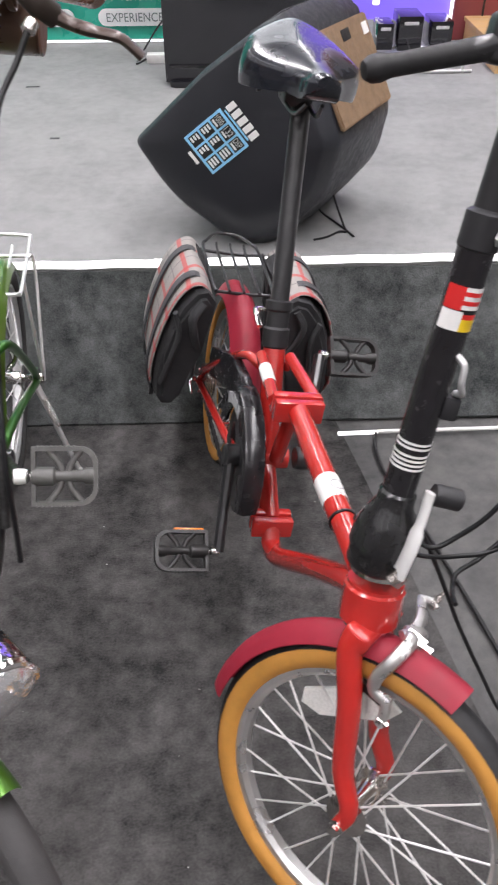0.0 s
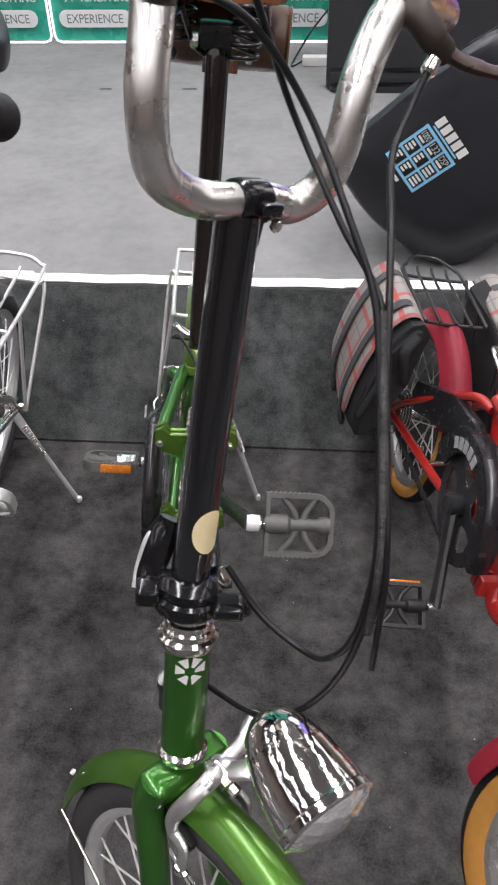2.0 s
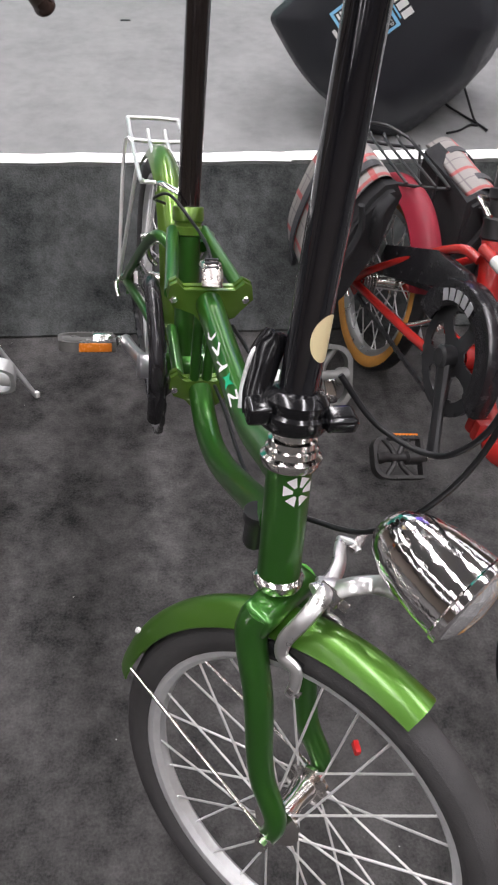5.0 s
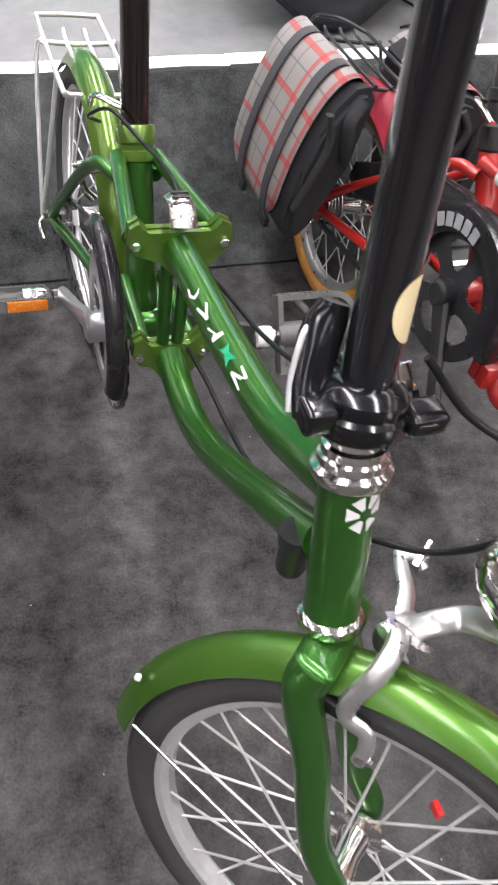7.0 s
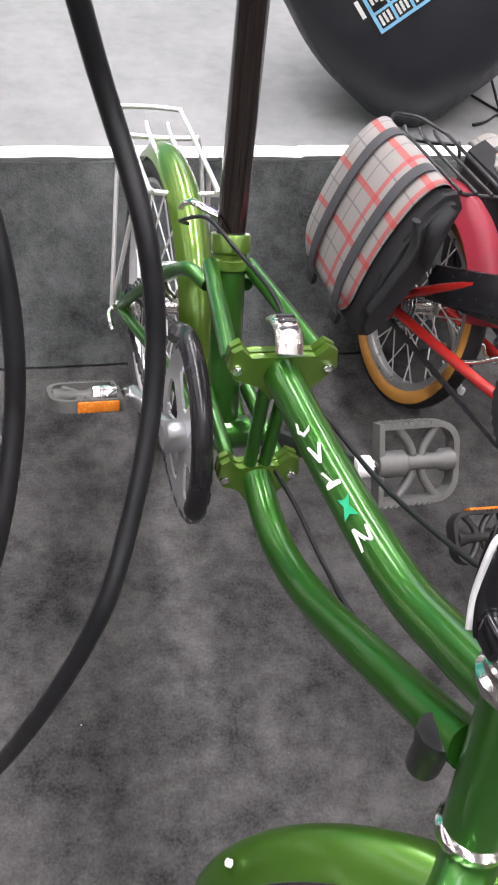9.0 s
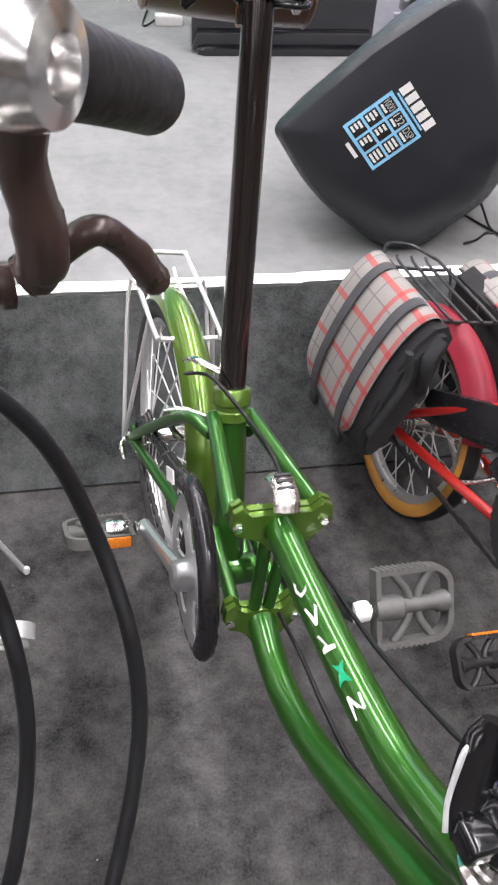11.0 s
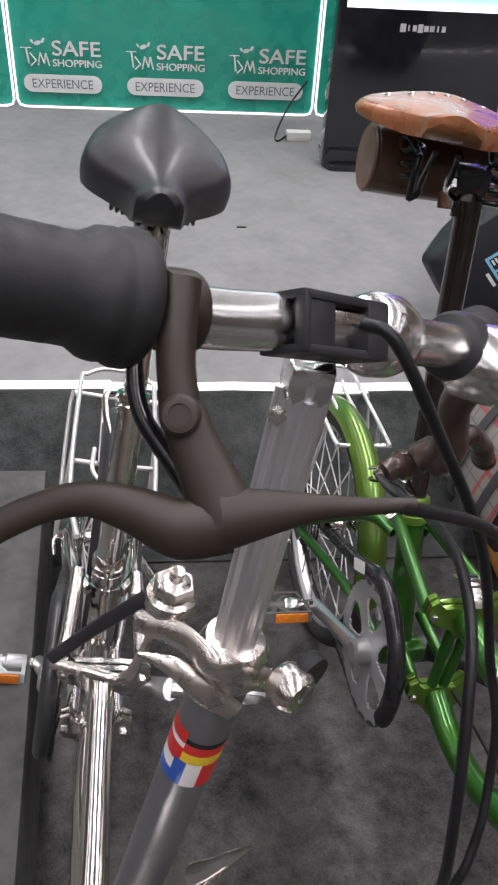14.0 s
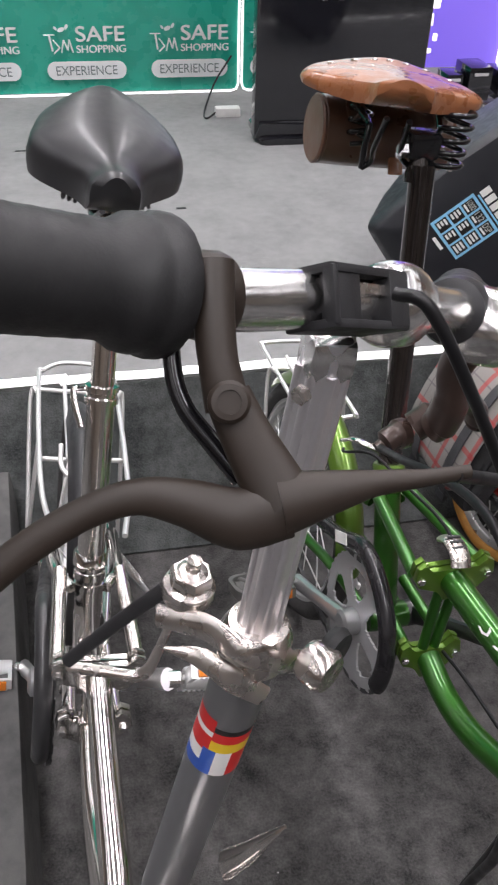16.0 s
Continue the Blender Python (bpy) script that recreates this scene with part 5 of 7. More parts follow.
box(bm, (0.006, 0.022, 0.030), Matrix.Translation((0.046, 0.016, -0.030)) @ Matrix.Rotation(radians(-30), 4, "Y"), 0.002)
part("buckle", bm, LEATHER, saddle_bag)


# ---- red bicycle ----
red_bike = thing("folding_bicycle", base_pose(7.6, 11.07, (-0.0425, 1.3633, 0)), "red folding bicycle with gumwall tyres and black handlepost, on black carpet", "bicycle", "folding bicycles")
R_FOOT = Vector((0.806, 0, 0.470))
R_STEER = steer_pose(R_FOOT, AXIS, 42)
R_HUB = Vector((0.920, -0.006, 0.248))
R_AXLE = (-0.086, 0.192)
wheel(red_bike, "rear_wheel", Matrix.Translation((R_AXLE[0], 0, R_AXLE[1])), RUBBER, GUM, RIMALLOY, 0.192, label="gumwall rear wheel")
wheel(red_bike, "front_wheel", R_STEER @ Matrix.Translation(R_HUB), RUBBER, GUM, RIMALLOY, 0.221, label="gumwall front wheel turned aside")
fender(red_bike, "rear_fender", CRIMSON, Matrix.Translation((R_AXLE[0], 0, R_AXLE[1])), 27, 128, 0.224, 0.066, "", 0.026)
fender(red_bike, "front_fender", CRIMSON, R_STEER @ Matrix.Translation(R_HUB), 84, 184, 0.243, 0.052, "crimson front mudguard")
fork(red_bike, R_STEER, (0.814, 0, 0.468), R_HUB, RED, 0.0150, "", 0.2)
caliper(red_bike, R_STEER, (0.850, 0, 0.478), CASTALU)
stq, sbq = Vector((0.205, 0, 0.470)), Vector((0.312, 0, 0.303))
straight(red_bike, "seat_tube", stq, sbq, 0.020, RED)
collar(red_bike, "seat_collar", Vector((0.205, 0, 0.470)), Vector((0.150, 0, 0.600)), [(0.020, -0.004), (0.0235, 0), (0.0235, 0.030), (0.020, 0.034), (0.020, 0.060), (0.0235, 0.064), (0.0235, 0.078), (0.018, 0.080)], MATTBLACK)
straight(red_bike, "seatpost", stq, (0.022, 0.004, 0.842), 0.0165, GREYBLACK, "worn black seatpost", n=22)
bent(red_bike, "seat_lever", [(0.168, -0.02, 0.520), (0.17, -0.036, 0.522), (0.195, -0.040, 0.522), (0.22, -0.038, 0.515)], 0.006, CHROME, flat=0.6)
rear_end(red_bike, RED, stq, (0.312, 0, 0.280), (0.225, 0.44), R_AXLE, 0.030)
for s in (-1, 1):
    straight(red_bike, "upper_strut", (0.228, s * 0.026, 0.462), (0.380, s * 0.036, 0.478), 0.0105, RED)
straight(red_bike, "lower_strut", (0.32, 0, 0.290), (0.412, 0, 0.245), 0.018, RED)
straight(red_bike, "hinge_post", (0.385, 0, 0.47), (0.36, 0, 0.34), 0.013, RED)
for f, u, w, h in ((0.392, 0.474, 0.080, 0.036), (0.418, 0.243, 0.072, 0.034)):
    for df in (-0.010, 0.010):
        bm = nb()
        box(bm, (0.018, w, h), Matrix.Translation((f + df, 0, u)) @ Matrix.Rotation(radians(-6), 4, "Y"), 0.004, 2)
        part("hinge_block", bm, RED, red_bike)
bent(red_bike, "top_tube", [(0.398, 0, 0.474), (0.50, 0, 0.480), (0.60, 0, 0.487), (0.70, 0, 0.496), (0.795, 0, 0.500)], 0.0175, RED, n=18)
strut_a, strut_b = Vector((0.228, -0.026, 0.462)), Vector((0.380, -0.036, 0.478))
flag_band(red_bike, strut_a.lerp(strut_b, 0.30), strut_a.lerp(strut_b, 0.66), 0.0110, [(0, 1, 0, 360, WHITE)])
flag_band(red_bike, (0.580, 0, 0.4855), (0.630, 0, 0.4890), 0.0181, [(0, 1, 0, 360, WHITE)])
# plain ring mark on the white band, and a thin strap with its buckle
bm = nb()
rows = []
for k in range(24):
    a = 2 * math.pi * k / 24
    rows.append([])
    for rr in (0.0085, 0.0105):
        f, y = 0.606 + rr * math.cos(a), 0.004 + rr * math.sin(a)
        rows[-1].append(bm.verts.new((f, y, 0.4872 + (f - 0.604) * 0.07 + math.sqrt(0.0190 ** 2 - y * y))))
for k in range(24):
    bm.faces.new((rows[k][0], rows[k][1], rows[(k + 1) % 24][1], rows[(k + 1) % 24][0]))
part("ring_mark", bm, GREYMARK, red_bike)
bm = nb()
lathe(bm, [(0.0178, -0.002), (0.0194, -0.002), (0.0194, 0.002), (0.0178, 0.002)], aim((0.664, 0, 0.4928), (0.70, 0, 0.496)), 24)
part("tube_strap", bm, CABLEBLACK, red_bike)
bm = nb()
box(bm, (0.026, 0.016, 0.016), Matrix.Translation((0.686, 0.016, 0.512)) @ Matrix.Rotation(radians(24), 4, "Z"), 0.004)
part("strap_plug", bm, MATTBLACK, red_bike)
bent(red_bike, "lower_tube", [(0.424, 0, 0.240), (0.446, 0, 0.220), (0.478, 0, 0.228), (0.520, 0, 0.262), (0.630, 0, 0.366), (0.742, 0, 0.462), (0.798, 0, 0.486)], 0.0165, RED, n=18)
low, high = Vector((0.8015, 0, 0.484)), Vector((0.7848, 0, 0.536))
dd = (high - low).normalized()
collar(red_bike, "head_tube", low - dd * 0.012, high, [(0.032, 0), (0.0362, 0.002), (0.0362, 0.044), (0.033, 0.047), (0.033, 0.051)], RED, n=36)
collar(red_bike, "headset_ring", low - dd * 0.018, high, [(0.022, 0), (0.0315, 0.001), (0.0315, 0.006), (0.024, 0.007)], CHROME, n=32)
collar(red_bike, "headset_ring", high - dd * 0.002, high + dd, [(0.026, 0), (0.0340, 0.001), (0.0340, 0.007), (0.028, 0.008)], CHROME, n=32)
Q0 = high + dd * 0.006 + Vector((0, -0.006, 0))
Q1 = Vector((0.694, 0.014, 0.985))
qd = (Q1 - Q0).normalized()
collar(red_bike, "post_boot", Q0, Q1, [(0.028, 0), (0.0325, 0.001), (0.0345, 0.004), (0.0350, 0.020), (0.0362, 0.024), (0.0375, 0.028), (0.0375, 0.034), (0.0365, 0.044), (0.0335, 0.058), (0.0290, 0.070), (0.0240, 0.080), (0.0216, 0.086), (0.0212, 0.098), (0.0184, 0.101)], BOOTBLACK, "black handlepost joint", n=32)
straight(red_bike, "handlepost", Q0 + qd * 0.08, Q0 + qd * 0.393, 0.0182, GLOSSPLASTIC, "black handlepost with striped sticker", n=26)
straight(red_bike, "upper_post", Q0 + qd * 0.383, Q1 + qd * 0.13, 0.0145, GREYBLACK, n=24)
collar(red_bike, "post_clamp", Q0 + qd * 0.368, Q1 + qd, [(0.0182, 0), (0.0200, 0.002), (0.0200, 0.034), (0.0145, 0.038)], MATTBLACK)
bolt_on(red_bike, Q0 + qd * 0.388 + Vector((0.018, 0.010, 0)), Q0 + qd * 0.388 + Vector((0.2, 0.12, 0.03)), 0.009, SATIN)
for k in range(6):
    flag_band(red_bike, Q0 + qd * (0.1330 + 0.0052 * k + (0.004 if k > 3 else 0)), Q0 + qd * (0.1358 + 0.0052 * k + (0.004 if k > 3 else 0)), 0.0186, [(0, 1, -180, 180, WHITE)])
fa, fb = Q0 + qd * 0.291, Q0 + qd * 0.335
wrap(red_bike, fa, fb, 0.0187, (0.9, 0.1, 0.0), [(0.0, 0.45, -85, -15, WHITE), (0.0, 0.28, -15, 75, FLAG_GOLD), (0.28, 0.40, -15, 75, FLAG_RED), (0.40, 0.47, -15, 75, FLAG_BLACK), (0.47, 1, -85, -25, FLAG_RED)] + [(0.5 + 0.1 * k, 0.6 + 0.1 * k, -25, 75, FLAG_RED if k % 2 else WHITE) for k in range(5)])
bent(red_bike, "boot_lever", [Q0 + Vector((0.040, 0.008, 0.026)), Q0 + Vector((0.034, 0.013, 0.060)), Q0 + Vector((0.022, 0.019, 0.098)), Q0 + Vector((0.012, 0.022, 0.124))], [0.0118] * 10 + [0.0085] * 9, WHITEMETAL, "white metal clamp lever", flat=0.5)
bent(red_bike, "lever_foot", [Q0 + Vector((0.040, 0.004, 0.016)), Q0 + Vector((0.039, 0.012, 0.028))], 0.0105, POLISHED)
collar(red_bike, "lever_knob", Q0 + Vector((0.012, 0.026, 0.122)), Q0 + Vector((0.020, 0.075, 0.116)), [(0, 0), (0.011, 0), (0.0125, 0.004), (0.0125, 0.030), (0.0105, 0.032), (0, 0.032)], MATTBLACK)
bent(red_bike, "hook_catch", [Q0 + qd * 0.268 + Vector((0.014, 0.008, 0)), Q0 + qd * 0.263 + Vector((0.024, 0.014, 0)), Q0 + qd * 0.245 + Vector((0.026, 0.016, 0)), Q0 + qd * 0.230 + Vector((0.020, 0.024, 0)), Q0 + qd * 0.225 + Vector((0.010, 0.022, 0))], 0.0036, SATIN, "bright wire hook")
bm = nb()
box(bm, (0.018, 0.016, 0.026), aim(Q0 + qd * 0.209 + Vector((0.010, 0.021, 0)), Q0 + qd * 0.283 + Vector((0.010, 0.021, 0))), 0.004, 2)
part("hook_block", bm, MATTBLACK, red_bike)
cable(red_bike, [(0.785, 0.012, 0.600), (0.80, 0.040, 0.588), (0.80, 0.066, 0.603), (0.80, 0.10, 0.656), (0.78, 0.14, 0.76), (0.74, 0.17, 0.90), (0.68, 0.15, 1.04)], 0.0030)
cable(red_bike, [(0.775, 0.020, 0.560), (0.80, 0.038, 0.574), (0.80, 0.080, 0.574), (0.80, 0.130, 0.590), (0.79, 0.20, 0.66), (0.75, 0.24, 0.82), (0.66, 0.20, 1.05)], 0.0030)
cable(red_bike, [(0.858, 0.060, 0.560), (0.838, 0.066, 0.556), (0.81, 0.082, 0.556), (0.80, 0.115, 0.580), (0.78, 0.18, 0.66)], 0.0030)
cable(red_bike, [(0.745, 0.020, 0.60), (0.75, 0.055, 0.565), (0.75, 0.10, 0.50), (0.75, 0.174, 0.384), (0.75, 0.25, 0.275), (0.755, 0.324, 0.174), (0.77, 0.40, 0.112)], 0.0030)
bm = crankset(red_bike, (0.312, 0, 0.303), -50, GREYBLACK, GREYBLACK, GLOSSPLASTIC, DARKPLASTIC, DARKPLASTIC, guard="disc", ring_r=0.098, g_r=0.130, amber=((1,), ()), tilt=(-34, 42), axle=R_AXLE, left=(0.192, 0.092, 0.449), size=(0.8, 0.95, 1))
part("bottom_bracket", bm, RED, red_bike)
sprockets(red_bike, R_AXLE)
rack(red_bike, GREYBLACK, -0.350, -0.075, 0.420, 0.064, (-0.086, 0.078, 0.195), 3, r=0.0036, arc=0.055, hooks=False)
kickstand(red_bike, (-0.06, 0.062, 0.190), (-0.02, 0.150, 0.030), ALU)
for s in (-1, 1):
    bent(red_bike, "brake_arm", [(0.066, s * 0.040, 0.222), (0.095, s * 0.047, 0.214), (0.135, s * 0.034, 0.240), (0.168, s * 0.004, 0.282)], 0.0065, ALU, flat=0.7)
bent(red_bike, "brake_bolt", [(0.150, 0, 0.262), (0.182, 0, 0.262)], 0.007, CHROME)
# spoke reflector of the front wheel
bm = nb()
prism(bm, [(-0.060, 0.046), (0.0, 0.050), (0.060, 0.043), (0.074, 0.022), (0.050, 0.009), (-0.046, 0.009), (-0.070, 0.026)], 0.006, R_STEER @ Matrix.Translation(R_HUB) @ Matrix.Rotation(radians(-43), 4, "Y") @ Matrix.Translation((0.006, 0.018, 0.096)) @ Matrix.Rotation(radians(90), 4, "X"), 0.002)
part("spoke_reflector", bm, CLEARPLASTIC, red_bike, "clear plastic spoke reflector")
# bars above, of which the near end droops towards the seat
RC = Vector((0.690, -0.018, 1.076))
bent(red_bike, "handlebar", [(0.710, -0.110, 1.050), (0.702, -0.07, 1.060), RC, (0.62, 0.10, 1.085), (0.54, 0.22, 1.09)], 0.0085, GREYBLACK, "black swept handlebar", n=16)
bm = nb()
lathe(bm, [(0, -0.006), (0.007, -0.004), (0.0105, 0.002), (0.0112, 0.010), (0.0090, 0.020), (0.0092, 0.060), (0.0104, 0.110), (0.009, 0.114), (0, 0.114)], aim((0.717, -0.143, 1.042), (0.698, -0.05, 1.066)), 20)
part("grip", bm, RUBBER, red_bike, "black rubber grip")
bm = nb()
box(bm, (0.040, 0.036, 0.040), aim(RC, RC + qd), 0.008, 3)
part("stem_clamp", bm, MATTBLACK, red_bike)
# saddle
rs = part("saddle", saddle_mesh(0.27, 0.098, 0.028, 0.028, 0.056), surface("glossy_black_vinyl", (0.014, 0.016, 0.022), 0.26, 0.0, 0.2, 20, coat=0.5, bump=0.1, bump_scale=200), red_bike, "shiny black vinyl saddle", Matrix.Translation((0.040, -0.006, 0.896)) @ Matrix.Rotation(radians(3), 4, "Y"))
bm = nb()
box(bm, (0.05, 0.05, 0.03), Matrix.Translation((-0.02, 0, -0.055)), 0.006, 2)
part("saddle_clamp", bm, GREYBLACK, rs)
for s in (-1, 1):
    bm = nb()
    tube(bm, smooth_path([(-0.10, s * 0.03, -0.035), (-0.02, s * 0.022, -0.062), (0.06, s * 0.018, -0.06), (0.10, s * 0.012, -0.03)], 5), 0.0035, 8)
    part("rail", bm, GREYBLACK, rs)
for s in (-1, 1):
    bm = nb()
    coil(bm, (-0.085, s * 0.055, -0.075), (-0.085, s * 0.060, -0.03), 0.013, 0.0028, 3)
    part("spring", bm, GREYBLACK, rs)


def pannier(side):
    """A soft bag hung on the carrier, with a plaid flap bowed over its outer face."""
    m = base_pose(7.6, 11.07, (-0.0425, 1.3633, 0))
    bag = thing("pannier_bag", m, "black canvas pannier with grey and red plaid flap, on the carrier", "bag", "panniers on the red bicycle")
    # cross section from inner top, over, down the outside, to the inner bottom
    sec = [(0.072, 0.455), (0.095, 0.478), (0.122, 0.472), (0.148, 0.440), (0.170, 0.385), (0.184, 0.320), (0.190, 0.255), (0.184, 0.205), (0.168, 0.185), (0.142, 0.186), (0.122, 0.210), (0.088, 0.340)]
    bulge = 1.18 if side > 0 else 0.86
    sec = [(0.072 + (l - 0.072) * bulge, 0.172 + (u - 0.182) * 0.93) for l, u in sec]
    bm = nb()
    rows = []
    for i in range(9):
        t = i / 8
        f = -0.240 + 0.240 * t
        pinch = 1 - 0.10 * (2 * t - 1) ** 4
        rows.append([bm.verts.new((f, side * (0.072 + (l - 0.072) * pinch + 0.003 * math.sin(7 * t + 9 * u)), 0.32 + (u - 0.32) * (0.97 + 0.03 * pinch))) for l, u in sec])
    for p, q in zip(rows, rows[1:]):
        for j in range(len(sec)):
            bm.faces.new((p[j], p[(j + 1) % len(sec)], q[(j + 1) % len(sec)], q[j]))
    bm.faces.new(rows[0])
    bm.faces.new(rows[-1][::-1])
    bmesh.ops.bevel(bm, geom=[e for f in bm.faces if len(f.verts) > 4 for e in f.edges], offset=0.010, segments=2, affect="EDGES")
    part("body", bm, CANVAS, bag)
    for pts, r in (([(0.004, 0.150, 0.405), (0.010, 0.138, 0.360), (0.009, 0.148, 0.300), (0.002, 0.160, 0.235)], 0.010), ([(0.000, 0.096, 0.428), (0.010, 0.114, 0.400), (0.012, 0.110, 0.370), (0.004, 0.098, 0.330)], 0.012)):
        bent(bag, "gusset_fold", [(f, side * l, u) for f, l, u in pts], r, CANVAS, flat=0.55)
    flap = smooth_path([(0, l * 1.0 + (0.004 if u < 0.46 else 0.0), u + (0.004 if u > 0.40 else 0)) for l, u in sec[0:8]], 4)
    dist = [0.0]
    for a, b in zip(flap, flap[1:]):
        dist.append(dist[-1] + (b - a).length)
    me = bpy.data.meshes.new("flap")
    verts, faces, uvs = [], [], []
    nf = 12
    for off in (0.003, 0.0):
        for k, p in enumerate(flap):
            for i in range(nf + 1):
                t = i / nf
                wob = 0.002 * math.sin(6 * t + 11 * dist[k])
                low = max(0.0, 0.055 - (dist[-1] - dist[k]))
                trim = 0.055 - math.sqrt(0.055 ** 2 - min(low, 0.052) ** 2)
                verts.append((-0.247 + trim * 0.6 + (0.222 - trim * 1.4) * t, side * (p.y + off + wob), p.z + off * 0.5))
    w = nf + 1
    n1 = len(flap) * w
    for k in range(len(flap) - 1):
        for i in range(nf):
            a = k * w + i
            faces.append((a, a + 1, a + 1 + w, a + w))
            faces.append((n1 + a + w, n1 + a + w + 1, n1 + a + 1, n1 + a))
    rim = [k * w for k in range(len(flap))] + [(len(flap) - 1) * w + i for i in range(1, w)] + [k * w + nf for k in range(len(flap) - 2, -1, -1)] + list(range(nf - 1, 0, -1))
    for a, b in zip(rim, rim[1:] + rim[:1]):
        faces.append((a, b, n1 + b, n1 + a))
    me.from_pydata(verts, [], faces)
    uvl = me.uv_layers.new(name="UVMap")
    for lp in me.loops:
        v = lp.vertex_index % n1
        uvl.data[lp.index].uv = (0.222 * (v % w) / nf, dist[v // w])
    for p in me.polygons:
        p.use_smooth = True
    me.materials.append(PLAID)
    fl = new("flap", me)
    fl.parent = bag
    tagged(fl, "grey plaid cloth flap with red lines")
    for f in (-0.190, -0.072):
        bm = nb()
        path = [Vector((f, side * (p.y + 0.0055), p.z + 0.003)) for p in flap]
        path.append(path[-1] + Vector((0, -side * 0.012, -0.028)))
        lo = [bm.verts.new(p + Vector((-0.011, 0, 0))) for p in path]
        hi = [bm.verts.new(p + Vector((0.011, 0, 0))) for p in path]
        lo2 = [bm.verts.new(p + Vector((-0.011, side * 0.003, 0.001))) for p in path]
        hi2 = [bm.verts.new(p + Vector((0.011, side * 0.003, 0.001))) for p in path]
        for i in range(len(path) - 1):
            for a, b in ((lo, hi), (hi, hi2), (hi2, lo2), (lo2, lo)):
                bm.faces.new((a[i], b[i], b[i + 1], a[i + 1]))
        bm.faces.new((lo[0], hi[0], hi2[0], lo2[0]))
        bm.faces.new((lo[-1], hi[-1], hi2[-1], lo2[-1]))
        part("strap", bm, WEBBING, bag, "grey webbing strap")
        bm = nb()
        box(bm, (0.030, 0.010, 0.016), Matrix.Translation(path[-1] + Vector((0, side * 0.002, 0))), 0.002)
        part("buckle", bm, MATTBLACK, bag)
    return bag


PLAID = plaid("plaid_cloth")
pannier(-1)
pannier(1)


# ---- chrome bicycle ----
S_POSE = base_pose(1.5, 10.3, (-0.972, 1.376, 0))
S_INV = S_POSE.inverted()


def sl(x, y, z):
    """A place on the handlebar assembly, which sits a little off its drawn place."""
    far = min(1.0, max(0.0, (x + 0.72) / 0.10))
    return S_INV @ Vector((x + 0.009 - 0.006 * far, y + 0.003 - 0.001 * far, z - 0.005 - 0.001 * far))


def sw(x, y, z):
    """A place in the hall, in the chrome bicycle's own measure."""
    return S_INV @ Vector((x, y, z))


chrome_bike = thing("folding_bicycle", S_POSE, "polished chrome folding bicycle with black grips, on black carpet", "bicycle", "folding bicycles")
C_FOOT = Vector((0.913, 0, 0.504))
C_STEER = steer_pose(C_FOOT, AXIS, 26)
C_HUB = Vector((1.040, 0, 0.243))
wheel(chrome_bike, "rear_wheel", Matrix.Translation((0, 0, 0.24)), GREYRUBBER, GREYRUBBER, SATIN, label="spoked rear wheel")
wheel(chrome_bike, "front_wheel", C_STEER @ Matrix.Translation(C_HUB), GREYRUBBER, GREYRUBBER, SATIN, label="spoked front wheel")
steel_folder(chrome_bike, CHROME, CHROME, seat_top=(0.270, 0.475), hinge=0.465, spread=0.042, main=0.0160)
bm = crankset(chrome_bike, (0.352, 0, 0.292), 227, SATIN, CRANKALLOY, GREYBLACK, SATIN, SATIN, ring_r=0.112, guard="arc", tilt=(20, -64), amber=((-1,), (1,)), left=(0.486, 0.085, 0.470))
part("bottom_bracket", bm, CHROME, chrome_bike)
sprockets(chrome_bike)
fender(chrome_bike, "rear_fender", MATTBLACK, Matrix.Translation((0, 0, 0.24)), 30, 128, 0.250, 0.050)
rack(chrome_bike, WIRE, -0.250, 0.04, 0.456, 0.070, (0.0, 0.082, 0.235), 2, ((0.245, 0.050, 0.482), (0.11, 0.068, 0.466)), 0.0044, 0.034, False)
bent(chrome_bike, "carrier_hook", [(0.005, -0.034, 0.458), (0.060, -0.034, 0.456), (0.078, -0.014, 0.447), (0.078, 0.014, 0.447), (0.060, 0.034, 0.456), (0.005, 0.034, 0.458)], 0.0040, WIRE)
headset(chrome_bike, (0.913, 0, 0.504), (0.873, 0, 0.622), CHROME)
fork(chrome_bike, C_STEER, (0.925, 0, 0.478), C_HUB, CHROME)
fender(chrome_bike, "front_fender", CHROME, C_STEER @ Matrix.Translation(C_HUB), 60, 176)
kickstand(chrome_bike, (0.02, 0.062, 0.240), (0.050, 0.210, 0.038), ALU)
# telescoping seat mast
straight(chrome_bike, "seat_mast", (0.290, 0, 0.430), (0.199, 0, 0.712), 0.0190, CHROME, "chrome telescoping seat mast", n=26)
collar(chrome_bike, "mast_collar", (0.2055, 0, 0.690), (0.197, 0, 0.716), [(0.019, 0), (0.0225, 0.001), (0.0225, 0.009), (0.0205, 0.011), (0.0205, 0.015), (0.0225, 0.017), (0.0225, 0.025), (0.017, 0.026)], CHROME)
collar(chrome_bike, "mast_band", (0.291, 0, 0.425), (0.283, 0, 0.450), [(0.0190, 0), (0.0212, 0.001), (0.0212, 0.010), (0.0190, 0.011)], CHROME)
bent(chrome_bike, "seat_lever", [(0.196, -0.022, 0.706), (0.198, -0.036, 0.704), (0.214, -0.034, 0.688), (0.232, -0.026, 0.668)], 0.0055, CHROME, flat=0.6)
straight(chrome_bike, "seatpost", (0.210, 0, 0.68), (0.118, 0, 0.958), 0.0160, CHROME, "chrome seatpost", n=24)
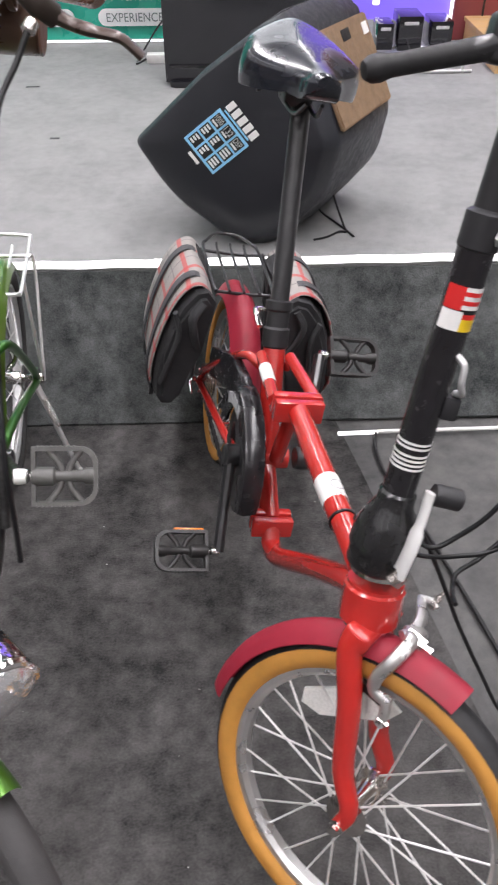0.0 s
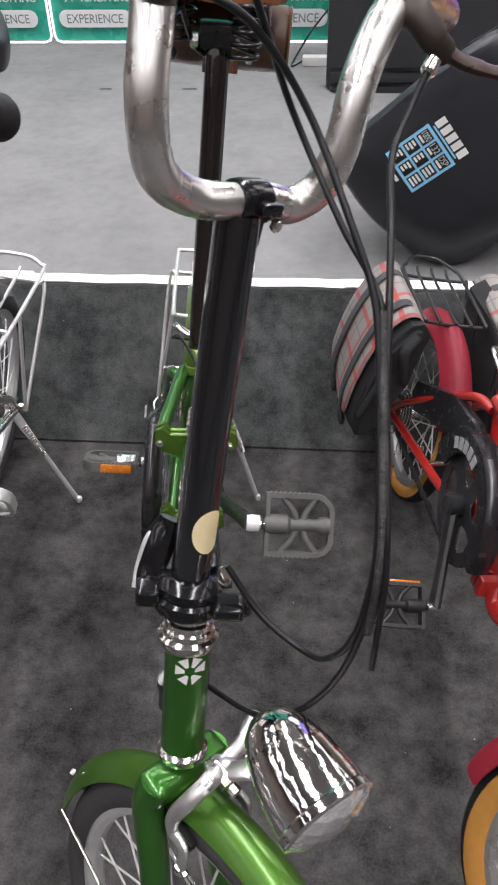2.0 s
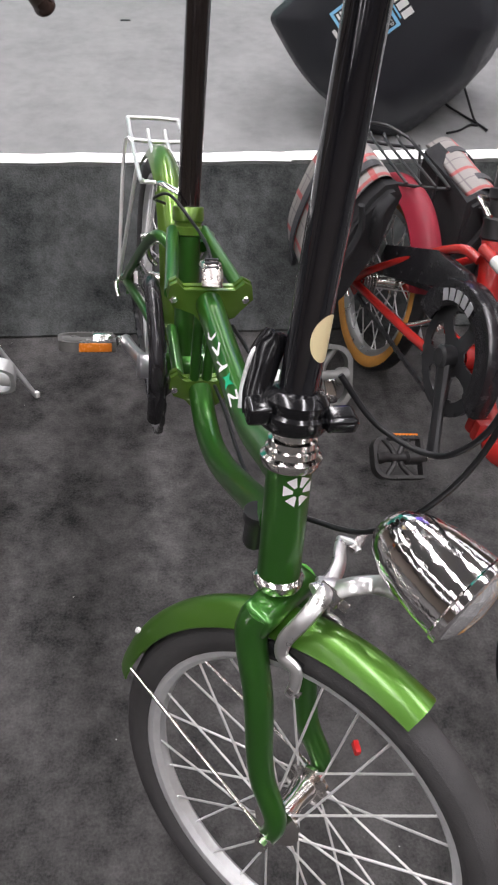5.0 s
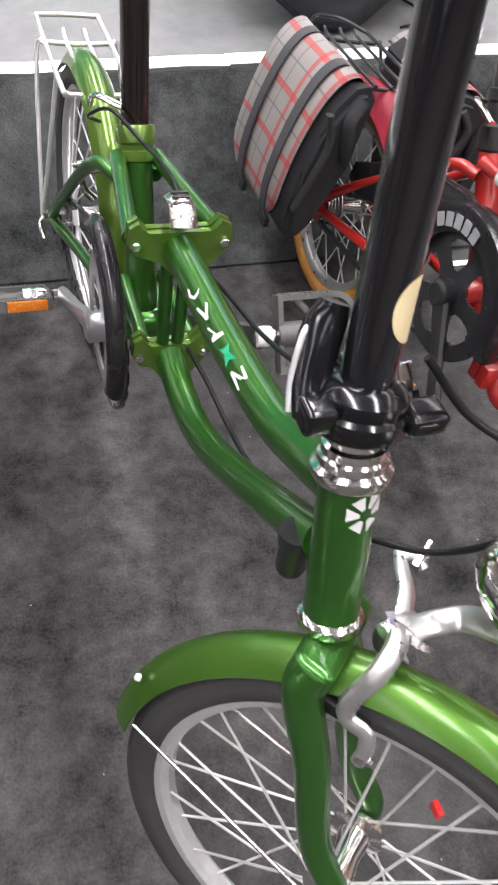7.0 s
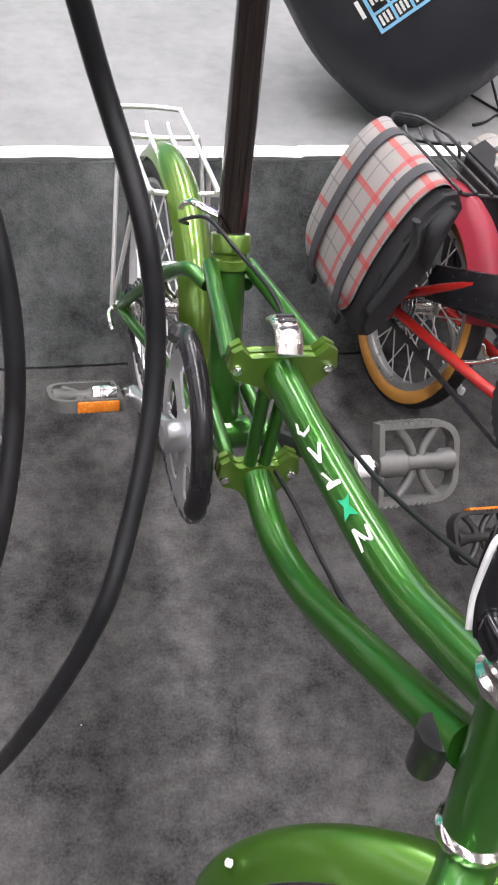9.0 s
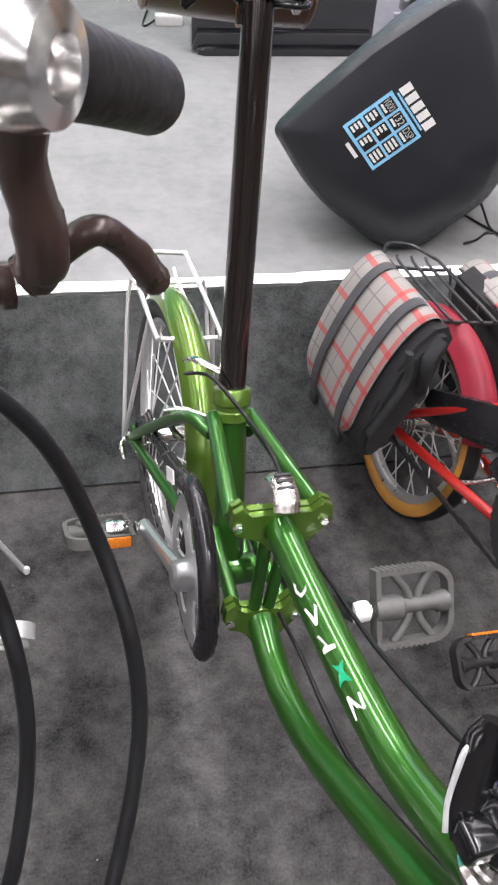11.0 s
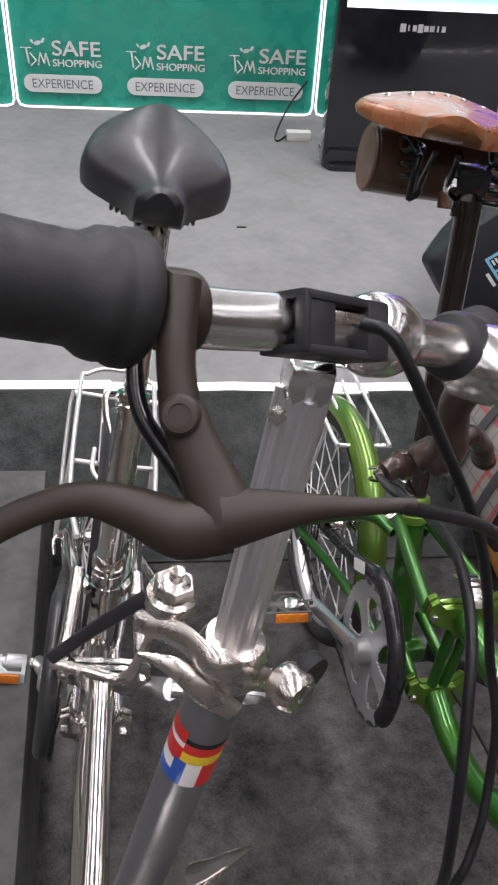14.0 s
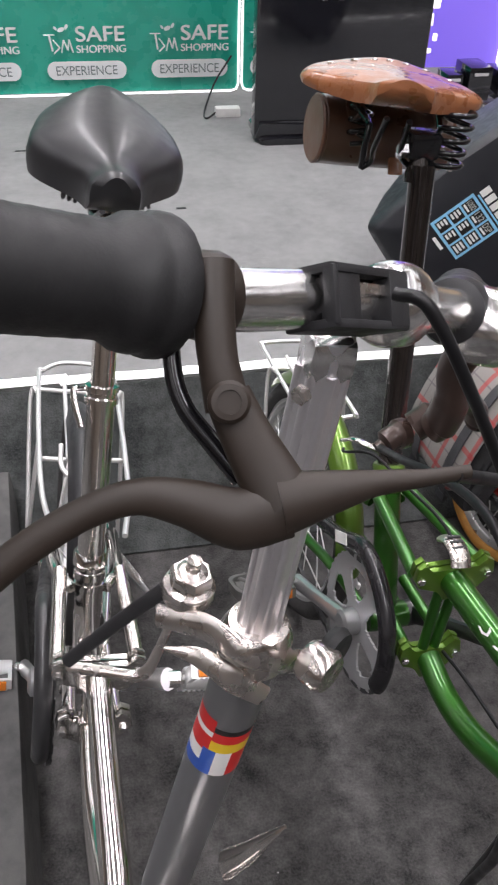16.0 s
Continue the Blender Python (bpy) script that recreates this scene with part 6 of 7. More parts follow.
ss = part("saddle", saddle_mesh(0.25, 0.096, 0.030, 0.030, 0.038, 0.006, 0.050), SADDLEBLACK, chrome_bike, "black padded saddle with a soft sheen", Matrix.Translation((0.085, -0.008, 0.985)) @ Matrix.Rotation(radians(4), 4, "Y"))
bm = nb()
box(bm, (0.05, 0.046, 0.030), Matrix.Translation((0.025, 0, -0.055)), 0.006, 2)
part("saddle_clamp", bm, GREYBLACK, ss)
for s in (-1, 1):
    bm = nb()
    tube(bm, smooth_path([(-0.10, s * 0.03, -0.035), (-0.02, s * 0.022, -0.062), (0.06, s * 0.018, -0.06), (0.11, s * 0.012, -0.03)], 5), 0.0035, 8)
    part("rail", bm, GREYBLACK, ss)
for s in (-1, 1):
    bm = nb()
    coil(bm, (0.03, s * 0.030, -0.050), (0.028, s * 0.052, -0.046), 0.010, 0.0028, 3)
    part("clamp_screw", bm, GREYBLACK, ss)
# folding handlepost
p_low, p_mid, p_top = sw(-0.808, 0.600, 0.634), sw(-0.7475, 0.609, 0.894), sl(-0.727, 0.607, 1.112)
straight(chrome_bike, "handlepost", p_low + (p_low - p_mid).normalized() * 0.05, p_mid, 0.0192, GUNMETAL, "grey metal handlepost", n=28)
up_d = (p_top - p_mid).normalized()
bm = nb()
lathe(bm, [(0.0122, 0), (0.0122, (p_top - p_mid).length * 0.96), (0.0115, (p_top - p_mid).length)], aim(p_mid + up_d * 0.004, p_top), 32)
upper = part("upper_post", bm, BRUSHED, chrome_bike, "ribbed brushed aluminium upper post")
for ang in range(0, 360, 45):
    off = 0.0118 * Vector((math.cos(radians(ang)), math.sin(radians(ang)), 0))
    off -= up_d * off.dot(up_d)
    straight(upper, "rib", p_mid + up_d * 0.014 + off, p_top - up_d * 0.012 + off, 0.0026, BRUSHED, n=8)
low_d = (p_mid - p_low).normalized()
f0 = p_mid - low_d * 0.121
FLAGS = [(0.90, 1.0, -26, 85, FLAG_BLACK), (0.72, 0.90, -26, 85, FLAG_RED), (0.52, 0.72, -26, 85, FLAG_GOLD), (0.0, 0.52, -38, -9, FLAG_BLUE), (0.0, 0.52, -9, 24, WHITE), (0.0, 0.52, 24, 85, FLAG_RED), (0.46, 0.78, -90, -38, FLAG_RED), (0.78, 0.88, -90, -26, WHITE), (0.88, 1.12, -90, -26, FLAG_RED), (0.52, 0.78, -38, -26, FLAG_RED), (0.22, 0.46, -90, -38, WHITE), (0.0, 0.22, -90, -38, FLAG_BLUE)]
wrap(chrome_bike, f0, f0 + low_d * 0.050, 0.0195, sl(-0.81, 0.33, 0.95) - sl(-0.78, 0.60, 0.82), FLAGS)
# clamp at the fold
bm = nb()
lathe(bm, [(0.0194, -0.016), (0.0225, -0.014), (0.0232, -0.006), (0.0232, 0.006), (0.0190, 0.016), (0.0135, 0.018)], aim(p_mid, p_top), 28)
part("fold_clamp", bm, POLISHED, chrome_bike, "chrome folding clamp")
bcap = sw(-0.785, 0.638, 0.916)
bm = nb()
lathe(bm, [(0, -0.020), (0.010, -0.020), (0.010, -0.008), (0.0165, -0.007), (0.0172, -0.002), (0.0165, 0.003), (0.0130, 0.005), (0.0115, 0.013), (0.0090, 0.015), (0.0048, 0.016), (0.0048, 0.024), (0, 0.025)], Matrix.Translation(bcap), 22)
lathe(bm, [(0, 0.004), (0.0135, 0.004), (0.0140, 0.006), (0.0140, 0.012), (0.0125, 0.014), (0, 0.014)], Matrix.Translation(bcap), 6)
part("clamp_nut", bm, POLISHED, chrome_bike, "stacked chrome clamp nut")
knob = p_mid + Vector((0.026, 0.034, 0.004))
bm = nb()
lathe(bm, [(0, -0.010), (0.012, -0.010), (0.0145, -0.006), (0.0145, 0.006), (0.012, 0.010), (0, 0.010)], aim(knob, knob + Vector((0.8, 0.55, 0.1))), 20)
part("clamp_knob", bm, POLISHED, chrome_bike)
bm = nb()
lathe(bm, [(0, -0.005), (0.0125, -0.005), (0.0145, 0), (0.0125, 0.005), (0, 0.005)], aim(knob + Vector((-0.010, 0.012, 0.004)), knob + Vector((0.8, 0.6, 0.1))), 20)
part("clamp_washer", bm, RUBBER, chrome_bike)
# open lever low on the post
bent(chrome_bike, "post_lever", [sw(-0.772, 0.570, 0.672), sw(-0.757, 0.566, 0.694), sw(-0.743, 0.563, 0.718), sw(-0.730, 0.561, 0.738)], [0.011, 0.011, 0.0105, 0.010, 0.0095, 0.009, 0.0085, 0.008, 0.0075, 0.007, 0.0065, 0.006, 0.005, 0.0045, 0.004, 0.0035, 0.003, 0.0022, 0.0015], CHROME, "pointed chrome lever", flat=0.5)
# handlebar
HB = [(-0.93, 0.515, 1.216), (-0.889, 0.530, 1.204), (-0.837, 0.555, 1.181), (-0.786, 0.570, 1.159), (-0.740, 0.592, 1.143), (-0.690, 0.622, 1.120), (-0.643, 0.662, 1.093), (-0.600, 0.715, 1.060), (-0.568, 0.780, 1.025), (-0.560, 0.798, 1.019)]
bent(chrome_bike, "handlebar", [sl(*p) for p in HB], 0.0125, ALU, "polished alloy handlebar", n=18)
for (a, b, ln, fl) in (((-0.804, 0.5655, 1.167), (-0.905, 0.524, 1.209), 0.123, 0.0262), ((-0.601, 0.714, 1.059), (-0.548, 0.826, 1.007), 0.148, 0.0222)):
    bm = nb()
    lathe(bm, [(0, 0), (0.019, 0), (fl * 0.96, 0.0015), (fl, 0.004), (fl, 0.0095), (fl * 0.955, 0.0115), (fl * 0.94, 0.0135), (fl * 0.955, 0.0160), (fl * 0.93, 0.0205), (fl * 0.86, 0.0235), (0.0208, 0.0270)] + [v for k in range(7) for v in ((0.0205, 0.034 + 0.009 * k), (0.0207, 0.037 + 0.009 * k), (0.0205, 0.040 + 0.009 * k))] + [(0.0212, ln - 0.006), (0.018, ln), (0, ln)], aim(sl(*a), sl(*b)), 24)
    part("grip", bm, RUBBER, chrome_bike, "ribbed black rubber grip")
# near brake lever
bm = nb()
band_c, band_d = sl(-0.790, 0.569, 1.161), (sl(-0.74, 0.592, 1.143) - sl(-0.786, 0.57, 1.159)).normalized()
lathe(bm, [(0.0125, -0.0075), (0.0158, -0.007), (0.0168, -0.004), (0.0168, 0.004), (0.0158, 0.007), (0.0125, 0.0075)], aim(band_c, band_c + band_d), 24)
part("lever_clamp", bm, GREYBROWN, chrome_bike, "dark brake lever clamp")
piv = sw(-0.779, 0.528, 1.138)
view_d = (sl(-0.81, 0.33, 1.29) - sl(-0.791, 0.523, 1.145)).normalized()


def casting(name, pts, r, material, label="", flat=0.5, lift=0.0, k=6):
    """A flat cast bar, its broad side towards the rider."""
    bm = nb()
    path = smooth_path([q + view_d * lift for q in pts], k)
    n = len(r) - 1
    wide = []
    for i in range(len(path)):
        x = n * i / (len(path) - 1)
        j = min(int(x), n - 1)
        wide.append(r[j] + (r[j + 1] - r[j]) * (x - j))
    tube(bm, path, wide, 16, flat=flat, up=view_d)
    return part(name, bm, material, chrome_bike, label)


# flat plates of the fold clamp, with its strap and link
casting("clamp_arm", [sw(-0.806, 0.630, 0.902), sw(-0.779, 0.612, 0.908), sw(-0.759, 0.588, 0.911), sw(-0.734, 0.593, 0.890), sw(-0.709, 0.612, 0.856)], [0.0075, 0.0085, 0.0088, 0.0092, 0.0090], POLISHED, "broad polished clamp plate", 0.45)
casting("clamp_lever", [sw(-0.805, 0.598, 0.9105), sw(-0.784, 0.592, 0.905), sw(-0.7645, 0.584, 0.8885), sw(-0.7455, 0.588, 0.862)], [0.0012, 0.0062, 0.0080, 0.0070], POLISHED, "pointed polished clamp lever", 0.40)
casting("strap_arm", [sw(-0.800, 0.640, 0.914), sw(-0.836, 0.645, 0.8776), sw(-0.870, 0.650, 0.8395)], [0.0052, 0.0050, 0.0046], GREYBLACK, "", 0.5)
casting("link_arm", [sw(-0.8706, 0.650, 0.835), sw(-0.843, 0.645, 0.829), sw(-0.820, 0.640, 0.8275), sw(-0.807, 0.640, 0.853), sw(-0.7977, 0.640, 0.881)], [0.0042, 0.0044, 0.0046, 0.0036, 0.0030], POLISHED, "", 0.6)
casting("lever_perch", [sw(-0.780, 0.560, 1.176), sw(-0.781, 0.547, 1.162), sw(-0.781, 0.537, 1.150), sw(-0.779, 0.527, 1.136)], [0.0085, 0.0075, 0.0072, 0.0082], GREYBROWN, "dark brake lever body", 0.8, -0.004)
casting("lever_link", [sw(-0.795, 0.552, 1.163), sw(-0.797, 0.540, 1.148), sw(-0.794, 0.530, 1.136), sw(-0.784, 0.520, 1.124), sw(-0.776, 0.512, 1.115)], [0.0030, 0.0034, 0.0036, 0.0040, 0.0040], BLACKMETAL, "", 0.9, -0.010)
casting("lever_body", [sw(-0.779, 0.530, 1.140), sw(-0.774, 0.521, 1.129), sw(-0.768, 0.512, 1.118), sw(-0.763, 0.504, 1.109)], [0.0082, 0.0092, 0.0108, 0.0122], GREYBROWN, "", 0.5)
bm = nb()
lathe(bm, [(0, 0), (0.0075, 0), (0.0075, 0.0035), (0.0062, 0.0048), (0.0042, 0.0050), (0.0042, 0.0042), (0, 0.0042)], aim(piv, piv + view_d) @ Matrix.Translation((0, 0, 0.003)), 24)
part("pivot_bolt", bm, GREYBROWN, chrome_bike)
casting("lever_blade", [sw(-0.762, 0.504, 1.108), sw(-0.779, 0.503, 1.106), sw(-0.796, 0.508, 1.111), sw(-0.813, 0.512, 1.113), sw(-0.831, 0.511, 1.109), sw(-0.852, 0.506, 1.100), sw(-0.874, 0.498, 1.087), sw(-0.899, 0.489, 1.070)], [0.0110, 0.0112, 0.0086, 0.0064, 0.0058, 0.0060, 0.0062, 0.0062], GREYBROWN, "dark brown brake lever blade", 0.55)
casting("cable_arm", [sw(-0.764, 0.505, 1.109), sw(-0.746, 0.505, 1.112), sw(-0.730, 0.505, 1.114), sw(-0.712, 0.504, 1.115), sw(-0.694, 0.506, 1.114)], [0.0118, 0.0080, 0.0048, 0.0032, 0.0026], GREYBROWN, "", 0.7)
LOOP_END = [sw(-0.66, 0.49, 0.70), sw(-0.73, 0.52, 0.58), sw(-0.80, 0.53, 0.51)]
cable(chrome_bike, [sw(-0.700, 0.505, 1.114), sw(-0.655, 0.530, 1.080), sw(-0.615, 0.552, 1.037), sw(-0.592, 0.558, 1.005), sw(-0.580, 0.560, 0.962), sw(-0.571, 0.540, 0.930), sw(-0.571, 0.524, 0.898), sw(-0.580, 0.500, 0.868), sw(-0.592, 0.482, 0.845), sw(-0.620, 0.475, 0.790)] + LOOP_END, 0.0028)
cable(chrome_bike, [sl(-0.640, 0.722, 0.947), sw(-0.648, 0.660, 0.985), sw(-0.648, 0.600, 1.020), sw(-0.650, 0.550, 1.040), sw(-0.653, 0.512, 1.034), sw(-0.658, 0.482, 1.005), sw(-0.660, 0.462, 0.965), sw(-0.658, 0.455, 0.915), sw(-0.655, 0.465, 0.850)] + LOOP_END, 0.0027)
cable(chrome_bike, [sl(-0.716, 0.566, 1.158), sl(-0.704, 0.556, 1.156), sw(-0.672, 0.552, 1.110), sw(-0.640, 0.557, 1.050), sw(-0.622, 0.560, 1.000), sw(-0.612, 0.553, 0.955), sw(-0.606, 0.537, 0.925), sw(-0.607, 0.522, 0.895), sw(-0.615, 0.500, 0.865), sw(-0.630, 0.485, 0.830)] + LOOP_END, 0.0028)
# far brake lever with its chrome shifter cap
bm = nb()
lathe(bm, [(0.0125, -0.016), (0.0190, -0.014), (0.0212, -0.006), (0.0212, 0.008), (0.0190, 0.016), (0.0125, 0.018)], aim(sl(-0.618, 0.692, 1.074), sl(-0.60, 0.715, 1.06)), 24)
part("lever_clamp", bm, MATTBLACK, chrome_bike)
bm = nb()
cc = sl(-0.599, 0.686, 1.065)
lathe(bm, [(0, -0.022), (0.017, -0.022), (0.0225, -0.016), (0.0240, -0.006), (0.0235, 0.009), (0.0205, 0.018), (0.0115, 0.020), (0.0098, 0.010), (0, 0.010)], aim(cc, cc + (sl(-0.56, 0.678, 1.05) - sl(-0.60, 0.70, 1.05))), 32)
part("shifter_cap", bm, ALU, chrome_bike, "polished chrome lever cap")
bent(chrome_bike, "lever_perch", [sl(-0.598, 0.700, 1.045), sl(-0.603, 0.706, 1.022), sl(-0.600, 0.706, 0.998), sl(-0.600, 0.712, 0.976), sl(-0.604, 0.716, 0.966)], [0.0130] * 12 + [0.0145] * 8 + [0.0125] * 5, BROWN, "brown brake lever body", flat=0.8)
bent(chrome_bike, "lever_blade", [sl(-0.612, 0.730, 0.956), sl(-0.598, 0.731, 0.965), sl(-0.577, 0.733, 0.977), sl(-0.561, 0.741, 0.962), sl(-0.553, 0.748, 0.946), sl(-0.549, 0.752, 0.937)], [0.0125] * 7 + [0.0085] * 12 + [0.0095] * 8 + [0.0105] * 2 + [0.010, 0.006], BROWN, "brown brake lever blade", flat=0.85)
bent(chrome_bike, "cable_arm", [sl(-0.618, 0.730, 0.952), sl(-0.628, 0.727, 0.952), sl(-0.642, 0.722, 0.946)], [0.0115] * 5 + [0.009] * 5 + [0.0045] * 3, BROWN)
# stem clamp
bm = nb()
sc, sd = sl(-0.727, 0.598, 1.137), (sl(-0.690, 0.622, 1.12) - sl(-0.74, 0.592, 1.143)).normalized()
face = (view_d - sd * view_d.dot(sd)).normalized()
sm = Matrix((sd.cross(face) * -1, face * -1, sd)).transposed().to_4x4()
sm.translation = sc
bm = nb()
box(bm, (0.020, 0.008, 0.018), sm @ Matrix.Translation((0, -0.0120, -0.016)), 0.0012, 2)
clamp_ob = part("stem_clamp", bm, MATTBLACK, chrome_bike, "black stem clamp with a bright inset plate")
for nm, x, y, z, size in (("clamp_cheek", 0.0112, -0.004, 0, (0.004, 0.026, 0.056)), ("clamp_cheek", -0.0112, -0.004, 0, (0.004, 0.026, 0.056)), ("clamp_end", 0, -0.0125, 0.0205, (0.024, 0.010, 0.015)), ("clamp_end", 0, -0.0150, -0.0262, (0.024, 0.006, 0.0036))):
    bm = nb()
    box(bm, size, sm @ Matrix.Translation((x, y, z)), 0.0012, 2)
    part(nm, bm, MATTBLACK, clamp_ob)
bm = nb()
box(bm, (0.005, 0.003, 0.024), sm @ Matrix.Translation((0.004, -0.0135, 0.003)), 0.0008)
part("inset_plate", bm, POLISHED, clamp_ob)
bm = nb()
lathe(bm, [(0.0125, -0.020), (0.0175, -0.016), (0.0205, -0.006), (0.0205, 0.006), (0.0175, 0.016), (0.0125, 0.020)], aim(sl(-0.692, 0.621, 1.1215), sl(-0.67, 0.638, 1.11)), 26)
part("stem_boss", bm, ALU, chrome_bike, "rounded alloy clamp boss")
bm = nb()
box(bm, (0.024, 0.024, 0.022), aim(p_top - up_d * 0.006, p_top) @ Matrix.Translation((0, 0, 0.0)), 0.006, 2)
part("stem_block", bm, ALU, chrome_bike)
bolt_on(chrome_bike, p_top + Vector((0.014, -0.012, -0.020)), p_top + Vector((0.10, -0.10, -0.02)), 0.0048, POLISHED)


# ---- stage things ----
speaker = thing("stage_monitor", Matrix(), "black moulded stage loudspeaker lying tilted on the stage", "loudspeaker")
N = Vector((-0.187, -0.968, 0.165)).normalized()
PX = Vector((1, 0, 0)) - N * N.x
PX.normalize()
PY = N.cross(PX) * -1
PY = PY if PY.z > 0 else -PY
CEN = Vector((-0.0285, 1.8645, 0.5805))
FACE = Matrix((PX, PY, N)).transposed().to_4x4()
FACE.translation = CEN
# corners of the side face: x, z and how far the lower edge tucks back
out, tuck = [], []
for x, z, back in ((-0.240, 0.556, 0.03), (-0.060, 0.727, 0), (0.060, 0.812, 0), (0.108, 0.838, 0), (0.150, 0.806, 0), (0.244, 0.585, 0), (0.224, 0.462, 0.03), (0.096, 0.318, 0.05), (-0.004, 0.318, 0.05), (-0.162, 0.442, 0.03)):
    y = CEN.y - (N.x * (x - CEN.x) + N.z * (z - CEN.z)) / N.y
    q = FACE.inverted() @ Vector((x, y, z))
    out.append((q.x, q.y))
    tuck.append(back)
cx, cy = 0.01, 0.01
hull = []
for i, p in enumerate(out):
    reach = {0: 0.02, 5: 0.02, 6: 0.045, 7: 0.06, 8: 0.07, 9: 0.06}.get(i, 0)
    if not reach:
        hull.append((*p, tuck[i]))
        continue
    p = Vector(p)
    a, b = [p + (Vector(q) - p).normalized() * min(reach, (Vector(q) - p).length * 0.45) for q in (out[i - 1], out[(i + 1) % len(out)])]
    hull += [(*a.lerp(p, t).lerp(p.lerp(b, t), t), tuck[i]) for t in (0, 0.25, 0.5, 0.75, 1)]
rings = []
bm = nb()
BACK = Vector((0.20, 0.37, -0.018))
for depth, scale in ((0.0, 0.50), (0.0, 0.62), (0.0, 0.74), (0.0, 0.84), (0.0, 0.895), (0.002, 0.915), (0.022, 1.000), (0.036, 1.012), (0.20, 1.035), (0.34, 1.0), (0.37, 0.93)):
    row = []
    for x, y, back in hull:
        p = FACE @ Vector((cx + (x - cx) * scale, cy + (y - cy) * scale, 0)) + BACK * (depth / 0.37)
        p.y += back * min(1.0, max(0.0, (scale - 0.5) / 0.46)) ** 2 * (1 - 0.6 * depth / 0.37)
        p.z = max(p.z, STAGE_Z + 0.002)
        row.append(bm.verts.new(p))
    rings.append(row)
k = len(hull)
for a, b in zip(rings, rings[1:]):
    for i in range(k):
        bm.faces.new((a[i], a[(i + 1) % k], b[(i + 1) % k], b[i]))
bm.faces.new(rings[0])
bm.faces.new(rings[-1][::-1])
part("cabinet", bm, CABINET, speaker, sharp=32)
# fine vent ribs on the upper edge
v0, v1 = [FACE @ Vector((*q, 0)) for q in (Vector(out[1]).lerp(Vector(out[2]), 0.72), Vector(out[2]).lerp(Vector(out[3]), 0.92))]
up_n = (v1 - v0).cross(BACK).normalized()
up_n = up_n if up_n.z > 0 else -up_n
for j in range(10):
    bm = nb()
    off = BACK * (0.16 + 0.055 * j) + up_n * 0.0060
    tube(bm, [v0 + off, v1 + off], 0.0024, 6)
    part("vent_rib", bm, MATTBLACK, speaker)

# perforated grille on the baffle face
e0, e1 = [FACE @ Vector((x, y, 0)) for x, y in (out[4], out[5])]
g0, g1 = e0.lerp(e1, 0.06), e0.lerp(e1, 0.94)
nrm = (e1 - e0).cross(BACK).normalized()
nrm = nrm if nrm.x > 0 else -nrm
bm = nb()
q = [g0 + BACK * 0.10, g1 + BACK * 0.10, g1 + BACK * 0.90, g0 + BACK * 0.90]
lo = [bm.verts.new(v + nrm * 0.004) for v in q]
hi = [bm.verts.new(v + nrm * 0.016) for v in q]
bm.faces.new(lo)
bm.faces.new(hi)
for i in range(4):
    bm.faces.new((lo[i], lo[(i + 1) % 4], hi[(i + 1) % 4], hi[i]))
bmesh.ops.bevel(bm, geom=list(bm.edges), offset=0.004, segments=2, affect="EDGES")
grille = part("grille", bm, GRILLE, speaker, "perforated metal speaker grille")
gx, gy = (e1 - e0).normalized(), BACK.normalized()
for nm, a, b, size, mat in (("grip_slot", 0.14, 0.52, (0.026, 0.050, 0.002), MATTBLACK), ("grille_label", 0.16, 0.82, (0.028, 0.034, 0.002), WHITE)):
    bm = nb()
    m = Matrix((gx, gx.cross(nrm) * -1, nrm)).transposed().to_4x4()
    m.translation = g0.lerp(g1, a) + BACK * b + nrm * 0.0165
    box(bm, size, m, 0.0006)
    part(nm, bm, mat, grille)
# printed label: blue frame with nine cells of unreadable marks, and a heading bar
stk = [FACE.inverted() @ Vector(p) for p in ((-0.017, 1.878, 0.651), (-0.103, 1.883, 0.583), (-0.037, 1.857, 0.505))]
o = Vector((stk[1].x, stk[1].y, 0))
ux, vy = Vector((stk[0].x - stk[1].x, stk[0].y - stk[1].y, 0)), Vector((stk[2].x - stk[1].x, stk[2].y - stk[1].y, 0))


def label_piece(u0, v0, u1, v1, lift, mat, name):
    bm = nb()
    vs = [o + ux * a + vy * b for a, b in ((u0, v0), (u1, v0), (u1, v1), (u0, v1))]
    lo = [bm.verts.new(FACE @ (v + Vector((0, 0, 0.0008)))) for v in vs]
    hi = [bm.verts.new(FACE @ (v + Vector((0, 0, lift)))) for v in vs]
    bm.faces.new(lo)
    bm.faces.new(hi)
    for i in range(4):
        bm.faces.new((lo[i], lo[(i + 1) % 4], hi[(i + 1) % 4], hi[i]))
    part(name, bm, mat, speaker)


label_piece(0, 0, 1, 1, 0.0020, PALEBLUE, "label")
random.seed(4)
for i in range(3):
    for j in range(3):
        u0, v0 = 0.06 + 0.31 * i, 0.06 + 0.31 * j
        label_piece(u0, v0, u0 + 0.26, v0 + 0.26, 0.0026, FLAG_BLACK, "label_cell")
        for r in range(3):
            w = random.uniform(0.10, 0.2)
            if i == 2 and r > 0:
                continue
            label_piece(u0 + 0.03 + 0.075 * r, v0 + 0.03, u0 + 0.075 + 0.075 * r, v0 + 0.03 + w, 0.0032, WHITE, "print_bar")
for r in range(5):
    label_piece(1.10, 0.06 + 0.19 * r, 1.32, 0.20 + 0.19 * r, 0.0022, WHITE, "print_bar")
label_piece(1.04, 0.1, 1.075, 0.9, 0.0022, PALEBLUE, "print_bar")
label_piece(-0.14, 0.30, -0.07, 0.62, 0.0022, WHITE, "print_bar")
sp_cable = thing("speaker_cable", Matrix(), "black cable trailing from the stage loudspeaker", "cable")
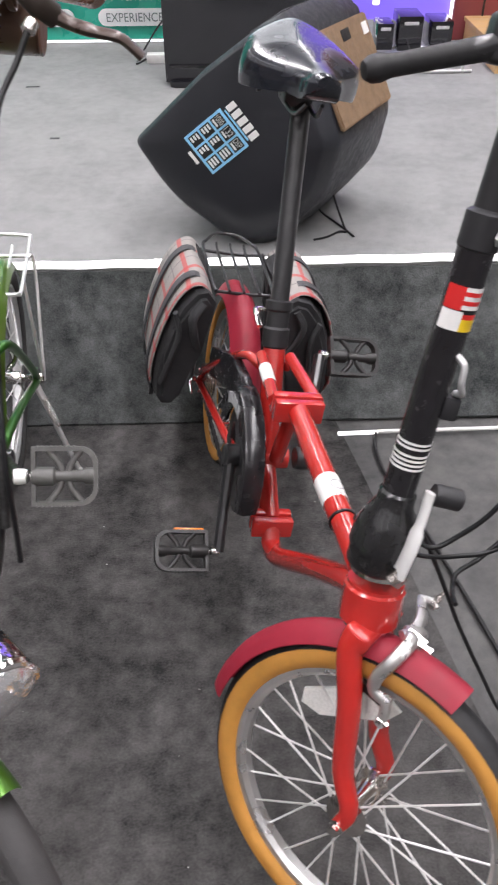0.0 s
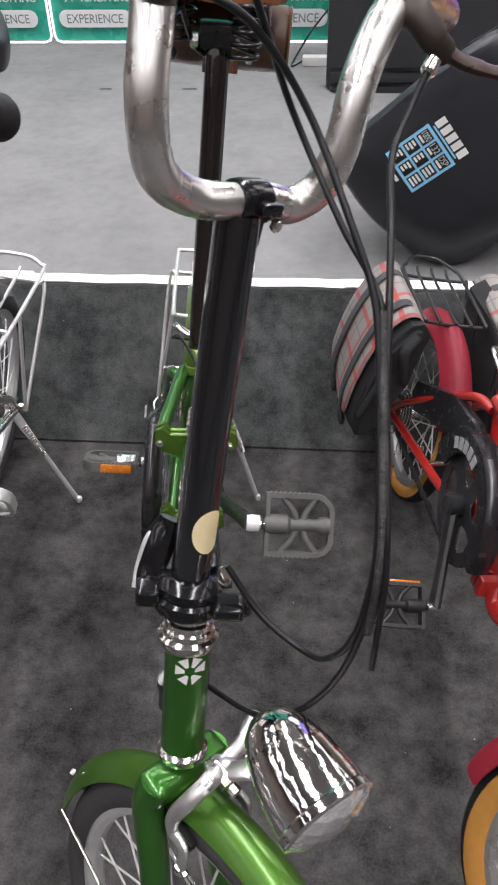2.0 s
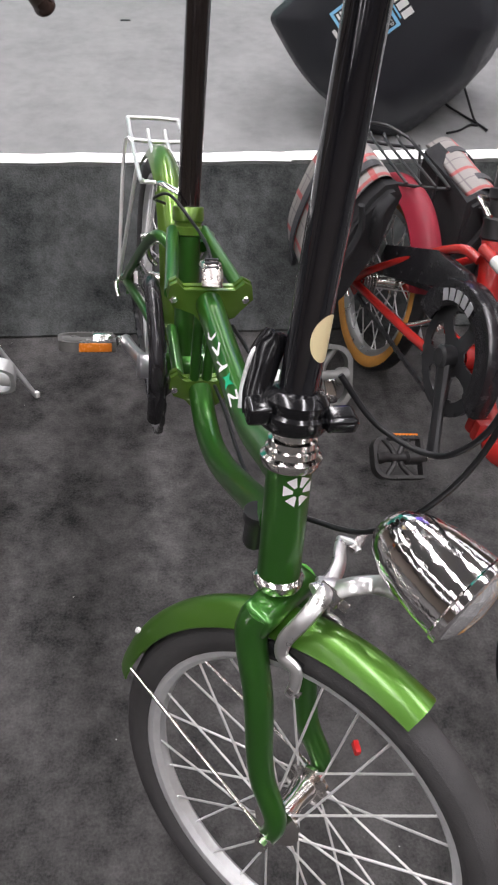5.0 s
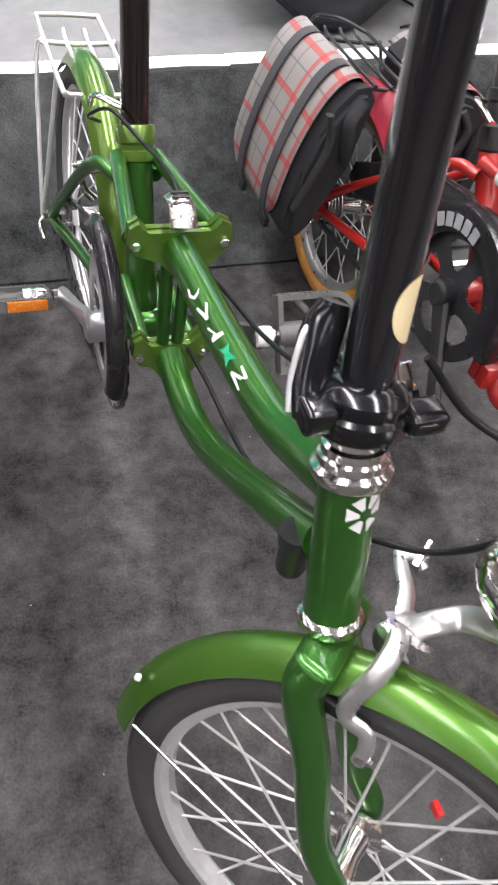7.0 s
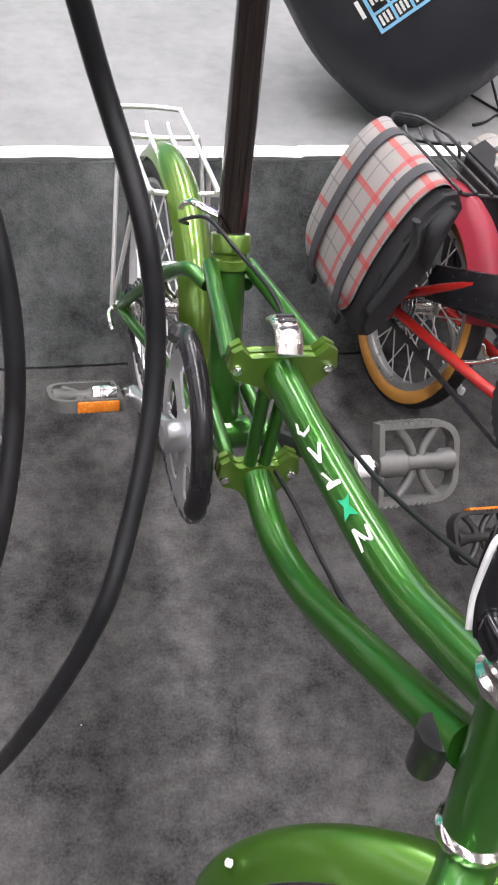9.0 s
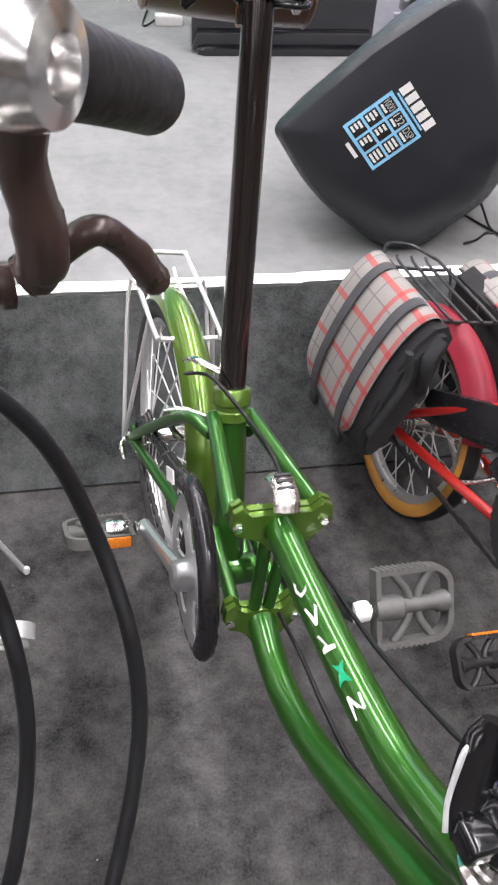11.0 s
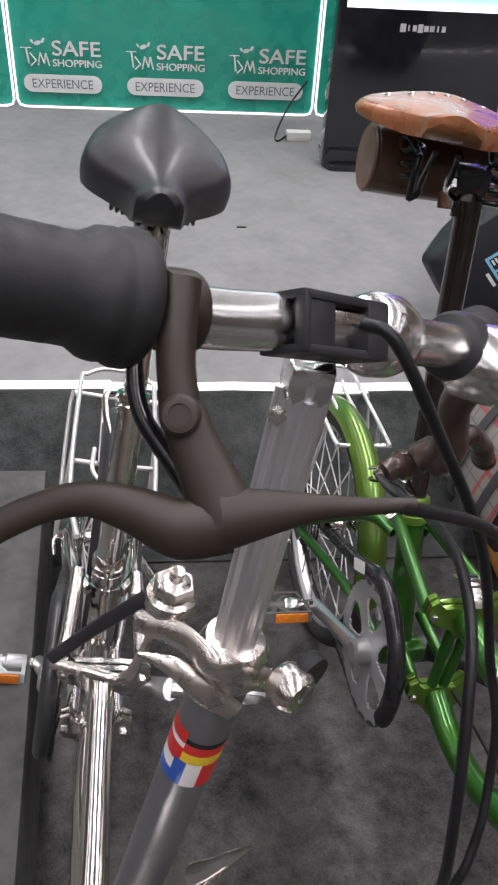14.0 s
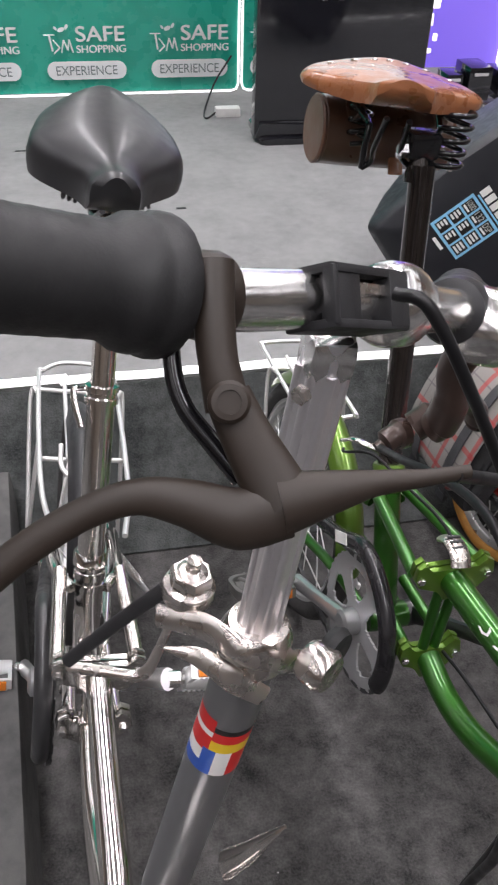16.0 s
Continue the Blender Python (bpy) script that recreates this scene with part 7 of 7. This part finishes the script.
cable(sp_cable, [(0.27, 2.02, 0.40), (0.285, 1.98, 0.36), (0.300, 1.955, 0.325), (0.305, 1.93, 0.318), (0.285, 1.93, 0.318), (0.25, 1.90, 0.318), (0.215, 1.885, 0.318)], 0.003, name="cord")
cable(sp_cable, [(0.22, 2.08, 0.37), (0.245, 2.04, 0.33), (0.28, 1.99, 0.319), (0.306, 1.935, 0.319), (0.32, 1.90, 0.318)], 0.003, name="cord")
floor_cable = thing("floor_cable", Matrix(), "black power cable lying on the floor by the stage", "cable")
cable(floor_cable, [(0.345, 1.475, 0.006), (0.335, 1.42, 0.004), (0.345, 1.33, 0.003), (0.40, 1.15, 0.003), (0.45, 0.95, 0.003), (0.50, 0.72, 0.003), (0.56, 0.45, 0.003), (0.66, 0.1, 0.003)], 0.0045, name="cord")

# step-and-repeat banner on its frame
BY = 3.90


def words(text, size, x, z, y, mat, parent, name, width=None):
    c = bpy.data.curves.new(name, "FONT")
    c.body, c.size, c.extrude, c.offset = text, size, 0.0004, 0.0
    tmp = bpy.data.objects.new("tmp_text", c)
    scene.collection.objects.link(tmp)
    bpy.context.view_layer.update()
    me = bpy.data.meshes.new_from_object(tmp.evaluated_get(bpy.context.evaluated_depsgraph_get()))
    bpy.data.objects.remove(tmp)
    bpy.data.curves.remove(c)
    xs = [v.co.x for v in me.vertices]
    zs = [v.co.y for v in me.vertices]
    sx = (width / (max(xs) - min(xs))) if width else 1
    sz = size / (max(zs) - min(zs)) if width else 1
    for v in me.vertices:
        v.co = Vector((x + (v.co.x - min(xs)) * sx, y - v.co.z, z + (v.co.y - min(zs)) * sz))
    me.materials.clear()
    me.materials.append(mat)
    ob = new(name, me)
    ob.parent = parent
    return ob


# the three cells whose print can be made out
for j, text in enumerate(("1000", "132", "DSP")):
    ob = words(text, 1.0, 0, 0, 0, WHITE, speaker, "cell_print", 1.0)
    for v in ob.data.vertices:
        q = o + ux * (0.78 + 0.13 * v.co.z) + vy * (0.085 + 0.31 * j + 0.21 * v.co.x)
        v.co = FACE @ (q + Vector((0, 0, 0.0031)))


def flat_shape(outline, x, z, y, thick, mat, parent, name):
    bm = nb()
    prism(bm, outline, thick, Matrix.Translation((x, y, z)) @ Matrix.Rotation(radians(90), 4, "X"))
    return part(name, bm, mat, parent)


LED_SOFT = glow("soft_white_light_rope", (0.95, 0.98, 1.0), 1.1)
PRINT_WHITE = surface("banner_white_ink", (0.78, 0.80, 0.80), 0.4, 0.0, 0.04, 30, coat=0.2)
INK_GREY = surface("banner_grey_ink", (0.16, 0.20, 0.20), 0.5, 0.0, 0.04, 30)
for pn, (x0, x1) in enumerate(((-2.735, -1.470), (-1.455, -0.190), (-0.175, 0.540))):
    ban = thing("banner", Matrix(), "teal green vinyl banner with repeated white print", "banner", "banners behind the stage")
    bm = nb()
    nx, nz = 60, 40
    grid = []
    for i in range(nx + 1):
        col = []
        for j in range(nz + 1):
            x, z = x0 + (x1 - x0) * i / nx, 0.335 + 1.5 * j / nz
            d = 0.008 * math.sin(9 * z + 2.2 * math.sin(3 * x + pn)) + 0.006 * noise.noise(Vector((x * 2.5, z * 7, pn)))
            edge = min(i, nx - i, j, nz - j)
            col.append(bm.verts.new((x, BY + 0.012 + d * min(1, edge / 6), z)))
        grid.append(col)
    for i in range(nx):
        for j in range(nz):
            bm.faces.new((grid[i][j], grid[i + 1][j], grid[i + 1][j + 1], grid[i][j + 1]))
    part("sheet", bm, BANNER_GREEN, ban)
    corner = 0.03
    loop = [(x0 + corner, BY, 0.330), (x1 - corner, BY, 0.330), (x1 - 0.008, BY, 0.338), (x1, BY, 0.330 + corner), (x1, BY, 1.80), (x1 - corner, BY, 1.84), (x0 + corner, BY, 1.84), (x0, BY, 1.80), (x0, BY, 0.330 + corner), (x0 + 0.008, BY, 0.338)]
    bm = nb()
    tube(bm, loop, 0.0048, 8, closed=True)
    part("frame_rope", bm, LED_SOFT, ban, "white light rope round the banner")
    for k in range(3 if pn < 2 else 1):
        lx = x0 + 0.035 + 0.429 * k
        yy = BY - 0.004
        flat_shape(rounded(0.324, 0.070, 0.0345, 8), lx + 0.162, 0.426, yy, 0.002, PRINT_WHITE, ban, "pill")
        words("EXPERIENCE", 0.036, lx + 0.036, 0.408, yy - 0.0030, INK_GREY, ban, "lettering", 0.250)
        words("SAFE", 0.056, lx + 0.128, 0.534, yy, PRINT_WHITE, ban, "lettering", 0.195)
        words("SAFE", 0.056, lx + 0.131, 0.536, yy - 0.0004, PRINT_WHITE, ban, "lettering", 0.195)
        words("SHOPPING", 0.028, lx + 0.126, 0.492, yy, PRINT_WHITE, ban, "lettering", 0.200)
        words("SHOPPING", 0.028, lx + 0.128, 0.493, yy - 0.0004, PRINT_WHITE, ban, "lettering", 0.200)
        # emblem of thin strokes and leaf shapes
        for a, b, r in (((0.0, 0.068), (0.044, 0.068), 0.0022), ((0.022, 0.068), (0.030, 0.008), 0.004), ((0.036, 0.050), (0.060, 0.020), 0.003), ((0.060, 0.020), (0.036, 0.0), 0.003), ((0.066, 0.002), (0.078, 0.050), 0.003), ((0.078, 0.050), (0.092, 0.010), 0.003), ((0.092, 0.010), (0.100, 0.050), 0.003), ((0.100, 0.050), (0.112, 0.002), 0.0035)):
            bm = nb()
            tube(bm, [(lx + a[0], yy + 0.003, 0.492 + a[1]), (lx + b[0], yy + 0.003, 0.492 + b[1])], r, 6)
            part("emblem_stroke", bm, PRINT_WHITE, ban)
        for dx, dz, w, h, rot in ((0.072, 0.580, 0.030, 0.016, 20), (0.094, 0.590, 0.022, 0.012, 60), (0.050, 0.585, 0.018, 0.010, 130)):
            bm = nb()
            prism(bm, [(w / 2 * math.cos(a), h / 2 * math.sin(a)) for a in (2 * math.pi * i / 12 for i in range(12))], 0.002, Matrix.Translation((lx + dx, yy, dz)) @ Matrix.Rotation(radians(90), 4, "X") @ Matrix.Rotation(radians(rot), 4, "Z"))
            part("emblem_leaf", bm, PRINT_WHITE, ban)

# display kiosk
kiosk = thing("display_kiosk", Matrix.Translation((0.080, 3.30, STAGE_Z)), "tall gloss black digital display kiosk standing on the stage", "kiosk")
bm = nb()
box(bm, (0.634, 0.075, 1.75), Matrix.Translation((0, 0, 0.885)), 0.010, 3)
part("body", bm, GLOSSBLACK, kiosk)
bm = nb()
prism(bm, rounded(0.60, 0.27, 0.02), 0.022, Matrix.Translation((0, 0.06, 0.0)), 0.006)
part("base_plate", bm, GLOSSBLACK, kiosk)
bm = nb()
prism(bm, [(-0.317, 0.0), (0.317, 0.0), (0.300, 0.06), (-0.300, 0.06)], 0.10, Matrix.Translation((0, 0.05, 0.015)) @ Matrix.Rotation(radians(90), 4, "X"), 0.006)
part("plinth", bm, GLOSSBLACK, kiosk)
bm = nb()
box(bm, (0.576, 0.004, 1.05), Matrix.Translation((0, -0.0385, 1.067)))
SCREEN, sn, slk, sb_ = node_mat("lit_screen")
grad = sn.new("ShaderNodeTexCoord")
sepz = sn.new("ShaderNodeSeparateXYZ")
slk.new(grad.outputs["Generated"], sepz.inputs[0])
rampz = sn.new("ShaderNodeValToRGB")
rampz.color_ramp.elements[0].color, rampz.color_ramp.elements[1].color = (0.9, 0.75, 1.0, 1), (0.05, 0.75, 0.85, 1)
rampz.color_ramp.elements[1].position = 0.03
upper = rampz.color_ramp.elements.new(0.14)
upper.color = (0.42, 0.46, 0.50, 1)
slk.new(sepz.outputs["Z"], rampz.inputs["Fac"])
slk.new(rampz.outputs[0], sb_.inputs["Emission Color"])
sb_.inputs["Emission Strength"].default_value = 1.4
part("screen", bm, SCREEN, kiosk, "lit cyan screen")
for k, w in enumerate((0.020, 0.006, 0.014, 0.018, 0.016, 0.016, 0.006, 0.014)):
    bm = nb()
    x = -0.085 + 0.0205 * k
    box(bm, (w, 0.002, 0.026 if k in (0, 3) else 0.018), Matrix.Translation((x, -0.0388, 0.486)))
    part("maker_mark", bm, SATIN, kiosk)
plug = thing("power_adapter", Matrix.Translation((-0.285, 3.60, STAGE_Z)), "white power adapter with black cord on the stage", "adapter")
bm = nb()
box(bm, (0.10, 0.05, 0.035), Matrix.Translation((0, 0, 0.0175)), 0.006)
part("case", bm, WHITE, plug)
cable(plug, [(-0.04, 0, 0.02), (-0.09, -0.04, 0.005), (-0.085, 0.06, 0.006), (-0.02, 0.20, 0.08), (0.06, 0.28, 0.16)], 0.004, name="cord")

# purple lit backdrop and what stands before it
drop = thing("backdrop_panel", Matrix.Translation((0.80, 3.96, STAGE_Z)), "purple backlit fabric backdrop panel with white print", "panel")
bm = nb()
box(bm, (0.46, 0.03, 1.7), Matrix.Translation((0, 0, 0.93)), 0.004)
part("fabric", bm, PURPLE, drop)
bm = nb()
tube(bm, [(0.218, -0.03, 0.06), (0.218, -0.03, 1.75)], 0.010, 8)
part("light_bar", bm, LED_WHITE, drop, "white light tube")
for x, z, w, h in ((-0.125, 0.36, 0.055, 0.08), (-0.135, 0.275, 0.03, 0.05), (-0.145, 0.215, 0.035, 0.06), (-0.10, 0.205, 0.02, 0.03), (-0.125, 0.15, 0.03, 0.02)):
    flat_shape(rounded(w, h, 0.006), x, z, -0.0155, 0.002, LED_WHITE, drop, "print_bar")
for x, w, h, d in ((0.66, 0.07, 0.10, 0.12), (0.76, 0.10, 0.13, 0.16), (0.89, 0.09, 0.11, 0.16)):
    case = thing("equipment_case", Matrix.Translation((x, 3.62, STAGE_Z + 0.045)), "dark equipment case standing on a low metal frame", "case", "cases by the backdrop")
    bm = nb()
    box(bm, (w, d, h), Matrix.Translation((0, 0, h / 2)), 0.006)
    part("shell", bm, GLOSSBLACK, case)
    bm = nb()
    box(bm, (w * 0.6, 0.006, 0.012), Matrix.Translation((0, -d / 2 - 0.002, h * 0.8)), 0.002)
    part("latch", bm, SATIN, case)
stand = thing("metal_frame", Matrix.Translation((0.79, 3.50, STAGE_Z)), "low metal tube frame on the stage", "frame")
for z in (0.008, 0.040):
    for y in (-0.12, 0.12):
        straight(stand, "rail", (-0.20, y, z), (0.20, y, z), 0.006, SATIN, n=8)
for x in (-0.18, -0.02, 0.16):
    for y in (-0.12, 0.12):
        straight(stand, "upright", (x, y, 0.002), (x, y, 0.044), 0.006, SATIN, n=8)
    straight(stand, "cross_bar", (x, -0.12, 0.040), (x, 0.12, 0.040), 0.005, SATIN, n=8)
cab = thing("maroon_cabinet", Matrix.Translation((1.17, 4.05, STAGE_Z)), "maroon painted tall cabinet beside the backdrop", "cabinet")
bm = nb()
box(bm, (0.30, 0.3, 1.5), Matrix.Translation((0, 0, 0.75)), 0.008)
part("body", bm, MAROON, cab)
bm = nb()
box(bm, (0.008, 0.010, 1.4), Matrix.Translation((-0.02, -0.152, 0.75)), 0.002)
part("seam", bm, FLAG_BLACK, cab)
plat = thing("wooden_platform", Matrix.Translation((1.62, 3.95, STAGE_Z)), "pale wooden display platform on the stage", "platform")
for k in range(7):
    bm = nb()
    box(bm, (1.10, 0.168, 0.018), Matrix.Translation((0, -0.52 + 0.172 * k, 0.091)), 0.002)
    part("plank", bm, WOOD, plat)
bm = nb()
box(bm, (1.08, 1.18, 0.08), Matrix.Translation((0, 0, 0.041)))
part("base", bm, WOOD, plat)
